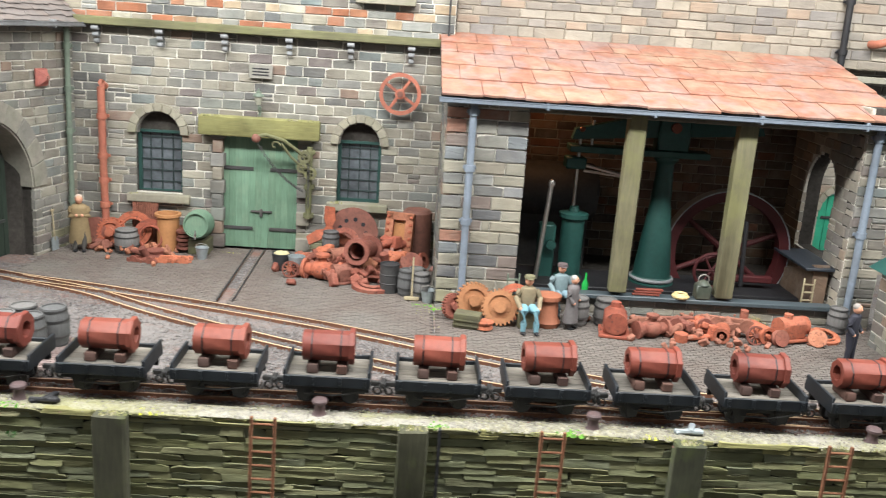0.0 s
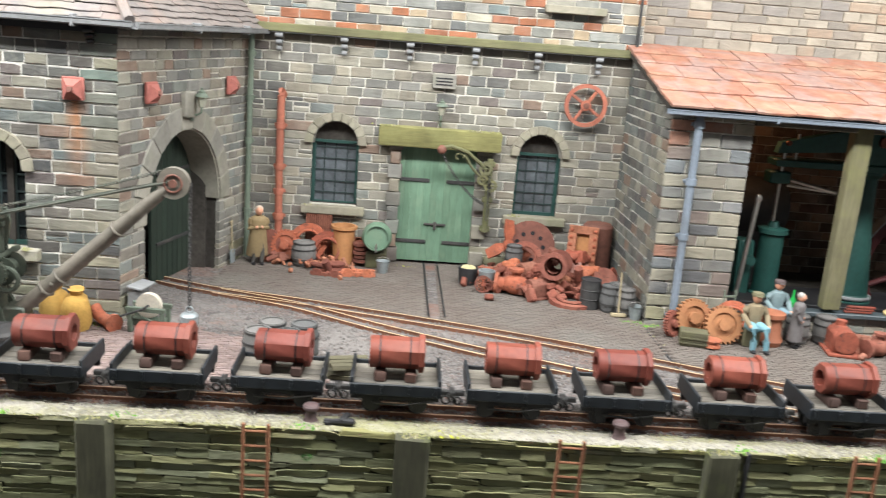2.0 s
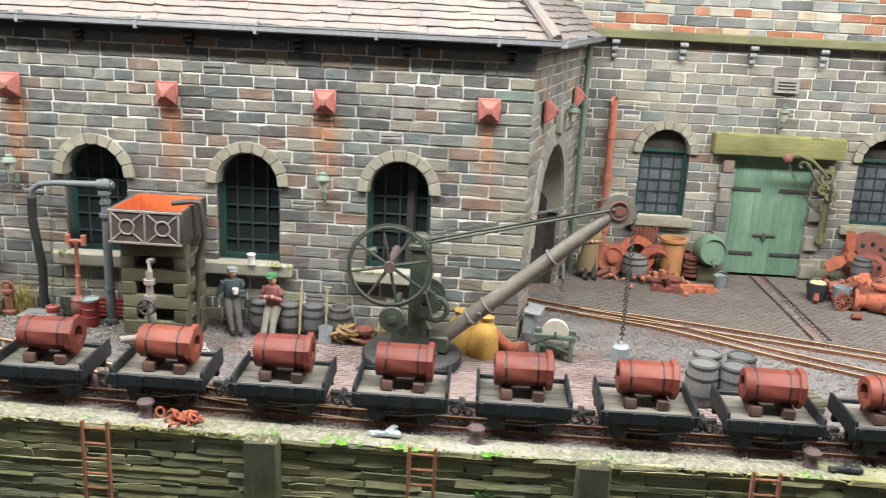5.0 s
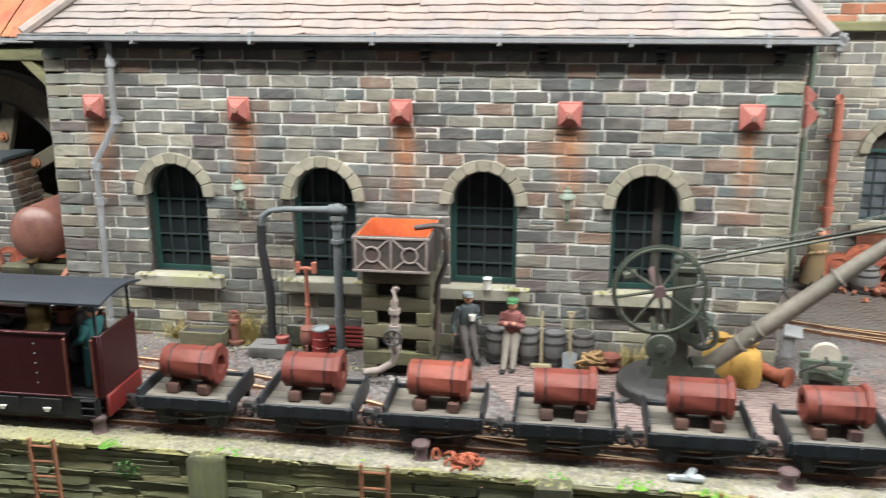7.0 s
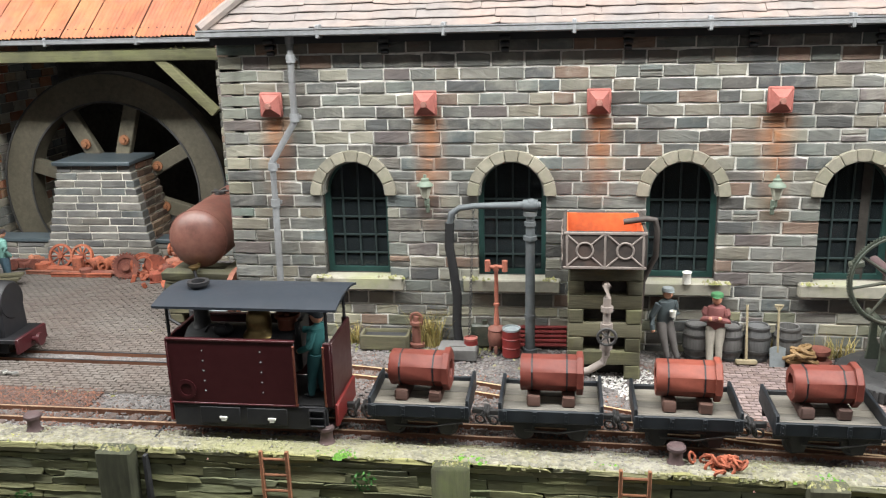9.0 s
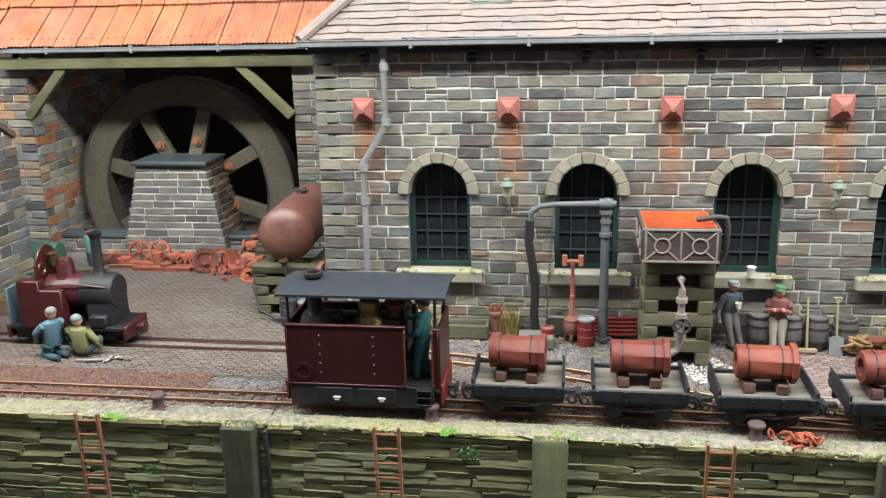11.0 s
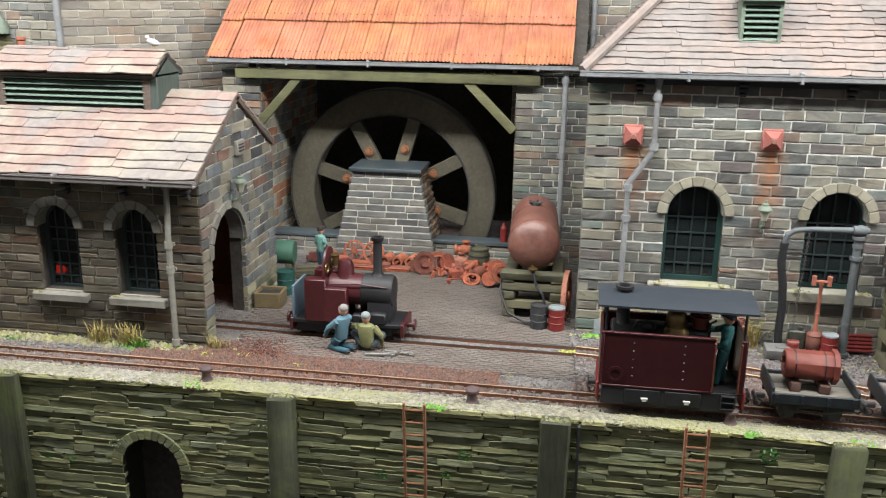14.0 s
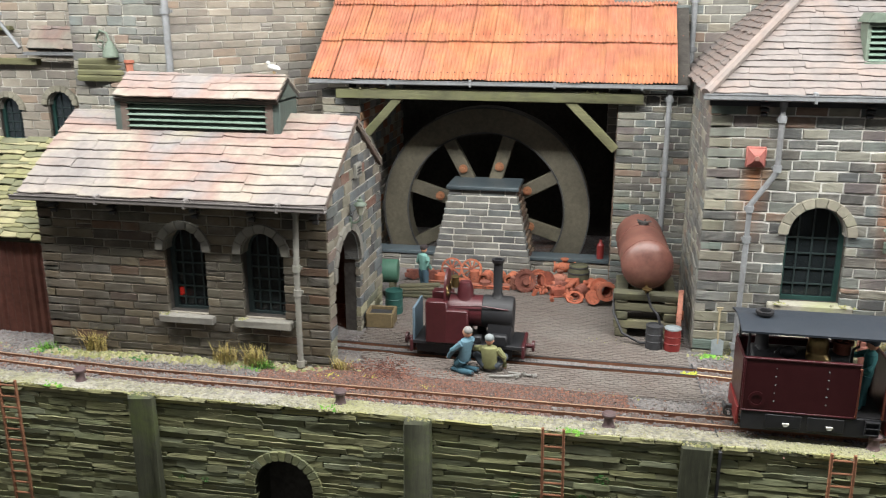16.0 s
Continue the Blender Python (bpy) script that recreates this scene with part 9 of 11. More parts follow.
# right of the green doors
W2 = " in the heap by the doors"
scrap("flanged_pipe", -2.6, 60.2, 1.9, -20, 82, 10, s=1.25, where=W2)
scrap("bent_plate", -1.2, 60.0, 0.3, 20, 10, s=1.0, where=W2)
for i, (k, x, y, z, rz, rx, s) in enumerate((
        ("axle_frame", -6.4, 61.6, 0.3, 20, 20, 1.0), ("scrap_casting", -5.8, 58.3, 0.0, -15, 0, 1.25), ("cylinder_block", -4.2, 58.0, 0.0, 30, 0, 1.0), ("broken_casting", -3.4, 59.0, 0.6, 0, 0, 1.3),
        ("ring_casting", -2.2, 57.0, 0.0, 0, 5, 1.15), ("broken_casting", -2.8, 57.9, 0.2, 80, 0, 1.1), ("scrap_crank", -2.4, 59.3, 1.2, -30, 20, 1.0), ("broken_casting", -0.9, 59.0, 1.0, 50, 0, 1.3),
        ("scrap_pulley", 0.3, 58.8, 1.3, 10, 40, 1.0), ("roller", -4.9, 59.8, 0.9, 40, 0, 0.9), ("broken_casting", -5.6, 60.4, 0.8, 120, 0, 1.2), ("scrap_crank", -7.0, 59.6, 0.2, -50, 10, 0.9),
        ("broken_casting", -1.6, 61.5, 1.4, 30, 0, 1.4), ("flanged_pipe", -0.2, 60.4, 0.8, 60, 70, 0.8), ("axle_frame", -1.4, 58.2, 0.6, -35, 15, 0.8), ("broken_casting", -7.9, 61.2, 0.2, 20, 0, 1.0),
        ("old_cartwheel", -8.0, 58.2, 0.6, 10, 85, 0.5), ("broken_casting", -6.6, 60.6, 0.5, 10, 0, 1.2), ("scrap_casting", -3.3, 61.6, 1.2, 60, 20, 1.0), ("ring_casting", -4.7, 62.4, 1.6, 0, 50, 0.9))):
    scrap(k, x, y, z, rz, rx, s=s, where=W2)


def propeller(x, y, z):
    bm = bmesh.new()
    for k in range(3):
        a = 0.5 + k * 2.09
        m = Matrix.Rotation(a, 4, "Y") @ Matrix.Rotation(0.5, 4, "X")
        prism(bm, [(0.2, -0.2), (0.8, -0.5), (1.7, -0.42), (1.8, 0.3), (0.9, 0.4), (0.2, 0.2)], -0.07, 0.07, "y", m=m)
    cyl(bm, (0, -0.4, 0), (0, 0.4, 0), 0.35)
    solid("ship_propeller", bm, M["rust"], x, y, gz(x) + z, "rusty three-bladed propeller leaning on the wall", "propeller", rx=-12)


propeller(-5.9, 63.2, 2.3)
lump_heap("scrap_bits", -3.8, 59.6, gz(-4), 150, 4.2, 0.75, "rust", "loose rusty scrap bits in the heap by the doors", "scrap metal", 11, 1.6)
lump_heap("scrap_bits", -1.0, 60.6, gz(-1), 90, 2.6, 0.7, "rust_pale", "dusty scrap bits in the heap by the doors", "scrap metal", 12, 1.8)
lump_heap("scrap_bits", 18.5, 51.4, gz(18), 110, 6.0, 0.5, "rust", "loose rusty scrap bits before the pump house", "scrap metal", 13, 0.4)
lump_heap("scrap_bits", -20.0, 62.6, gz(-20), 60, 3.4, 0.5, "rust", "loose rusty scrap bits under the back window", "scrap metal", 14, 0.6)
lump_heap("scrap_bits", -74.5, 58.4, gz(-73), 90, 3.0, 0.42, "rust", "loose rusty scrap bits by the pedestal", "scrap metal", 15, 0.5)
bm = bmesh.new()
m = Matrix.Rotation(math.pi / 2, 4, "X")
lathe(bm, [(0, -0.1), (1.9, -0.1), (1.9, 0.1), (0, 0.1)], 28, m)
for k in range(9):
    c = Vector((1.0 * math.cos(k * 0.7), -0.12, 1.0 * math.sin(k * 0.7)))
    cyl(bm, c, c + Vector((0, 0.3, 0)), 0.16, n=10, mi=1)
solid("tube_plate", bm, [M["rust_brown"], M["black"]], -4.2, 64.2, gz(-4) + 2.0, "brown rusty boiler tube plate with holes", "plate", rx=-8)


def frame_casting(x, y, z):
    ob = thing("frame_casting", x, y, gz(x) + z, "orange rusty rectangular frame casting with studs", "casting", rz=-14, rx=-14)
    bm = bmesh.new()
    for sx, sz, lx, lz in ((-0.75, 0, 0.6, 3.2), (0.75, 0, 0.6, 3.2), (0, 1.35, 2.1, 0.6), (0, -1.35, 2.1, 0.6)):
        box(bm, sx, 0, sz, lx, 0.45, lz, 0.05)
    part("frame", bm, M["rust"], ob)
    bm = bmesh.new()
    for s in (-1, 1):
        for k in range(6):
            blob(bm, (s * 0.85, -0.26, -1.3 + 0.52 * k), (0.14, 0.1, 0.14), 8, 5)
    part("studs", bm, M["rust"], ob)
    bm = bmesh.new()
    box(bm, 0, 0.15, 0, 1.2, 0.1, 2.4)
    part("inner_plate", bm, paint("ochre_rust", (0.32, 0.14, 0.05)), ob)


frame_casting(-0.7, 62.3, 2.5)
bm = bmesh.new()
lathe(bm, [(1.1, 0), (1.1, 4.0), (0.9, 4.2), (0, 4.2)], 20)
solid("riveted_flue", bm, M["rust_brown"], 0.6, 63.6, gz(0), "brown rusty riveted flue standing in the corner", "flue")
barrel(-5.6, 61.8, gz(-5) + 1.1, label="grey keg on the scrap heap", h=1.5, r=0.6, group="kegs in the scrap heap")
for x, y in ((0.1, 55.9), (1.0, 55.3), (0.7, 56.4)):
    barrel(x, y, gz(x), label="grey coopered keg by the scrap heap", h=1.75, r=0.62, group="kegs by the pump house")
drum(-1.1, 56.4, gz(-1), "crane_dark", "dark open steel drum by the heap", 1.9, 0.65, "coal")
long_tool("broom", 0.45, 54.6, gz(0), 8)
bucket(1.5, 54.5, gz(1))
ob = thing("tub", -8.9, 60.2, gz(-9), "black tub full of pale lumps", "tub")
bm = bmesh.new()
lathe(bm, [(0, 0), (0.55, 0), (0.72, 1.2), (0.62, 1.2), (0.5, 0.9), (0, 0.9)], 16, cap=False)
part("vessel", bm, M["coal"], ob)
bm = bmesh.new()
for k in range(9):
    blob(bm, (0.35 * math.cos(k * 2.4), 0.35 * math.sin(k * 2.4), 1.1), (0.22, 0.22, 0.18), 8, 5)
part("lumps", bm, paint("pale_ochre", (0.4, 0.35, 0.2)), ob)


def handcart():
    ob = thing("hand_cart", -7.7, 59.2, gz(-8), "small grey tub on a cart with red wheels", "cart", rz=-12)
    bm = bmesh.new()
    lathe(bm, [(0, 0.55), (0.5, 0.55), (0.6, 1.3), (0.5, 1.3), (0.45, 0.8), (0, 0.8)], 16, cap=False)
    part("tub", bm, M["zinc"], ob)
    for s in (-1, 1):
        wheel_parts(ob, 0.5, 0.12, 6, "rust", w=0.12, hub=0.12, name="wheel", y=s * 0.62, z=0.5)
    bm = bmesh.new()
    cyl(bm, (0, -0.7, 0.5), (0, 0.7, 0.5), 0.07)
    for s in (-1, 1):
        tube(bm, [(-0.2, s * 0.45, 0.55), (1.0, s * 0.45, 0.75), (2.2, s * 0.4, 0.6)], 0.06, 6)
    part("shafts", bm, M["rust_brown"], ob)


handcart()
# left of the green doors
W3 = " under the back window"
scrap("scrap_gear", -21.9, 63.3, 1.15, -8, 80, s=0.82, where=W3)
scrap("scrap_pulley", -23.2, 63.6, 1.2, 0, 80, s=1.15, where=W3)
scrap("broken_casting", -22.6, 62.3, 0.0, 30, s=1.0, where=W3)
scrap("ring_casting", -18.9, 63.2, 1.0, 0, 80, s=1.05, where=W3)
scrap("ring_casting", -20.3, 63.7, 1.4, 0, 80, s=1.05, where=W3)
scrap("scrap_crank", -19.3, 61.3, 0.2, -40, 30, s=0.9, where=W3)
scrap("scrap_pulley", -18.1, 61.2, 0.35, 0, 0, s=0.8, where=W3)
scrap("flanged_pipe", -16.7, 64.0, 0.2, 0, 0, s=0.7, where=W3)
scrap("axle_frame", -16.6, 60.6, -0.1, 5, s=0.8, where=W3)
scrap("axle_frame", -18.6, 60.2, -0.1, -8, s=0.7, where=W3)
barrel(-20.5, 62.4, gz(-20), label="grey-green squat iron pot", h=1.7, r=0.85, group="pots")
bm = bmesh.new()
fold = [(-0.95 + 1.9 * k / 24, 0.07 * (1 if k % 2 else -1)) for k in range(25)]
prism(bm, [(x, y - 0.03) for x, y in fold] + [(x, y + 0.03) for x, y in reversed(fold)], -1.8, 1.8, "z")
solid("iron_sheet", bm, M["rust"], -19.7, 64.35, gz(-18) + 1.9, "orange rusty corrugated sheet against the wall", "iron sheet", rx=-7)
bm = bmesh.new()
lathe(bm, [(0, 0), (0.75, 0), (0.8, 1.4), (0.8, 2.5), (0.95, 2.6), (0.95, 2.8), (0.75, 2.8), (0.7, 2.0), (0, 2.0)], 20, cap=False)
solid("rusty_cask", bm, paint("ochre_rust2", (0.36, 0.17, 0.07)), -17.8, 63.5, gz(-17), "ochre rusty open cask", "cask")
bm = bmesh.new()
for k in range(5):
    cyl(bm, (0, 0, 0.3 * k + 0.1), (0, 0, 0.3 * k + 0.3), 0.55 - 0.08 * (k % 2), n=14)
solid("spring_coil", bm, M["rust"], -16.55, 63.1, gz(-15) + 0.2, "rusty coil spring standing upright", "spring")
ob = thing("green_butt", -15.4, 63.2, gz(-14), "green water butt lying on a cradle with a tap", "water butt")
bm = bmesh.new()
m = Matrix.Translation((0, 1.0, 2.1)) @ Matrix.Rotation(math.pi / 2 - 0.12, 4, "X")
lathe(bm, [(0, 0), (0.85, 0), (1.05, 0.8), (1.08, 1.3), (1.0, 1.9), (0.9, 2.3), (0.82, 2.3), (0.8, 2.15), (0, 2.15)], 24, m)
part("cask", bm, M["green_door"], ob)
bm = bmesh.new()
box(bm, 0, 0.2, 0.55, 1.5, 1.6, 1.1, 0.06, jitter=0.03)
part("cradle", bm, M["oldwood"], ob)
bm = bmesh.new()
tube(bm, [(0, -1.25, 1.7), (0, -1.5, 1.7), (0, -1.55, 1.4)], 0.09, 8)
cyl(bm, (0, -1.4, 1.7), (0, -1.4, 2.0), 0.06)
part("tap", bm, M["steel"], ob)
bucket(-14.85, 61.6, gz(-14))

# works yard
W4 = " by the flywheel pedestal"
for i in range(3):
    scrap("roller", -80.5 + 0.98 * i, 59.5, 0.0, 78, s=0.78, where=W4)
scrap("old_cartwheel", -83.3, 60.2, 0.75, 5, 72, s=0.72, where=W4)
scrap("old_cartwheel", -81.75, 60.2, 0.75, -4, 72, s=0.72, where=W4)
scrap("axle_frame", -85.4, 59.6, 0.1, 4, s=0.9, where=W4)
scrap("scrap_gear", -77.35, 57.9, 0.82, 20, 80, s=0.66, where=W4)
scrap("ring_casting", -76.5, 58.5, 0.72, 35, 82, s=0.66, where=W4)
scrap("scrap_pulley", -75.9, 58.9, 0.68, 40, 78, s=0.8, where=W4)
for k, x, y, z, rz, rx, s in (("scrap_casting", -74.9, 60.2, 0.0, 0, 0, 0.8), ("scrap_casting", -74.6, 60.4, 0.9, 4, 0, 0.75), ("broken_casting", -75.1, 58.4, 0.0, 20, 0, 1.0), ("broken_casting", -74.0, 58.3, 0.2, 70, 0, 1.0),
                              ("roller", -73.3, 57.3, 0.0, 70, 0, 0.8), ("ring_casting", -73.6, 56.4, 0.2, 0, 30, 0.5), ("scrap_pulley", -72.3, 55.7, 0.6, 10, 70, 0.65), ("cylinder_block", -74.9, 57.3, 0.0, 20, 0, 0.55),
                              ("flanged_pipe", -71.9, 57.6, 0.75, 15, 80, 0.95), ("scrap_crank", -79.3, 58.3, 0.0, 5, 0, 1.0), ("broken_casting", -78.6, 59.6, 0.1, 5, 0, 0.8), ("scrap_crank", -82.6, 58.9, 0.0, -4, 0, 1.2),
                              ("broken_casting", -85.6, 60.2, 0.1, 40, 0, 0.8), ("broken_casting", -72.6, 58.9, 0.1, 110, 0, 0.9)):
    scrap(k, x, y, z, rz, rx, s=s, where=W4)
for x, y, ln, rz in ((-82.0, 58.3, 5.6, -1.5), (-80.6, 57.9, 4.2, 1.0)):
    bm = bmesh.new()
    box(bm, 0, 0, 0.1, ln, 0.16, 0.2, 0.02)
    box(bm, 0, 0, 0.24, ln, 0.26, 0.07, 0.02)
    solid("old_rail", bm, M["rust"], x, y, gz(x), "length of rusty rail lying by the pedestal", "rail", rz=rz, group="rails on the ground")
barrel(-73.5, 59.6, gz(-73), "oldwood", "squat weathered brown cask", 1.75, 0.78, group="casks")
ob = thing("green_boiler", -87.5, 55.2, gz(-87) + 1.85, "dull green horizontal boiler drum by the wall", "drum", rz=6)
bm = bmesh.new()
m = Matrix.Rotation(math.pi / 2, 4, "Y")
lathe(bm, [(0, -1.1), (0.82, -1.1), (0.86, -1.0), (0.86, 1.0), (0.82, 1.1), (0, 1.15)], 22, m)
part("shell", bm, paint("boiler_green", (0.045, 0.11, 0.075)), ob)
bm = bmesh.new()
for x in (-0.7, 0.7):
    box(bm, x, 0, -1.3, 0.4, 1.3, 1.15, 0.05)
part("cradle", bm, M["oldwood"], ob)
for k in range(4):
    bm = bmesh.new()
    box(bm, 0.2 * k, 0.15 * k, 0.15 + 0.2 * k, 3.0, 0.5, 0.18, 0.03, m=Matrix.Rotation(0.1 * k, 4, "Z"))
    solid("old_board", bm, M["oldwood"], -85.3, 55.0, gz(-85), "old weathered board stacked by the shed", "plank", group="boards by the shed")
lump_heap("rust_flakes", -84.0, 42.0, gz(-84) - 0.12, 1300, 3.0, 0.085, "leaf_rust", "spill of rust-brown flakes beside the track", "debris", 5, 0.3)
lump_heap("rust_flakes", -80.0, 40.9, gz(-80) - 0.15, 900, 5.0, 0.075, "leaf_rust", "spill of rust-brown flakes on the ballast", "debris", 6, 0.15)
for k, (a, b, c) in enumerate(((-76.6, 42.3, 20), (-76.0, 42.6, -10), (-77.0, 42.1, 5))):
    bm = bmesh.new()
    cyl(bm, (-0.8, 0, 0.1), (0.8, 0, 0.12), 0.07, n=8)
    cyl(bm, (0.65, -0.1, 0.12), (0.85, 0.1, 0.12), 0.13, n=8)
    solid("spanner", bm, M["steel"], a, b, gz(a), "steel spanner lying on the setts", "tool", rz=c)


def tank_loco():
    lo = thing("tank_locomotive", -82.85, 45.3, gz(-80) + 0.1, "maroon saddle-less tank locomotive under repair", "locomotive")
    bm = bmesh.new()
    box(bm, 3.4, 0, 0.95, 6.6, 2.5, 0.22, 0.03)
    part("footplate", bm, M["black"], lo)
    for s in (-1, 1):
        bm = bmesh.new()
        box(bm, 2.2, s * 1.0, 2.05, 2.5, 0.7, 2.1, 0.06)
        part("side_tank", bm, M["maroon_pale"], lo)
        bm = bmesh.new()
        box(bm, 1.55, s * 1.0, 2.3, 1.3, 0.72, 2.6, 0.06)
        part("bunker_side", bm, M["maroon_pale"], lo)
        bm = bmesh.new()
        box(bm, 5.3, s * 1.0, 1.35, 1.0, 0.6, 0.7, 0.1)
        box(bm, 4.0, s * 1.0, 1.3, 0.55, 0.5, 0.5, 0.08)
        part("cylinder", bm, M["black"], lo)
        bm = bmesh.new()
        box(bm, 3.2, s * 0.95, 0.6, 5.8, 0.16, 0.7, 0.03)
        part("frame_plate", bm, M["black"], lo)
    bm = bmesh.new()
    m = Matrix.Translation((2.2, 0, 2.75)) @ Matrix.Rotation(math.pi / 2, 4, "Y")
    lathe(bm, [(0, 0), (0.95, 0), (0.95, 2.1)], 26, m, cap=False)
    part("boiler", bm, M["maroon_pale"], lo, "faded maroon boiler barrel")
    bm = bmesh.new()
    lathe(bm, [(0.96, 2.0), (1.0, 2.05), (1.0, 3.7), (0.9, 3.85), (0, 3.9)], 26, m, cap=False)
    prism(bm, [(-0.95, 1.05), (0.95, 1.05), (0.85, 2.6), (-0.85, 2.6)], 4.6, 6.0, "x")
    part("smokebox", bm, M["black"], lo)
    bm = bmesh.new()
    lathe(bm, [(0.5, 3.55), (0.36, 3.75), (0.28, 3.95), (0.27, 5.75), (0.36, 5.85), (0.38, 6.05), (0.26, 6.05), (0.24, 5.75)], 16, Matrix.Translation((5.05, 0, 0)), cap=False)
    part("chimney", bm, M["black"], lo)
    bm = bmesh.new()
    lathe(bm, [(0.62, 3.5), (0.5, 3.75), (0.48, 4.2), (0.34, 4.55), (0, 4.65)], 18, Matrix.Translation((3.1, 0, 0)), cap=False)
    part("dome", bm, M["maroon_pale"], lo)
    bm = bmesh.new()
    n = 18
    prism(bm, [(1.15 * math.cos(math.pi * k / n), 3.6 + 1.7 * math.sin(math.pi * k / n)) for k in range(n + 1)] + [(-1.15, 1.0), (1.15, 1.0)], 1.95, 2.08, "x")
    part("spectacle_plate", bm, M["maroon_pale"], lo)
    bm = bmesh.new()
    for s in (-1, 1):
        torus(bm, (2.1, s * 0.6, 4.1), 0.3, 0.06, (1, 0, 0), 16, 6)
    lathe(bm, [(0.22, 4.2), (0.22, 4.8), (0.3, 4.85), (0, 5.0)], 12, Matrix.Translation((2.5, -0.1, 0)))
    part("brass_fitting", bm, M["brass"], lo, "brass window rims and valve")
    bm = bmesh.new()
    box(bm, 0.15, 0, 2.05, 0.14, 2.4, 2.1, 0.03)
    part("rear_plate", bm, paint("slate_blue", (0.1, 0.15, 0.19)), lo, "blue-grey rear plate")
    for x in (0.0, 6.75):
        bm = bmesh.new()
        box(bm, x, 0, 0.7, 0.2, 2.5, 0.8, 0.04)
        bb = part("buffer_beam", bm, M["maroon_pale"], lo, "dark red buffer beam")
        bm = bmesh.new()
        cyl(bm, (x, 0, 0.7), (x + (0.5 if x > 1 else -0.5), 0, 0.7), 0.14)
        cyl(bm, (x + (0.45 if x > 1 else -0.45), 0, 0.7), (x + (0.6 if x > 1 else -0.6), 0, 0.7), 0.34, n=14)
        part("buffer", bm, M["maroon_pale"], bb)
    bm = bmesh.new()
    tube(bm, [(2.4, -1.0, 3.3), (4.0, -1.0, 3.4), (5.8, -0.9, 3.2)], 0.05, 6)
    part("handrail", bm, M["maroon_pale"], lo)
    wheelset(lo, 1.7, -0.1, 0.55)
    wheelset(lo, 4.2, -0.1, 0.55)


tank_loco()


# ---- the beam engine in the pump house ----
def beam_engine():
    z0 = 0.5
    ob = thing("beam_engine", 17.2, 58.6, z0, "dark green beam engine with tall column", "steam engine")
    bm = bmesh.new()
    lathe(bm, [(1.55, 0), (1.55, 0.3), (1.35, 0.4), (1.45, 0.6), (1.3, 0.75), (1.28, 1.0), (1.08, 3.0), (0.7, 6.0), (0.58, 8.6), (0.85, 8.9), (0.85, 9.1)], 28)
    part("column", bm, M["engine_green"], ob, "tapered green column")
    bm = bmesh.new()
    torus(bm, (0, 0, 0.55), 1.42, 0.13, (0, 0, 1), 28, 8)
    part("column_ring", bm, M["pipe_grey"], ob)
    bm = bmesh.new()
    box(bm, -2.0, 0, 9.3, 9.5, 1.6, 0.45, 0.06)
    box(bm, 0.2, 0, 10.6, 2.2, 1.3, 2.3, 0.15)
    part("entablature", bm, M["engine_green"], ob)
    bm = bmesh.new()
    prism(bm, [(-6.6, 9.9), (-6.4, 10.6), (0, 12.2), (6.2, 11.4), (6.4, 10.9), (0, 10.4)], -0.35, 0.35, "y")
    part("beam", bm, M["engine_green"], ob)
    bm = bmesh.new()
    cyl(bm, (0.2, -0.9, 11.1), (0.2, 0.9, 11.1), 0.35)
    part("bearing", bm, M["copper"], ob)
    bm = bmesh.new()
    blob(bm, (-6.0, -0.45, 10.6), (0.2, 0.2, 0.2), 8, 5)
    part("bearing", bm, M["copper"], ob)
    bm = bmesh.new()
    cyl(bm, (-6.0, 0, 2.6), (-6.0, 0, 10.2), 0.12)
    cyl(bm, (-5.2, 0, 9), (-5.2, 0, 11.2), 0.1)
    tube(bm, [(-5.6, -0.3, 8.2), (-2.2, -0.3, 7.5)], 0.12, 6)
    tube(bm, [(-5.6, -0.3, 7.8), (-2.2, -0.3, 7.5)], 0.1, 6)
    part("piston_rod", bm, M["steel"], ob, "bright steel rods")
    bm = bmesh.new()
    lathe(bm, [(1.05, 0), (1.0, 0.3), (0.8, 0.4), (0.8, 4.4), (1.0, 4.5), (1.0, 4.8), (0.4, 4.9), (0.3, 5.3), (0, 5.3)], 24, Matrix.Translation((-5.9, 0, 0)))
    part("cylinder", bm, M["engine_green"], ob)
    bm = bmesh.new()
    box(bm, -7.6, 0.3, 2.0, 1.1, 1.2, 3.8, 0.1)
    cyl(bm, (-7.4, -0.8, 2.6), (-7.4, -0.5, 2.6), 0.35, n=12)
    part("valve_chest", bm, M["engine_green"], ob)
    bm = bmesh.new()
    box(bm, -6.2, 0, 8.3, 1.4, 1.2, 0.8, 0.1)
    part("crosshead", bm, M["engine_green"], ob)
    bm = bmesh.new()
    cyl(bm, (-8.4, -1.6, 0.4), (-7.9, -1.6, 7.0), 0.16)
    blob(bm, (-7.9, -1.6, 7.0), (0.25, 0.2, 0.3), 8, 5)
    part("lever", bm, M["steel"], ob)
    bm = bmesh.new()
    torus(bm, (5.6, 1.6, 2.3), 4.1, 0, (0, 1, 0), 56, 4, flat=(0.7, 0.9))
    fw = part("flywheel", bm, paint("deep_red", (0.055, 0.007, 0.008)), ob, "dark red spoked flywheel")
    for k in range(6):
        bm = bmesh.new()
        a = 0.4 + k * math.pi / 3
        cyl(bm, (5.6, 1.6, 2.3), (5.6 + 4.0 * math.cos(a), 1.6, 2.3 + 4.0 * math.sin(a)), 0.22, 0.18, 8)
        part("spoke", bm, paint("deep_red", (0.055, 0.007, 0.008)), fw)
    bm = bmesh.new()
    cyl(bm, (5.6, 0.6, 2.3), (5.6, 2.4, 2.3), 0.6, n=16)
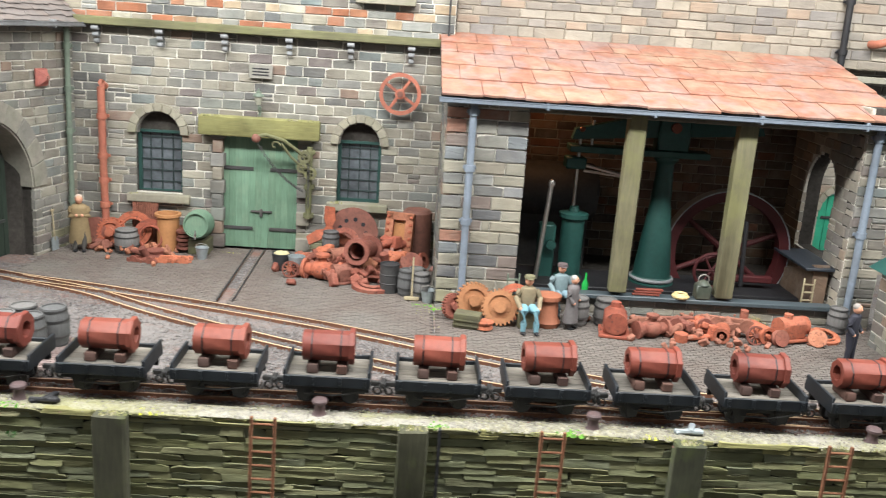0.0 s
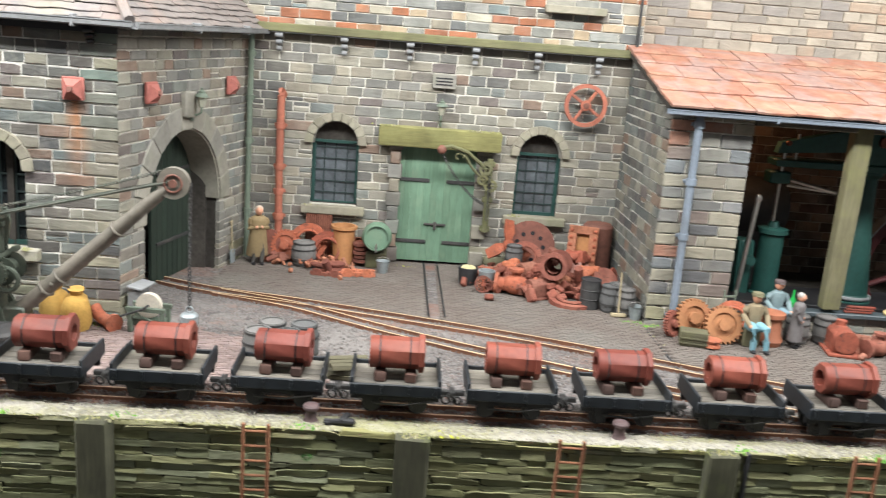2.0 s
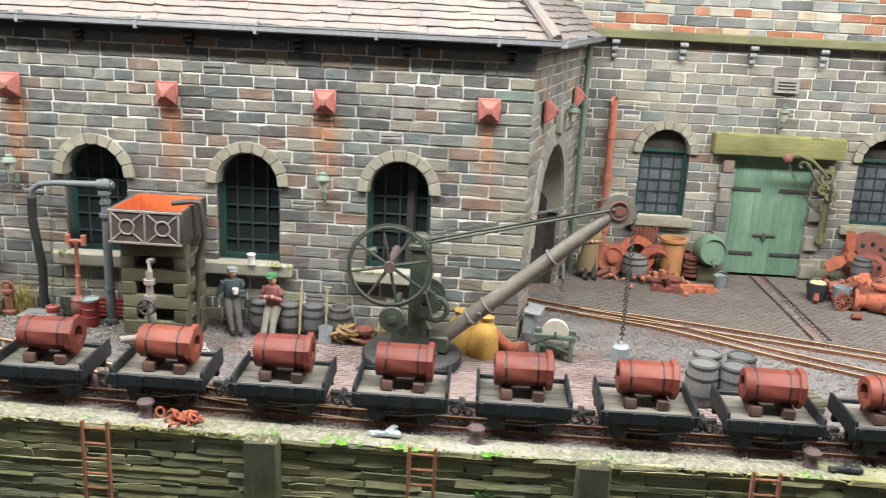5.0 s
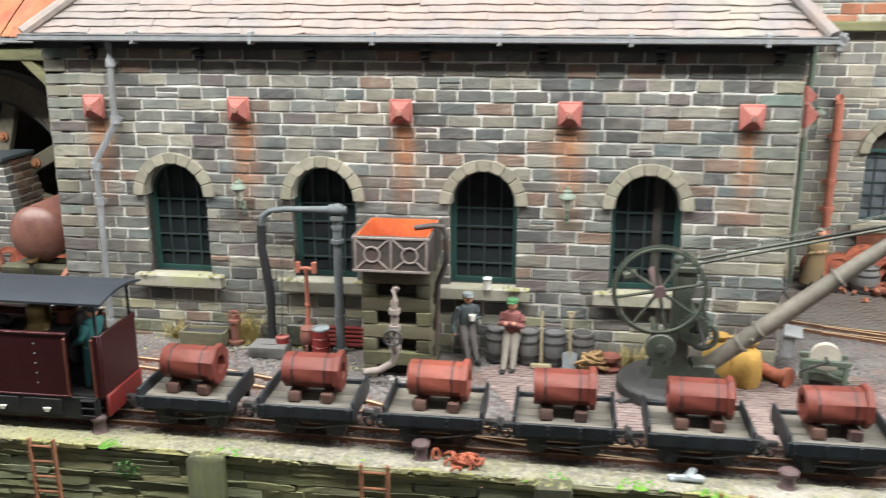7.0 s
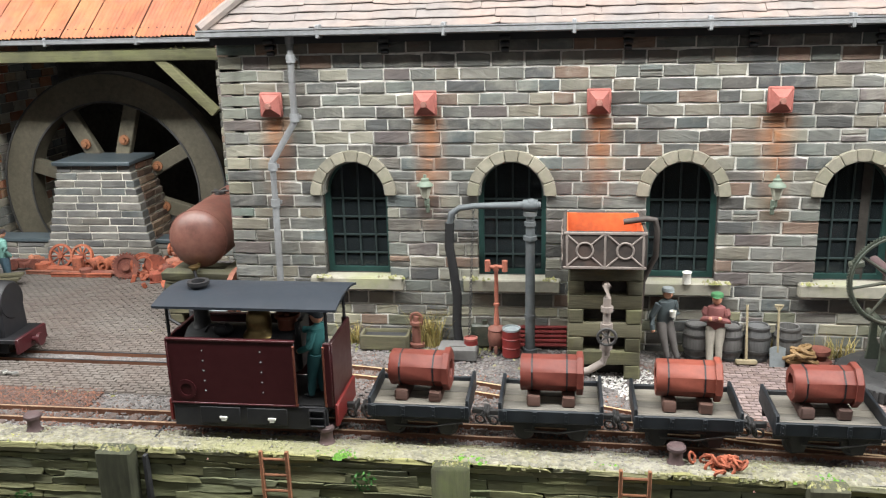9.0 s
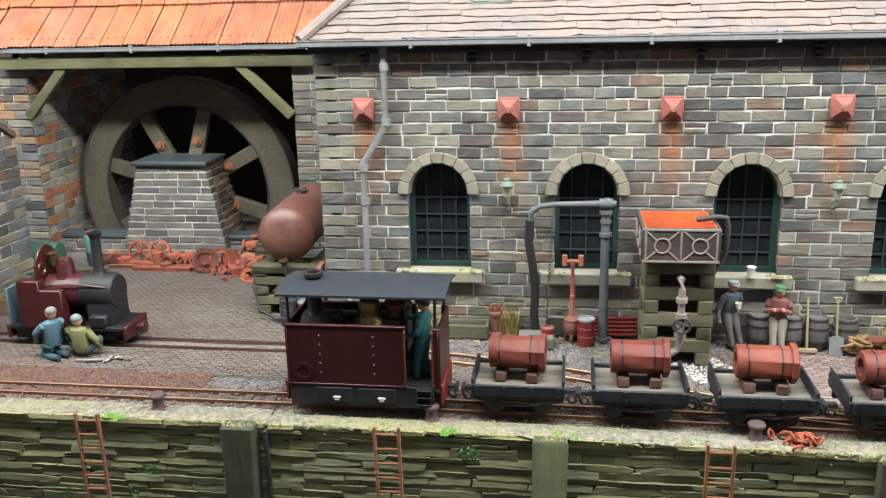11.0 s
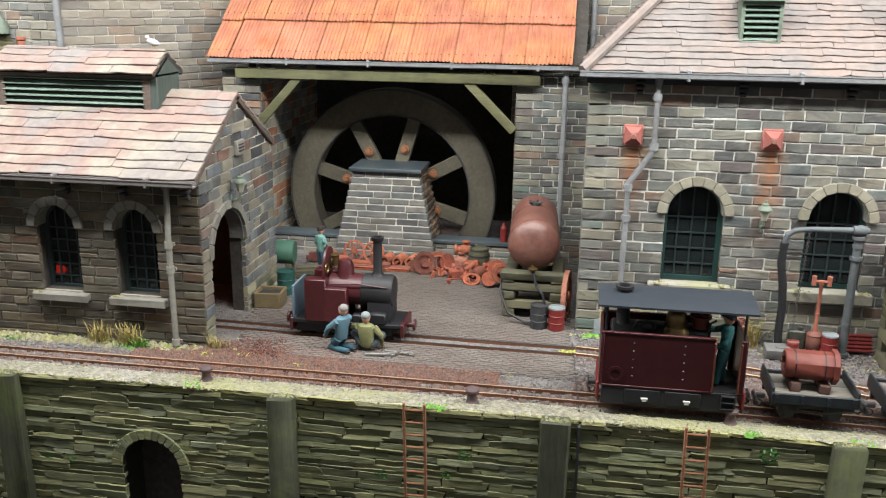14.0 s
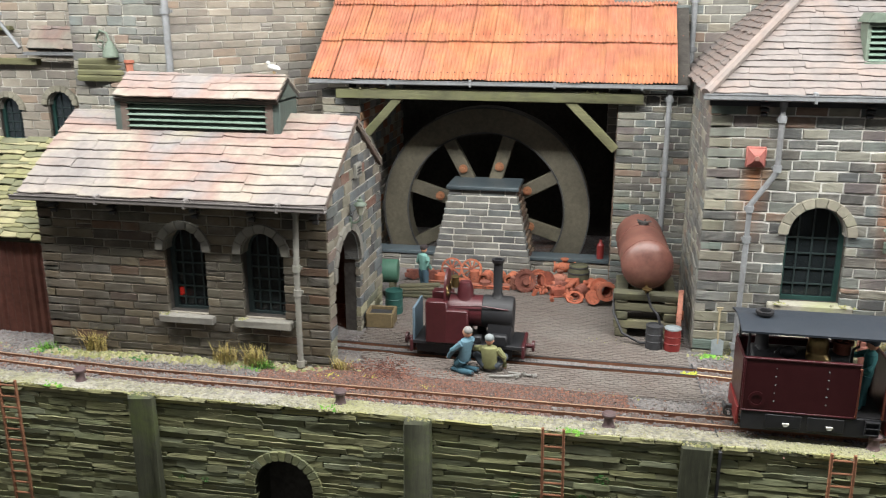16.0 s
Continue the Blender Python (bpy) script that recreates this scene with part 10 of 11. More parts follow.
    part("hub", bm, paint("deep_red", (0.055, 0.007, 0.008)), fw)
    bm = bmesh.new()
    torus(bm, (5.6, 1.6, 2.3), 4.48, 0, (0, 1, 0), 56, 4, flat=(0.08, 0.95))
    part("tyre", bm, M["zinc"], fw, "worn bright rim")
    bm = bmesh.new()
    torus(bm, (4.0, -0.6, 1.4), 1.2, 0.12, (0, 1, 0), 26, 8)
    spokes(bm, 1.2, 0, 6, 0.09, Matrix.Translation((4.0, -0.6, 1.4)) @ Matrix.Rotation(math.pi / 2, 4, "X"))
    box(bm, 6.2, -0.3, 0.9, 4.5, 0.5, 0.5, 0.08)
    part("governor_wheel", bm, paint("deep_red", (0.055, 0.007, 0.008)), ob)
    bm = bmesh.new()
    box(bm, 0, 0, 0.1, 19.5, 4.5, 0.25, 0.05)
    tube(bm, [(6.2, -0.6, 0.4), (6.0, -0.5, 5.0)], 0.15, 8)
    part("bedplate", bm, M["black"], ob)


beam_engine()
bm = bmesh.new()
m = Matrix.Translation((9.5, 63.2, 6.0)) @ Matrix.Rotation(math.pi / 2, 4, "Y")
lathe(bm, [(0, -4), (1.9, -4), (2.1, -3.7), (2.1, 3.7), (1.9, 4), (0, 4)], 28, m)
box(bm, 9.5, 63.2, 2.3, 7, 2.6, 4.2, 0.1)
solid("boiler", bm, M["crane_dark"], 0, 0, 0, "dark boiler on a block in the pump house", "boiler")
for x in (10.9, 12.7):
    barrel(x, 52.0, gz(x), label="grey keg before the pump house plinth", h=1.75, r=0.72, group="kegs before the plinth")
bm = bmesh.new()
lathe(bm, [(0, 0), (0.75, 0), (0.85, 0.3), (0.7, 0.6), (0.62, 1.6), (0.8, 1.75), (0.8, 2.0), (0.6, 2.05), (0, 2.0)], 18)
solid("copper_pot", bm, paint("terracotta", (0.3, 0.11, 0.06)), 8.9, 51.3, gz(8), "brown terracotta urn by the seated man", "urn")
bm = bmesh.new()
box(bm, 0, 0, 0.45, 1.6, 1.0, 0.9, 0.05, jitter=0.02)
for k in (-0.4, 0.1):
    box(bm, 0, -0.52, 0.45 + k * 0.6, 1.62, 0.05, 0.08)
solid("wooden_crate", bm, M["oldwood"], 3.9, 50.2, gz(4), "mossy green wooden box before the gears", "crate", rz=-14)
ob = thing("wooden_chair", 6.9, 52.7, gz(7), "pale yellow wooden chair", "chair", rz=10)
bm = bmesh.new()
box(bm, 0, 0, 1.2, 0.9, 0.8, 0.1, 0.03)
part("seat", bm, paint("pale_ash", (0.29, 0.24, 0.15)), ob)
for sx in (-1, 1):
    for sy in (-1, 1):
        bm = bmesh.new()
        hh = 2.7 if sy > 0 else 1.2
        cyl(bm, (sx * 0.38, sy * 0.33, 0), (sx * 0.38, sy * 0.36, hh), 0.06, n=8)
        part("leg", bm, M["lampgreen"], ob)
bm = bmesh.new()
for z in (1.8, 2.3):
    box(bm, 0, 0.35, z, 0.76, 0.08, 0.14, 0.02)
part("backrest", bm, M["lampgreen"], ob)
ob = thing("lantern", 19.4, 54.15, 1.0, "dull green lantern box on the plinth", "lantern")
bm = bmesh.new()
box(bm, 0, 0, 0.5, 1.0, 0.8, 1.0, 0.1)
lathe(bm, [(0.5, 1.0), (0.3, 1.2), (0.1, 1.3)], 10)
part("case", bm, M["crane"], ob)
bm = bmesh.new()
torus(bm, (0, 0, 1.3), 0.35, 0.05, (0, 1, 0), 14, 6)
part("handle", bm, M["steel"], ob)
bm = bmesh.new()
torus(bm, (0, 0, 0.12), 0.45, 0.13, (0, 0, 1), 18, 8)
torus(bm, (0, 0, 0.25), 0.36, 0.1, (0, 0, 1), 18, 8)
solid("rope_coil", bm, paint("straw_rope", (0.5, 0.38, 0.18)), 18.0, 54.1, 1.0, "pale coil of rope on the plinth", "rope")
bm = bmesh.new()
for k in range(3):
    box(bm, 0.1 * k, 0, 0.1 + 0.16 * k, 1.8, 0.25, 0.14, 0.03)
solid("iron_bars", bm, M["casting"], 15.7, 54.1, 1.0, "dull red iron bars on the plinth", "iron bars")
bm = bmesh.new()
lathe(bm, [(0, 0), (0.22, 0), (0.22, 0.8), (0.08, 1.1), (0.08, 1.5), (0, 1.5)], 12)
solid("glass_bottle", bm, paint("bottle_green", (0.02, 0.3, 0.06), 0.2), 11.9, 55.2, 0.5, "bright green glass bottle on the floor", "bottle")
bm = bmesh.new()
prism(bm, [(0, 0), (0, 3.2), (5, 1.6), (5, 0)], -0.5, 0.5, "x")
solid("coal_bay", bm, M["stone_dark"], 27.6, 55.2, 0.3, "low dark stone bay wall with slate top", "wall", kind="structure")
bm = bmesh.new()
box(bm, 27.6, 57.7, 3.2, 2.4, 5.6, 0.2, 0.04, m=Matrix())
solid("bay_coping", bm, M["cabroof"], 0, 0, 0, "dark slate coping on the bay wall", "coping", kind="structure")
ob = thing("step_stool", 26.9, 55.2, 0.5, "pale yellow wooden steps by the bay", "steps")
for s in (-1, 1):
    bm = bmesh.new()
    box(bm, s * 0.35, 0, 1.0, 0.1, 0.12, 2.0, 0.02)
    part("stile", bm, paint("pale_ash", (0.29, 0.24, 0.15)), ob)
for k in range(3):
    bm = bmesh.new()
    box(bm, 0, 0, 0.5 + 0.55 * k, 0.7, 0.14, 0.08)
    part("tread", bm, paint("pale_ash", (0.29, 0.24, 0.15)), ob)


def watch_hut():
    hut = wall("watch_hut_wall", 29.3, 47.0, 1, 0, 5, -0.8, 4.6, 0.8, mat="stone", course=0.7, lens=(1.0, 1.8), label="small stone hut front")
    wall("watch_hut_side", 29.3, 51, 0, -1, 4, -0.8, 4.6, 0.8, mat="stone", course=0.7, lens=(1.0, 1.8), label="small stone hut side")
    bm = bmesh.new()
    prism(bm, [(28.7, 4.5), (36, 4.5), (36, 6.4), (31.5, 6.4)], 46.4, 51.6, "y")
    solid("hut_roof", bm, M["engine_green"], 0, 0, 0, "dark green felted hut roof", "roof", kind="structure")


watch_hut()
barrel(28.1, 53.0, gz(28), label="dark reddish keg beside the end pier", h=1.7, r=0.6, group="kegs before the plinth")

# ---- left of the shed ----
bm = bmesh.new()
prev = None
for i in range(41):
    x = -112.5 + 6.9 * i / 40
    y = 43.6 + 0.07 * math.sin(i * 2.2)
    ring = [bm.verts.new((x, y, -0.3)), bm.verts.new((x, y, 6.2 + 0.25 * (i / 40) * 3))]
    if prev:
        bm.faces.new([prev[0], ring[0], ring[1], prev[1]])
    prev = ring
bmesh.ops.solidify(bm, geom=bm.faces[:], thickness=0.06)
solid("iron_shed_front", bm, M["rust_brown"], 0, 0, 0, "rusty corrugated iron lean-to front", "wall", kind="structure")
slab_roof("mossy_roof", (-128, 43.2, 6.2), (1, 0, 0), (0, 1, 0.85), 22.6, 8.2, 0.42, (1.0, 3.2), "mossroof", 0.14, "mossy yellow-green slate lean-to roof", under="mortar_dark", ragged=0.3)
bm = bmesh.new()
for k in range(4):
    box(bm, -109.3, 56.75, 15.1 + 0.42 * k, 4.0 - 0.12 * k, 0.9 - 0.05 * k, 0.4, 0.08, jitter=0.05)
solid("tower_hood", bm, M["mosswood"], 0, 0, 0, "mossy boarded hood on the tower wall", "beam", kind="structure")
bm = bmesh.new()
box(bm, -108.8, 57.1, 13.7, 2.0, 0.5, 2.2, 0.05)
solid("tower_hatch", bm, M["soot"], 0, 0, 0, "dark hatch under the mossy hood", "hatch", kind="structure")
ob = thing("tower_lamp", -108.2, 56.6, 17.6, "verdigris hanging lamp on a scrolled bracket", "lamp", rz=-10)
bm = bmesh.new()
tube(bm, [(-1.4, 0.3, -0.6), (-1.5, -0.1, 0.4), (-0.9, -0.3, 1.0), (-0.2, -0.4, 0.8), (0.0, -0.4, 0.2)], 0.09, 8)
tube(bm, [(-1.5, 0.0, -0.1), (-0.9, -0.2, -0.3), (-0.7, -0.25, 0.2), (-1.1, -0.2, 0.3)], 0.06, 8)
part("bracket", bm, M["lampgreen"], ob)
bm = bmesh.new()
lathe(bm, [(0, 0.3), (0.15, 0.25), (0.3, 0.0), (0.55, -0.5), (0.6, -0.9), (0.5, -0.95), (0.3, -0.5)], 14, Matrix.Translation((0, -0.4, 0)))
part("shade", bm, M["lampgreen"], ob)
bm = bmesh.new()
lathe(bm, [(0, 0), (0.35, 0), (0.35, 1.2), (0.45, 1.3), (0.45, 1.5), (0.3, 1.5)], 12)
solid("chimney_pot", bm, M["pipe_red"], -106.8, 56.3, 15.0, "small red clay chimney pot beside the hood", "chimney pot")
slab_roof("far_roof", (-119.3, 62.0, 16.9), (1, 0, 0), (0, 1, 1.6), 8, 10, 0.9, (1.6, 4.0), "shedtile", 0.12, "brown-pink slab roof behind the tower")
for c, w, z0, zs, rs in ((14.6, 1.1, 9.0, 11.7, 1.1), (19.55, 1.2, 9.6, 12.2, 1.15)):
    arched_window(farw, c, w, z0, zs, rs, rows=4, cols=3)
    arch_ring(farw, c, w, zs, rs, 0.5, 0.3, "dressed", 9)
gutter("far_gutter", [(-119.4, 61.7, 16.6), (-111.9, 61.7, 16.6)], "pipe_grey", "grey gutter under the far slab roof", 0.22)
bm = bmesh.new()
box(bm, 9, -0.3, 15.8, 18.4, 0.9, 0.55, 0.06)
part("string_course", bm, M["mosswood"], farw)
bm = bmesh.new()
box(bm, 14.5, -0.3, 18.5, 3.0, 0.7, 0.4, 0.06)
part("upper_sill", bm, M["mosswood"], farw)

# the ledge and pipe on the wall beyond the pump house
bm = bmesh.new()
box(bm, 39, 65.7, 15.3, 15.4, 1.2, 0.5, 0.06, jitter=0.03)
solid("string_course", bm, M["sill"], 0, 0, 0, "mossy pale stone ledge beyond the pump house", "ledge", kind="structure")
bm = bmesh.new()
tube(bm, [(33.6, 66.2, 17.9), (33.6, 65.4, 17.9), (33.75, 65.1, 17.95), (34.1, 65.0, 18.1), (37.0, 65.0, 18.2)], 0.3, 10)
solid("wall_pipe", bm, M["pipe_red"], 0, 0, 0, "rusty pipe leaving the wall beyond the roof", "pipe")

# gull on the ridge
ob = thing("gull_ornament", -92.1, 47.5, 16.15, "small white gull model on the ridge", "ornament", rz=160)
bm = bmesh.new()
blob(bm, (0, 0, 0.62), (0.55, 0.2, 0.2), 10, 6, m=Matrix.Rotation(-0.2, 4, "Y"))
blob(bm, (0.45, 0, 0.88), (0.17, 0.13, 0.14), 8, 5)
part("body", bm, M["gull"], ob)
bm = bmesh.new()
for s in (-1, 1):
    cyl(bm, (0, s * 0.07, 0), (0, s * 0.07, 0.5), 0.03, n=6)
cyl(bm, (0.58, 0, 0.87), (0.78, 0, 0.83), 0.04, 0.01, 6)
part("legs", bm, M["sack"], ob)
bm = bmesh.new()
lathe(bm, [(0, 0), (0.2, 0), (0.2, 0.5), (0.24, 0.55), (0.18, 0.6), (0, 0.6)], 12)
solid("mug", bm, M["white"], -43.2, 48.0, 3.38, "white enamel mug on the window sill", "mug")
bm = bmesh.new()
cyl(bm, (0, 0, 0), (0, 0, 1.1), 0.28, n=12)
lathe(bm, [(0.28, 1.1), (0.12, 1.3), (0.12, 1.5)], 10)
solid("extinguisher", bm, M["buffer_red"], -72.0, 63.0, 1.27, "small red extinguisher on the coping", "extinguisher")

# the forge glowing inside the shed
ob = thing("forge", -98.3, 44.6, -0.2, "small brick forge with glowing coals inside the shed", "forge")
bm = bmesh.new()
box(bm, 0, 0, 1.5, 2.2, 2.0, 3.0, 0.08)
part("hearth", bm, M["rust_brown"], ob)
bm = bmesh.new()
for k in range(7):
    blob(bm, (0.4 * math.cos(k * 2.4), 0.4 * math.sin(k * 2.4), 3.1), (0.26, 0.24, 0.22), 7, 5)
part("coals", bm, M["embers"], ob, "red glowing coals")


# ---- painted figures ----
def cloth(c):
    return paint("cloth_%02d%02d%02d" % tuple(int(v * 99) for v in c), c, 0.8)


def figurine(x, y, z, rz, pose_, coat, legs, head=(0.05, 0.04, 0.03), cap=True, apron=None, label="small painted figure", s=1.0, lean=0.0):
    """A plain painted figure about 40 mm tall, in one mesh, facing -y."""
    bm = bmesh.new()
    P = {
        "stand": dict(hip=1.85, knee=[(-0.22, -0.05, 0.95), (0.22, -0.05, 0.95)], foot=[(-0.24, 0, 0), (0.26, -0.1, 0)], grip=[(-0.5, -0.3, 1.9), (0.5, -0.3, 1.9)], elbow=[(-0.62, 0.05, 2.3), (0.62, 0.05, 2.3)], tilt=0),
        "folded": dict(hip=1.85, knee=[(-0.2, -0.05, 0.95), (0.24, -0.12, 0.95)], foot=[(-0.3, -0.25, 0), (0.2, -0.35, 0)], grip=[(0.15, -0.42, 2.35), (-0.15, -0.42, 2.35)], elbow=[(-0.6, -0.1, 2.25), (0.6, -0.1, 2.25)], tilt=0.12),
        "drive": dict(hip=1.85, knee=[(-0.22, -0.05, 0.95), (0.24, -0.15, 0.95)], foot=[(-0.26, 0, 0), (0.28, -0.2, 0)], grip=[(-0.35, -1.35, 2.5), (0.5, -0.5, 2.0)], elbow=[(-0.6, -0.55, 2.5), (0.66, 0.05, 2.3)], tilt=-0.08),
        "lean": dict(hip=1.72, knee=[(-0.18, -0.5, 0.98), (0.22, -0.42, 0.98)], foot=[(-0.1, -1.1, 0), (0.3, -0.85, 0)], grip=[(0.2, -0.5, 2.35), (-0.2, -0.48, 2.3)], elbow=[(-0.62, -0.15, 2.15), (0.62, -0.15, 2.15)], tilt=0.05),
        "cup": dict(hip=1.8, knee=[(-0.2, -0.3, 0.95), (0.24, -0.4, 0.95)], foot=[(-0.1, -0.55, 0), (0.3, -0.75, 0)], grip=[(-0.7, -0.1, 1.45), (0.1, -0.5, 2.25)], elbow=[(-0.66, 0.1, 2.1), (0.66, -0.1, 2.15)], tilt=0.1),
        "sit": dict(hip=1.15, knee=[(-0.32, -0.95, 1.2), (0.32, -0.95, 1.2)], foot=[(-0.34, -1.0, 0), (0.36, -1.05, 0)], grip=[(-0.5, -0.75, 1.3), (0.5, -0.75, 1.3)], elbow=[(-0.65, -0.1, 1.7), (0.65, -0.1, 1.7)], tilt=0),
        "kneel": dict(hip=0.75, knee=[(-0.25, -0.55, 0.15), (0.25, -0.55, 0.15)], foot=[(-0.25, 0.7, 0.1), (0.25, 0.75, 0.1)], grip=[(-0.4, -0.85, 0.9), (0.45, -0.7, 0.75)], elbow=[(-0.6, -0.3, 1.3), (0.6, -0.3, 1.3)], tilt=-0.15),
        "squat": dict(hip=0.35, knee=[(-0.75, -0.35, 0.75), (0.75, -0.35, 0.75)], foot=[(-0.35, -0.75, 0.1), (0.4, -0.75, 0.1)], grip=[(-0.75, -0.35, 0.2), (0.9, -0.6, 0.95)], elbow=[(-0.75, 0, 0.85), (0.75, -0.2, 1.2)], tilt=-0.1),
    }[pose_]
    h = P["hip"]
    for i, sx in enumerate((-1, 1)):
        a, b, c = Vector((sx * 0.2, 0, h)), Vector(P["knee"][i]), Vector(P["foot"][i])
        tube(bm, [a, a.lerp(b, 0.5), b, b.lerp(c, 0.5), c + Vector((0, 0, 0.12))], [0.27, 0.25, 0.19, 0.17, 0.13], 10, mi=1)
        blob(bm, c + Vector((0, -0.12, 0.08)), (0.14, 0.27, 0.1), 8, 5, mi=3)
    tm = Matrix.Translation((0, 0, h)) @ Matrix.Rotation(P["tilt"], 4, "X")
    prof = [(0.3, -0.12), (0.38, 0.1), (0.36, 0.45), (0.42, 0.85), (0.36, 1.08), (0.14, 1.2), (0.12, 1.28)]
    lathe(bm, prof, 14, tm @ Matrix.Diagonal((1.12, 0.72, 1, 1)), mi=0)
    for i, sx in enumerate((-1, 1)):
        sh = tm @ Vector((sx * 0.42, 0, 0.98))
        e, w = Vector(P["elbow"][i]), Vector(P["grip"][i])
        tube(bm, [sh, sh.lerp(e, 0.5), e, e.lerp(w, 0.6), w], [0.18, 0.17, 0.15, 0.13, 0.11], 8, mi=0)
        blob(bm, w, (0.11, 0.12, 0.11), 8, 5, mi=2)
    hc = tm @ Vector((0, -0.04, 1.5))
    blob(bm, hc, (0.235, 0.265, 0.29), 12, 8, mi=2)
    blob(bm, hc + Vector((0, -0.24, -0.02)), (0.05, 0.07, 0.06), 6, 4, mi=2)
    blob(bm, hc + Vector((0, 0.05, 0.1)), (0.255, 0.255, 0.22), 12, 6, mi=4)
    if cap:
        lathe(bm, [(0.3, 0.1), (0.3, 0.16), (0.27, 0.26), (0, 0.3)], 12, Matrix.Translation(hc + Vector((0, 0, 0.02))), mi=4)
        blob(bm, hc + Vector((0, -0.26, 0.13)), (0.2, 0.15, 0.03), 8, 4, mi=4)
    if apron:
        lathe(bm, [(0.6, -1.35), (0.56, -0.8), (0.46, 0.1), (0.44, 0.5), (0.49, 0.9), (0.4, 1.08), (0.2, 1.2)], 14, tm @ Matrix.Diagonal((1.12, 0.8, 1, 1)), mi=0)
    for v in bm.verts:
        v.co *= s
    return solid("figurine", bm, [cloth(coat), cloth(legs), M["skin"], M["black"], cloth(head)], x, y, z, label, "figurine", rz=rz, rx=lean)


DARK, WHITE, BLUE, TEAL = (0.04, 0.04, 0.045), (0.55, 0.53, 0.48), (0.07, 0.18, 0.25), (0.03, 0.13, 0.13)
figurine(TRAIN_X + 5.85, TRAIN_Y - 0.45, 1.47, -105, "drive", TEAL, (0.03, 0.11, 0.12), (0.04, 0.05, 0.06), label="painted driver figure in teal overalls", s=1.02)
figurine(-44.2, 47.7, gz(-44), 28, "cup", (0.06, 0.075, 0.08), (0.1, 0.09, 0.085), (0.2, 0.22, 0.22), True, label="painted figure in dark jacket with white cup")
figurine(-41.85, 47.25, gz(-42), -14, "lean", (0.2, 0.075, 0.07), (0.2, 0.18, 0.15), (0.05, 0.16, 0.065), label="painted figure in red-brown coat leaning on a barrel")
bm = bmesh.new()
lathe(bm, [(0, 0), (0.13, 0), (0.17, 0.3), (0.14, 0.3), (0.1, 0.06), (0, 0.06)], 12, cap=False)
solid("mug", bm, M["white"], -43.87, 47.25, gz(-44) + 2.2, "white mug held by the dark-jacketed figure", "mug")
figurine(-23.7, 62.0, gz(-24), 20, "folded", (0.2, 0.145, 0.075), (0.05, 0.045, 0.04), (0.4, 0.32, 0.26), False, apron=True, label="painted figure in long khaki coat", s=1.15)
figurine(7.5, 50.6, gz(7), 5, "sit", (0.2, 0.16, 0.1), (0.15, 0.29, 0.34), (0.13, 0.12, 0.07), label="seated painted figure in tweed coat and blue trousers", s=1.15)
figurine(9.9, 53.2, gz(10) + 0.25, 8, "sit", (0.14, 0.19, 0.2), (0.13, 0.19, 0.22), (0.08, 0.06, 0.06), label="seated painted figure in grey-blue waistcoat", s=1.12)
figurine(10.3, 50.9, gz(10), 60, "stand", (0.11, 0.1, 0.1), (0.08, 0.08, 0.08), (0.3, 0.29, 0.27), False, apron=True, label="painted figure in long grey coat", s=0.94)
figurine(26.3, 47.6, gz(26), 40, "stand", (0.025, 0.025, 0.035), (0.02, 0.02, 0.03), (0.25, 0.22, 0.2), False, label="painted figure in dark uniform with white paper")
figurine(-79.35, 42.6, gz(-79), -120, "kneel", (0.085, 0.16, 0.2), (0.035, 0.09, 0.12), (0.2, 0.19, 0.18), False, label="kneeling painted figure in blue shirt", s=1.12)
figurine(-77.9, 42.85, gz(-78), 180, "squat", (0.2, 0.2, 0.09), (0.05, 0.06, 0.07), (0.19, 0.21, 0.21), False, label="crouching painted figure in olive shirt", s=1.12)
figurine(-84.7, 56.2, gz(-84), 140, "stand", (0.16, 0.32, 0.28), (0.05, 0.09, 0.12), (0.04, 0.03, 0.03), label="painted figure in pale green shirt and cap")
bm = bmesh.new()
box(bm, 0, 0, 0.55, 1.0, 0.8, 1.1, 0.06)
solid("wooden_box", bm, M["oldwood"], 7.5, 50.75, gz(7), "wooden box used as a seat", "box")


# ---- loose stones, moss and grass ----
def scatter_stones(name, x0, x1, y0, y1, n, size, mat, label, seed, lift=0.0, keep=None):
    r = random.Random(seed)
    verts, faces = [], []
    for _ in range(n):
        x, y = r.uniform(x0, x1), r.uniform(y0, y1)
        if keep and not keep(x, y):
            continue
        s = size * r.uniform(0.5, 1.3)
        z = gz(x) - 0.07 + lift
        k = len(verts)
        a = r.random() * 6.28
        for dx, dy, dz in ((1, 0, 0), (0, 1, 0), (-1, 0, 0), (0, -1, 0), (0.1, 0.1, 1), (0, 0, -0.6)):
            q = r.uniform(0.7, 1.2)
            verts.append(((x + s * q * (dx * math.cos(a) - dy * math.sin(a))) * U, (y + s * q * (dx * math.sin(a) + dy * math.cos(a))) * U, (z + s * q * dz * 0.8) * U))
        for i in range(4):
            faces += [(k + i, k + (i + 1) % 4, k + 4), (k + (i + 1) % 4, k + i, k + 5)]
    me = bpy.data.meshes.new(name)
    me.from_pydata(verts, [], faces)
    me.materials.append(M[mat])
    tagged(new(name, me), label, "gravel", kind="stuff")


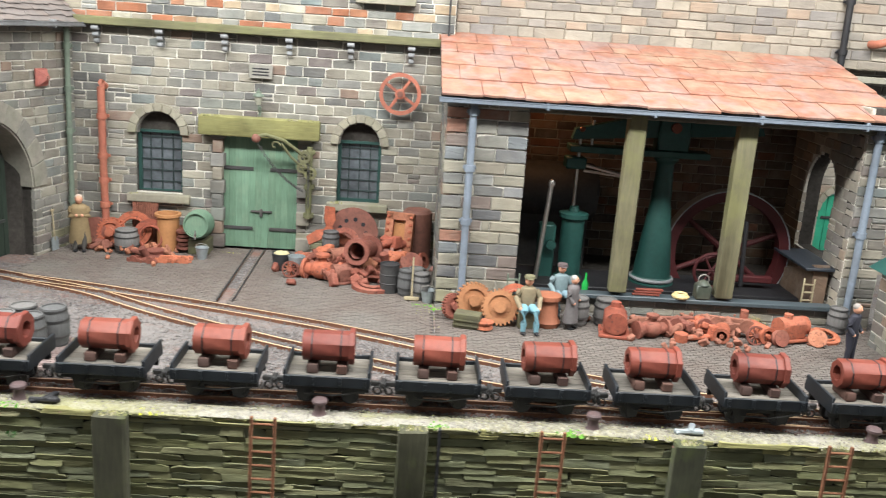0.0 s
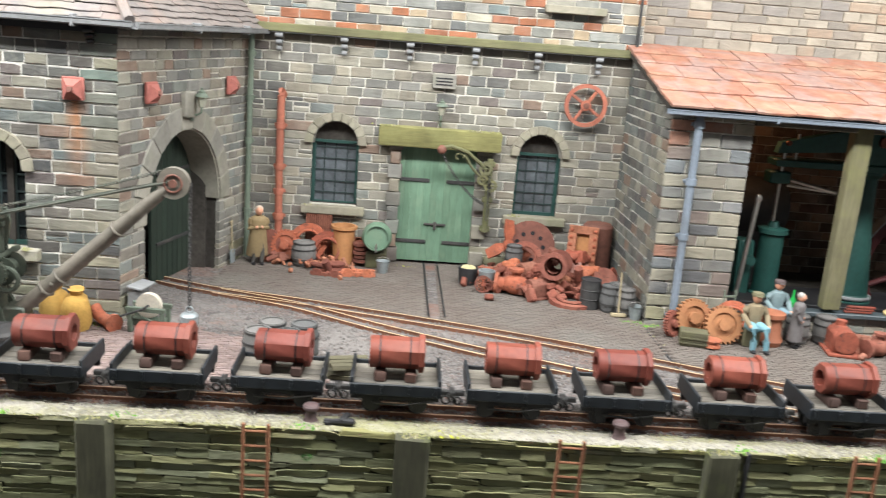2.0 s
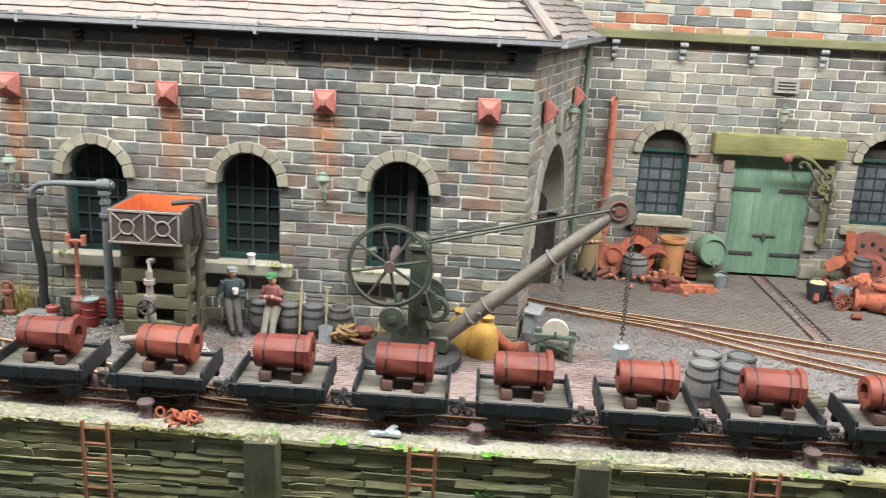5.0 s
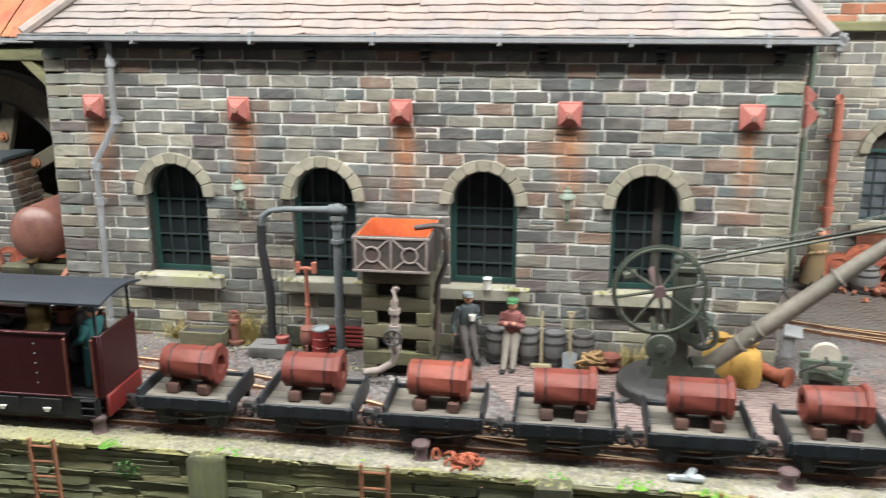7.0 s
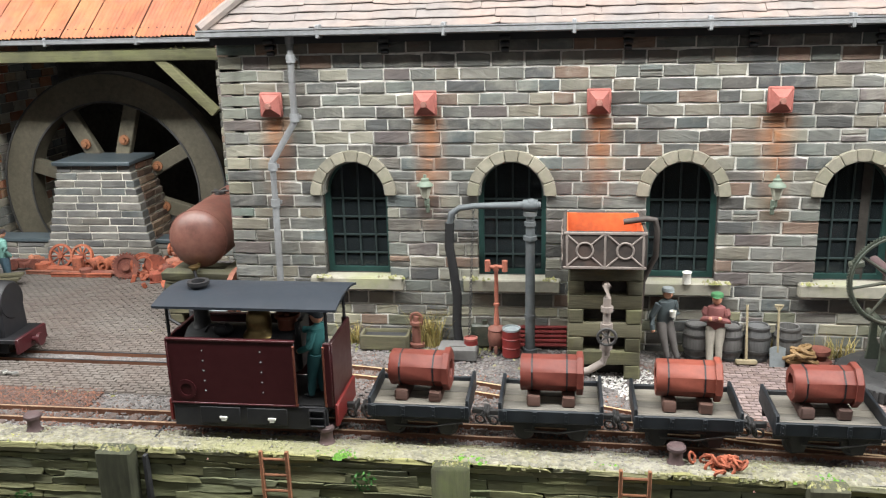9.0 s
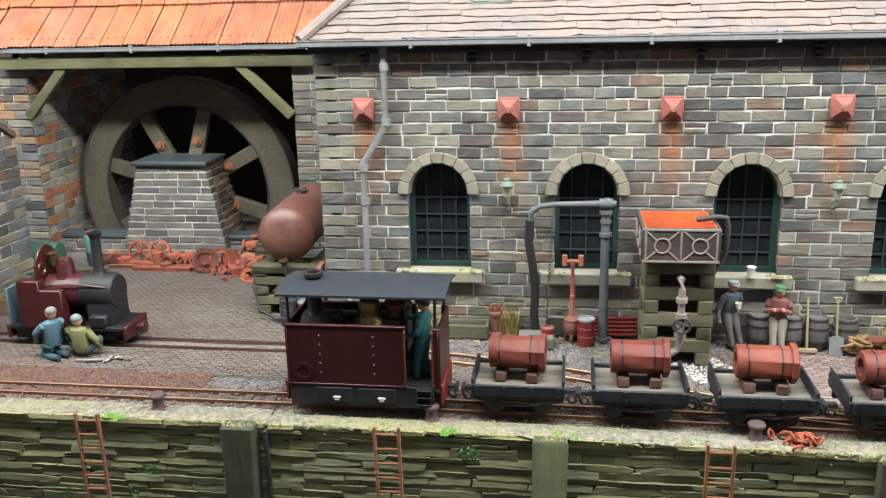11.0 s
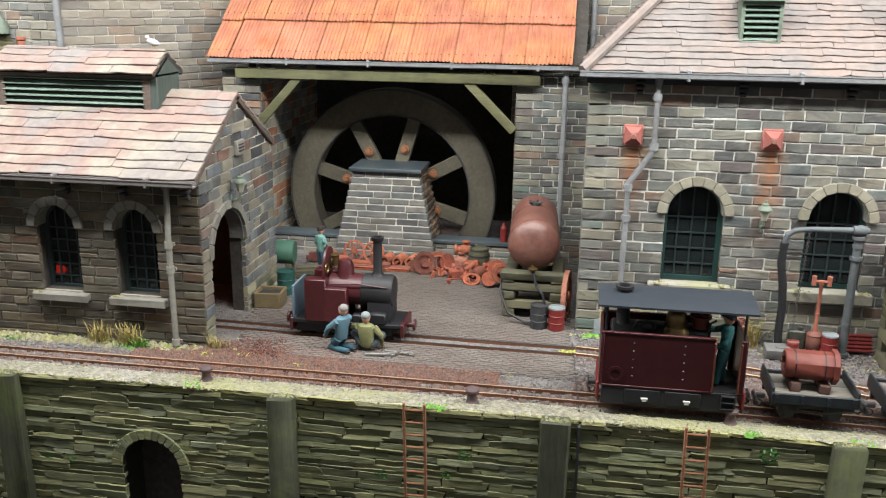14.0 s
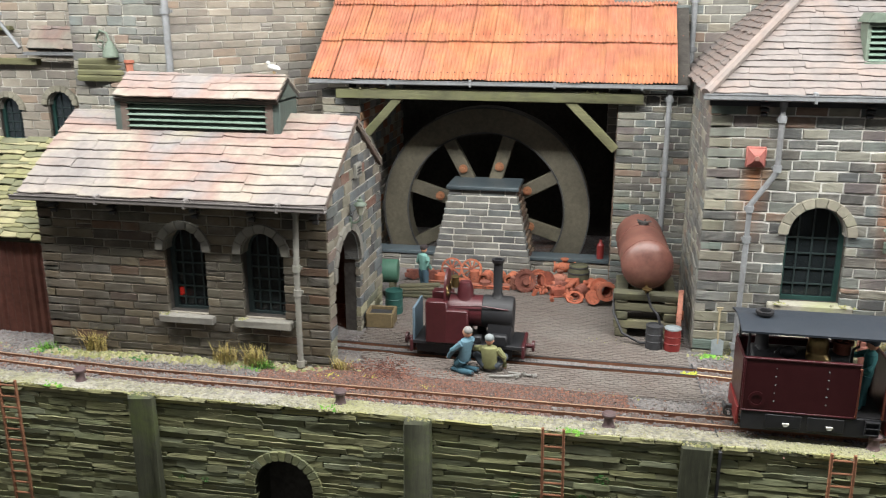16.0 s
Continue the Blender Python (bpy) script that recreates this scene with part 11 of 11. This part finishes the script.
scatter_stones("ballast_stones", -125, 44, 37.3, 41.5, 15000, 0.085, "gravel", "small grey ballast stones round the quay rails", 1, keep=lambda x, y: not (-89 < x < -70 and y > 38.3))
scatter_stones("ballast_stones", -66, -44, 40, 48, 5000, 0.085, "gravel", "small grey ballast stones before the hall", 2)
scatter_stones("ballast_stones", -26, 14, 41, 52, 4500, 0.08, "gravel", "small grey ballast stones between the yard tracks", 3, keep=lambda x, y: y < 52.5 - (x + 20) * 0.34)
scatter_stones("ballast_stones", -127, -88, 38, 44, 4000, 0.085, "gravel", "small grey ballast stones before the shed", 4)
for k, (x0, x1, y0, y1, n) in enumerate(((-91, -70, 39.3, 41.5, 8500), (-90, -74, 37.9, 39.6, 2600), (-88, -78, 41.6, 42.6, 1600), (-66, -30, 39.8, 41.2, 3500))):
    scatter_stones("rusty_dirt", x0, x1, y0, y1, n, 0.085, "rusty_dirt", "red-brown rusty dirt beside the quay rails", 40 + k, lift=0.015)
scatter_stones("quay_grit", -125, 44, 36.5, 37.7, 3000, 0.045, "grit", "pale grit on the quay coping", 5, lift=0.14)


scatter_stones("white_chips", -48.5, -43.6, 42.6, 46.6, 1500, 0.07, "chalk", "white chips spilled before the water tank", 77, lift=0.03, keep=lambda x, y: abs(x + 46 + (y - 44.6) * 0.6) < 1.6)


def moss(name, spots, n, size, mat, label, seed):
    """Patches of small soft clumps."""
    r = random.Random(seed)
    verts, faces = [], []
    for x, y, rx, ry in spots:
        for _ in range(n):
            px, py = x + r.gauss(0, rx), y + r.gauss(0, ry)
            s = size * r.uniform(0.5, 1.4)
            z = gz(px) - 0.06
            if 35.5 < py < 37.4:
                z += 0.05
            k = len(verts)
            a = r.random() * 6
            for i in range(5):
                verts.append(((px + s * math.cos(a + i * 1.257)) * U, (py + s * math.sin(a + i * 1.257)) * U, (z - 0.05) * U))
            verts.append(((px + r.uniform(-s, s) * 0.3) * U, (py + r.uniform(-s, s) * 0.3) * U, (z + s * r.uniform(0.3, 0.8)) * U))
            faces += [(k + i, k + (i + 1) % 5, k + 5) for i in range(5)]
    me = bpy.data.meshes.new(name)
    me.from_pydata(verts, [], faces)
    me.materials.append(M[mat])
    tagged(new(name, me), label, "moss", kind="stuff")


r_ = random.Random(21)
moss("quay_moss", [(r_.uniform(-125, 42), 36.42, 1.4, 0.12) for _ in range(95)], 38, 0.06, "edge_moss", "yellow-green moss along the quay edge", 1)
moss("ground_moss", [(-112, 41.3, 2.5, 0.4), (-104, 41.2, 2, 0.25), (-99, 41.2, 2, 0.25), (-92, 41.2, 1.8, 0.3), (-86, 42, 0.6, 0.5), (-73, 41.2, 2.5, 0.25), (-64, 47.9, 1.5, 0.25), (-58, 47.4, 3, 0.4), (-54, 47.5, 1.5, 0.4),
                     (-48, 46, 2, 0.5), (-36, 43.2, 1.6, 0.3), (-33, 42.8, 1.2, 0.3), (1.6, 53.0, 0.5, 1.2), (2.5, 53.4, 1.0, 0.25), (22, 53.2, 3, 0.25), (26, 53, 1.5, 0.3), (-71, 49.0, 0.8, 0.4), (-14, 63.8, 0.6, 0.2),
                     (-26, 47.6, 0.6, 0.4), (-9, 64, 0.5, 0.2)], 70, 0.1, "moss", "moss and weeds along walls and paving edges", 2)
moss("grass_patch", [(x, y, 0.35, 0.14) for x, y in ((-101.9, 36.6), (-86.0, 36.65), (-72.8, 36.5), (-57.7, 36.6), (-52.6, 36.65), (-39.4, 36.6), (-36.4, 36.65), (-33.9, 36.5), (-25.0, 36.65), (-17.5, 36.6), (-16.6, 44.0), (1.8, 36.55),
                                                     (8.0, 36.55), (-91.5, 41.0), (-106, 41.0), (-65.0, 47.9), (1.2, 53.8), (2.2, 53.3), (-29.9, 47.6))], 60, 0.13, "grass", "bright green grass clumps", 3)
moss("yellow_patch", [(x, y, 0.28, 0.12) for x, y in ((-84.6, 41.0), (-87.0, 40.7), (-81.2, 40.2), (-71.5, 36.65), (-66.3, 45.0), (-11.2, 36.55), (12.0, 36.55), (-13.2, 63.6))], 40, 0.1, "yellow_moss",
     "yellow flowering moss", 4)
moss("low_plants", [(x, y, 0.5, 0.16) for x, y in [(-91.2, 41.15), (-91.9, 41.0), (-99.1, 40.95), (-104.6, 41.0)]], 80, 0.15, "weed", "low green plants along the shed foot", 7)
moss("shed_moss", [(x, y, 0.9, 0.2) for x, y in [(-103.6, 40.95), (-101.6, 40.9), (-100.0, 41.1), (-97.8, 41.1), (-95.8, 41.2), (-92.7, 41.2), (-89.6, 41.2)]], 110, 0.23, "moss", "yellow-green moss mounds along the shed foot", 8)
moss("wall_grass", [(x, y, 0.25, 0.1) for x, y in ((-57.5, 36.45), (-30.1, 36.45), (-47.5, 36.65))], 50, 0.12, "grass", "green weeds in the quay wall", 5)


def wall_weed(x, z, size, mat, label, seed, n=60):
    """A small leafy weed rooted in a joint of the quay wall."""
    r = random.Random(seed)
    verts, faces = [], []
    for _ in range(n):
        a, d = r.uniform(0, 6.28), size * math.sqrt(r.random())
        c = Vector((x + d * math.cos(a), 36.25 - r.random() * size * 0.5, z + d * math.sin(a) * 0.8))
        u = Vector((r.uniform(-1, 1), r.uniform(-0.6, 0.1), r.uniform(-0.4, 1))).normalized()
        v = u.cross(Vector((r.uniform(-0.4, 0.4), -1, r.uniform(-0.4, 0.4)))).normalized()
        w = size * r.uniform(0.12, 0.24)
        k = len(verts)
        for p in (c - u * w, c + v * w * 0.55, c + u * w, c - v * w * 0.55):
            verts.append(p * U)
        faces.append((k, k + 1, k + 2, k + 3))
    me = bpy.data.meshes.new("wall_weed")
    me.from_pydata(verts, [], faces)
    me.materials.append(M[mat])
    tagged(new("wall_weed", me), label, "weed", group="weeds in the quay wall", kind="stuff")


for k, (kind_, x, z, size) in enumerate((('g', -71.2, -2.58, 0.4), ('g', -75.5, -4.09, 0.36), ('g', -72.1, -3.82, 0.3), ('f', -90.2, -3.82, 0.34), ('f', -84.0, -3.11, 0.22), ('f', -81.8, -2.04, 0.26), ('g', -94.3, -5.07, 0.22), ('g', -92.9, -4.98, 0.25), ('g', -56.7, -1.07, 0.5), ('g', -30.4, -2.13, 0.42), ('g', -17.2, -1.69, 0.25))):
    wall_weed(x, z, size, "weed" if kind_ == "g" else "white_flower", "small dark green weed in the quay wall" if kind_ == "g" else "cluster of tiny white flowers on the quay wall", 60 + k)


def tuft(x, y, n, h, mat, label, spread=0.35):
    r = random.Random(int(x * 31))
    verts, faces = [], []
    for _ in range(n):
        px, py = x + r.gauss(0, spread), y + r.gauss(0, spread * 0.4)
        a, b = r.uniform(0, 6.28), r.uniform(0.05, 0.8)
        hh = h * r.uniform(0.5, 1.1)
        z = gz(px) - 0.1
        k = len(verts)
        dx, dy = math.cos(a), math.sin(a)
        for t, w in ((0, 0.026), (0.5, 0.022), (1.0, 0.005)):
            off = b * hh * t * t
            for s in (-1, 1):
                verts.append(((px + dx * off - dy * w * s) * U, (py + dy * off + dx * w * s) * U, (z + hh * t) * U))
        faces += [(k, k + 1, k + 3, k + 2), (k + 2, k + 3, k + 5, k + 4)]
    me = bpy.data.meshes.new("grass_tuft")
    me.from_pydata(verts, [], faces)
    me.materials.append(M[mat])
    tagged(new("grass_tuft", me), label, "grass", kind="stuff")


for x, y, n, h, mt in ((-102.3, 41.3, 120, 1.5, "straw"), (-93.6, 41.2, 110, 1.3, "straw"), (-91.7, 41.1, 120, 1.3, "straw"), (-111.0, 41.6, 60, 1.2, "straw"), (-55.9, 48.0, 130, 1.9, "straw"), (-63.0, 48.1, 60, 0.9, "straw"),
                       (-59.9, 48.0, 70, 1.1, "straw"), (-52.5, 48.1, 80, 1.0, "straw"), (-86.6, 41.6, 70, 0.8, "straw"), (-35.9, 48.0, 80, 1.2, "straw"), (-38.9, 48.1, 60, 1.0, "straw"), (-91.0, 40.9, 90, 0.6, "grass"),
                       (-105.5, 41.2, 80, 0.5, "grass"), (23.0, 53.5, 60, 0.7, "straw")):
    tuft(x, y, n, h, mt, {"straw": "tall dry yellow grass tuft at the wall foot", "grass": "low green grass tuft"}[mt])
# joints between the layout's baseboards
for x0, y0, x1, y1 in ((1.75, 53.4, 1.95, 36.65), (-66.2, 46.4, -65.6, 36.65)):
    bm = bmesh.new()
    m, ln = basis((x0, y0, 0), (x1, y1, 0))
    box(bm, 0, 0, ln / 2, 0.07, 0.07, ln, 0, m=m)
    solid("board_joint", bm, M["coal"], 0, 0, gz(x0) - 0.06, "dark joint between two baseboards", "joint", kind="structure")
for x, y, z0, z1 in ((2.05, 64.75, 12.5, 31), (1.9, 54.9, -0.3, 0.0), (-65.95, 66.0, 15, 31), (1.95, 36.2, -10, -0.4), (-65.6, 36.2, -10, -0.4)):
    bm = bmesh.new()
    box(bm, 0, 0, (z0 + z1) / 2, 0.14, 0.3, z1 - z0)
    solid("board_joint", bm, M["coal"], x, y, 0, "dark upright gap between two baseboards", "joint", kind="structure")


def ledge_moss(x, y, z, n, rx, seed):
    """Moss and weeds creeping over a sill or ledge."""
    r = random.Random(seed)
    verts, faces = [], []
    for _ in range(n):
        px, py, s = x + r.gauss(0, rx), y + r.uniform(-0.2, 0.25), r.uniform(0.04, 0.12)
        k, a = len(verts), r.random() * 6
        for i in range(5):
            verts.append(((px + s * math.cos(a + i * 1.257)) * U, (py + s * math.sin(a + i * 1.257)) * U, (z - 0.03) * U))
        verts.append((px * U, py * U, (z + s * r.uniform(0.4, 1.3)) * U))
        faces += [(k + i, k + (i + 1) % 5, k + 5) for i in range(5)]
    me = bpy.data.meshes.new("sill_moss")
    me.from_pydata(verts, [], faces)
    me.materials.append(M["moss"])
    tagged(new("sill_moss", me), "green moss creeping along a stone ledge", "moss", kind="stuff")


for k, (x, y, z, rx) in enumerate(((-61.3, 48.15, 3.38, 0.25), (-57.7, 48.15, 3.38, 0.3), (-53.4, 48.15, 3.38, 0.3), (-49.8, 48.15, 3.38, 0.25), (-41.8, 48.15, 3.38, 0.3), (-37.3, 48.15, 3.38, 0.3), (-33.8, 48.15, 3.38, 0.2),
                                   (-97.3, 41.5, 2.62, 0.2), (-92.4, 41.5, 2.62, 0.2), (-20.6, 64.6, 3.5, 0.3), (-5.6, 64.6, 3.7, 0.25), (-15.0, 64.2, 9.72, 0.5), (-8.2, 64.2, 9.72, 0.6), (-90.0, 60.2, 14.4, 0.8), (-73.0, 60.2, 14.4, 0.8))):
    ledge_moss(x, y, z, 20, rx, k + 1)
for k, x in enumerate(PILES):
    ledge_moss(x, 36.0, gz(x) + 0.05, 60, 0.34, 40 + k)


# ---- the single stones, slabs and setts ----
for job in LAY:
    if len(job) == 15:
        lay_wall(job)
    else:
        lay_roof(job)
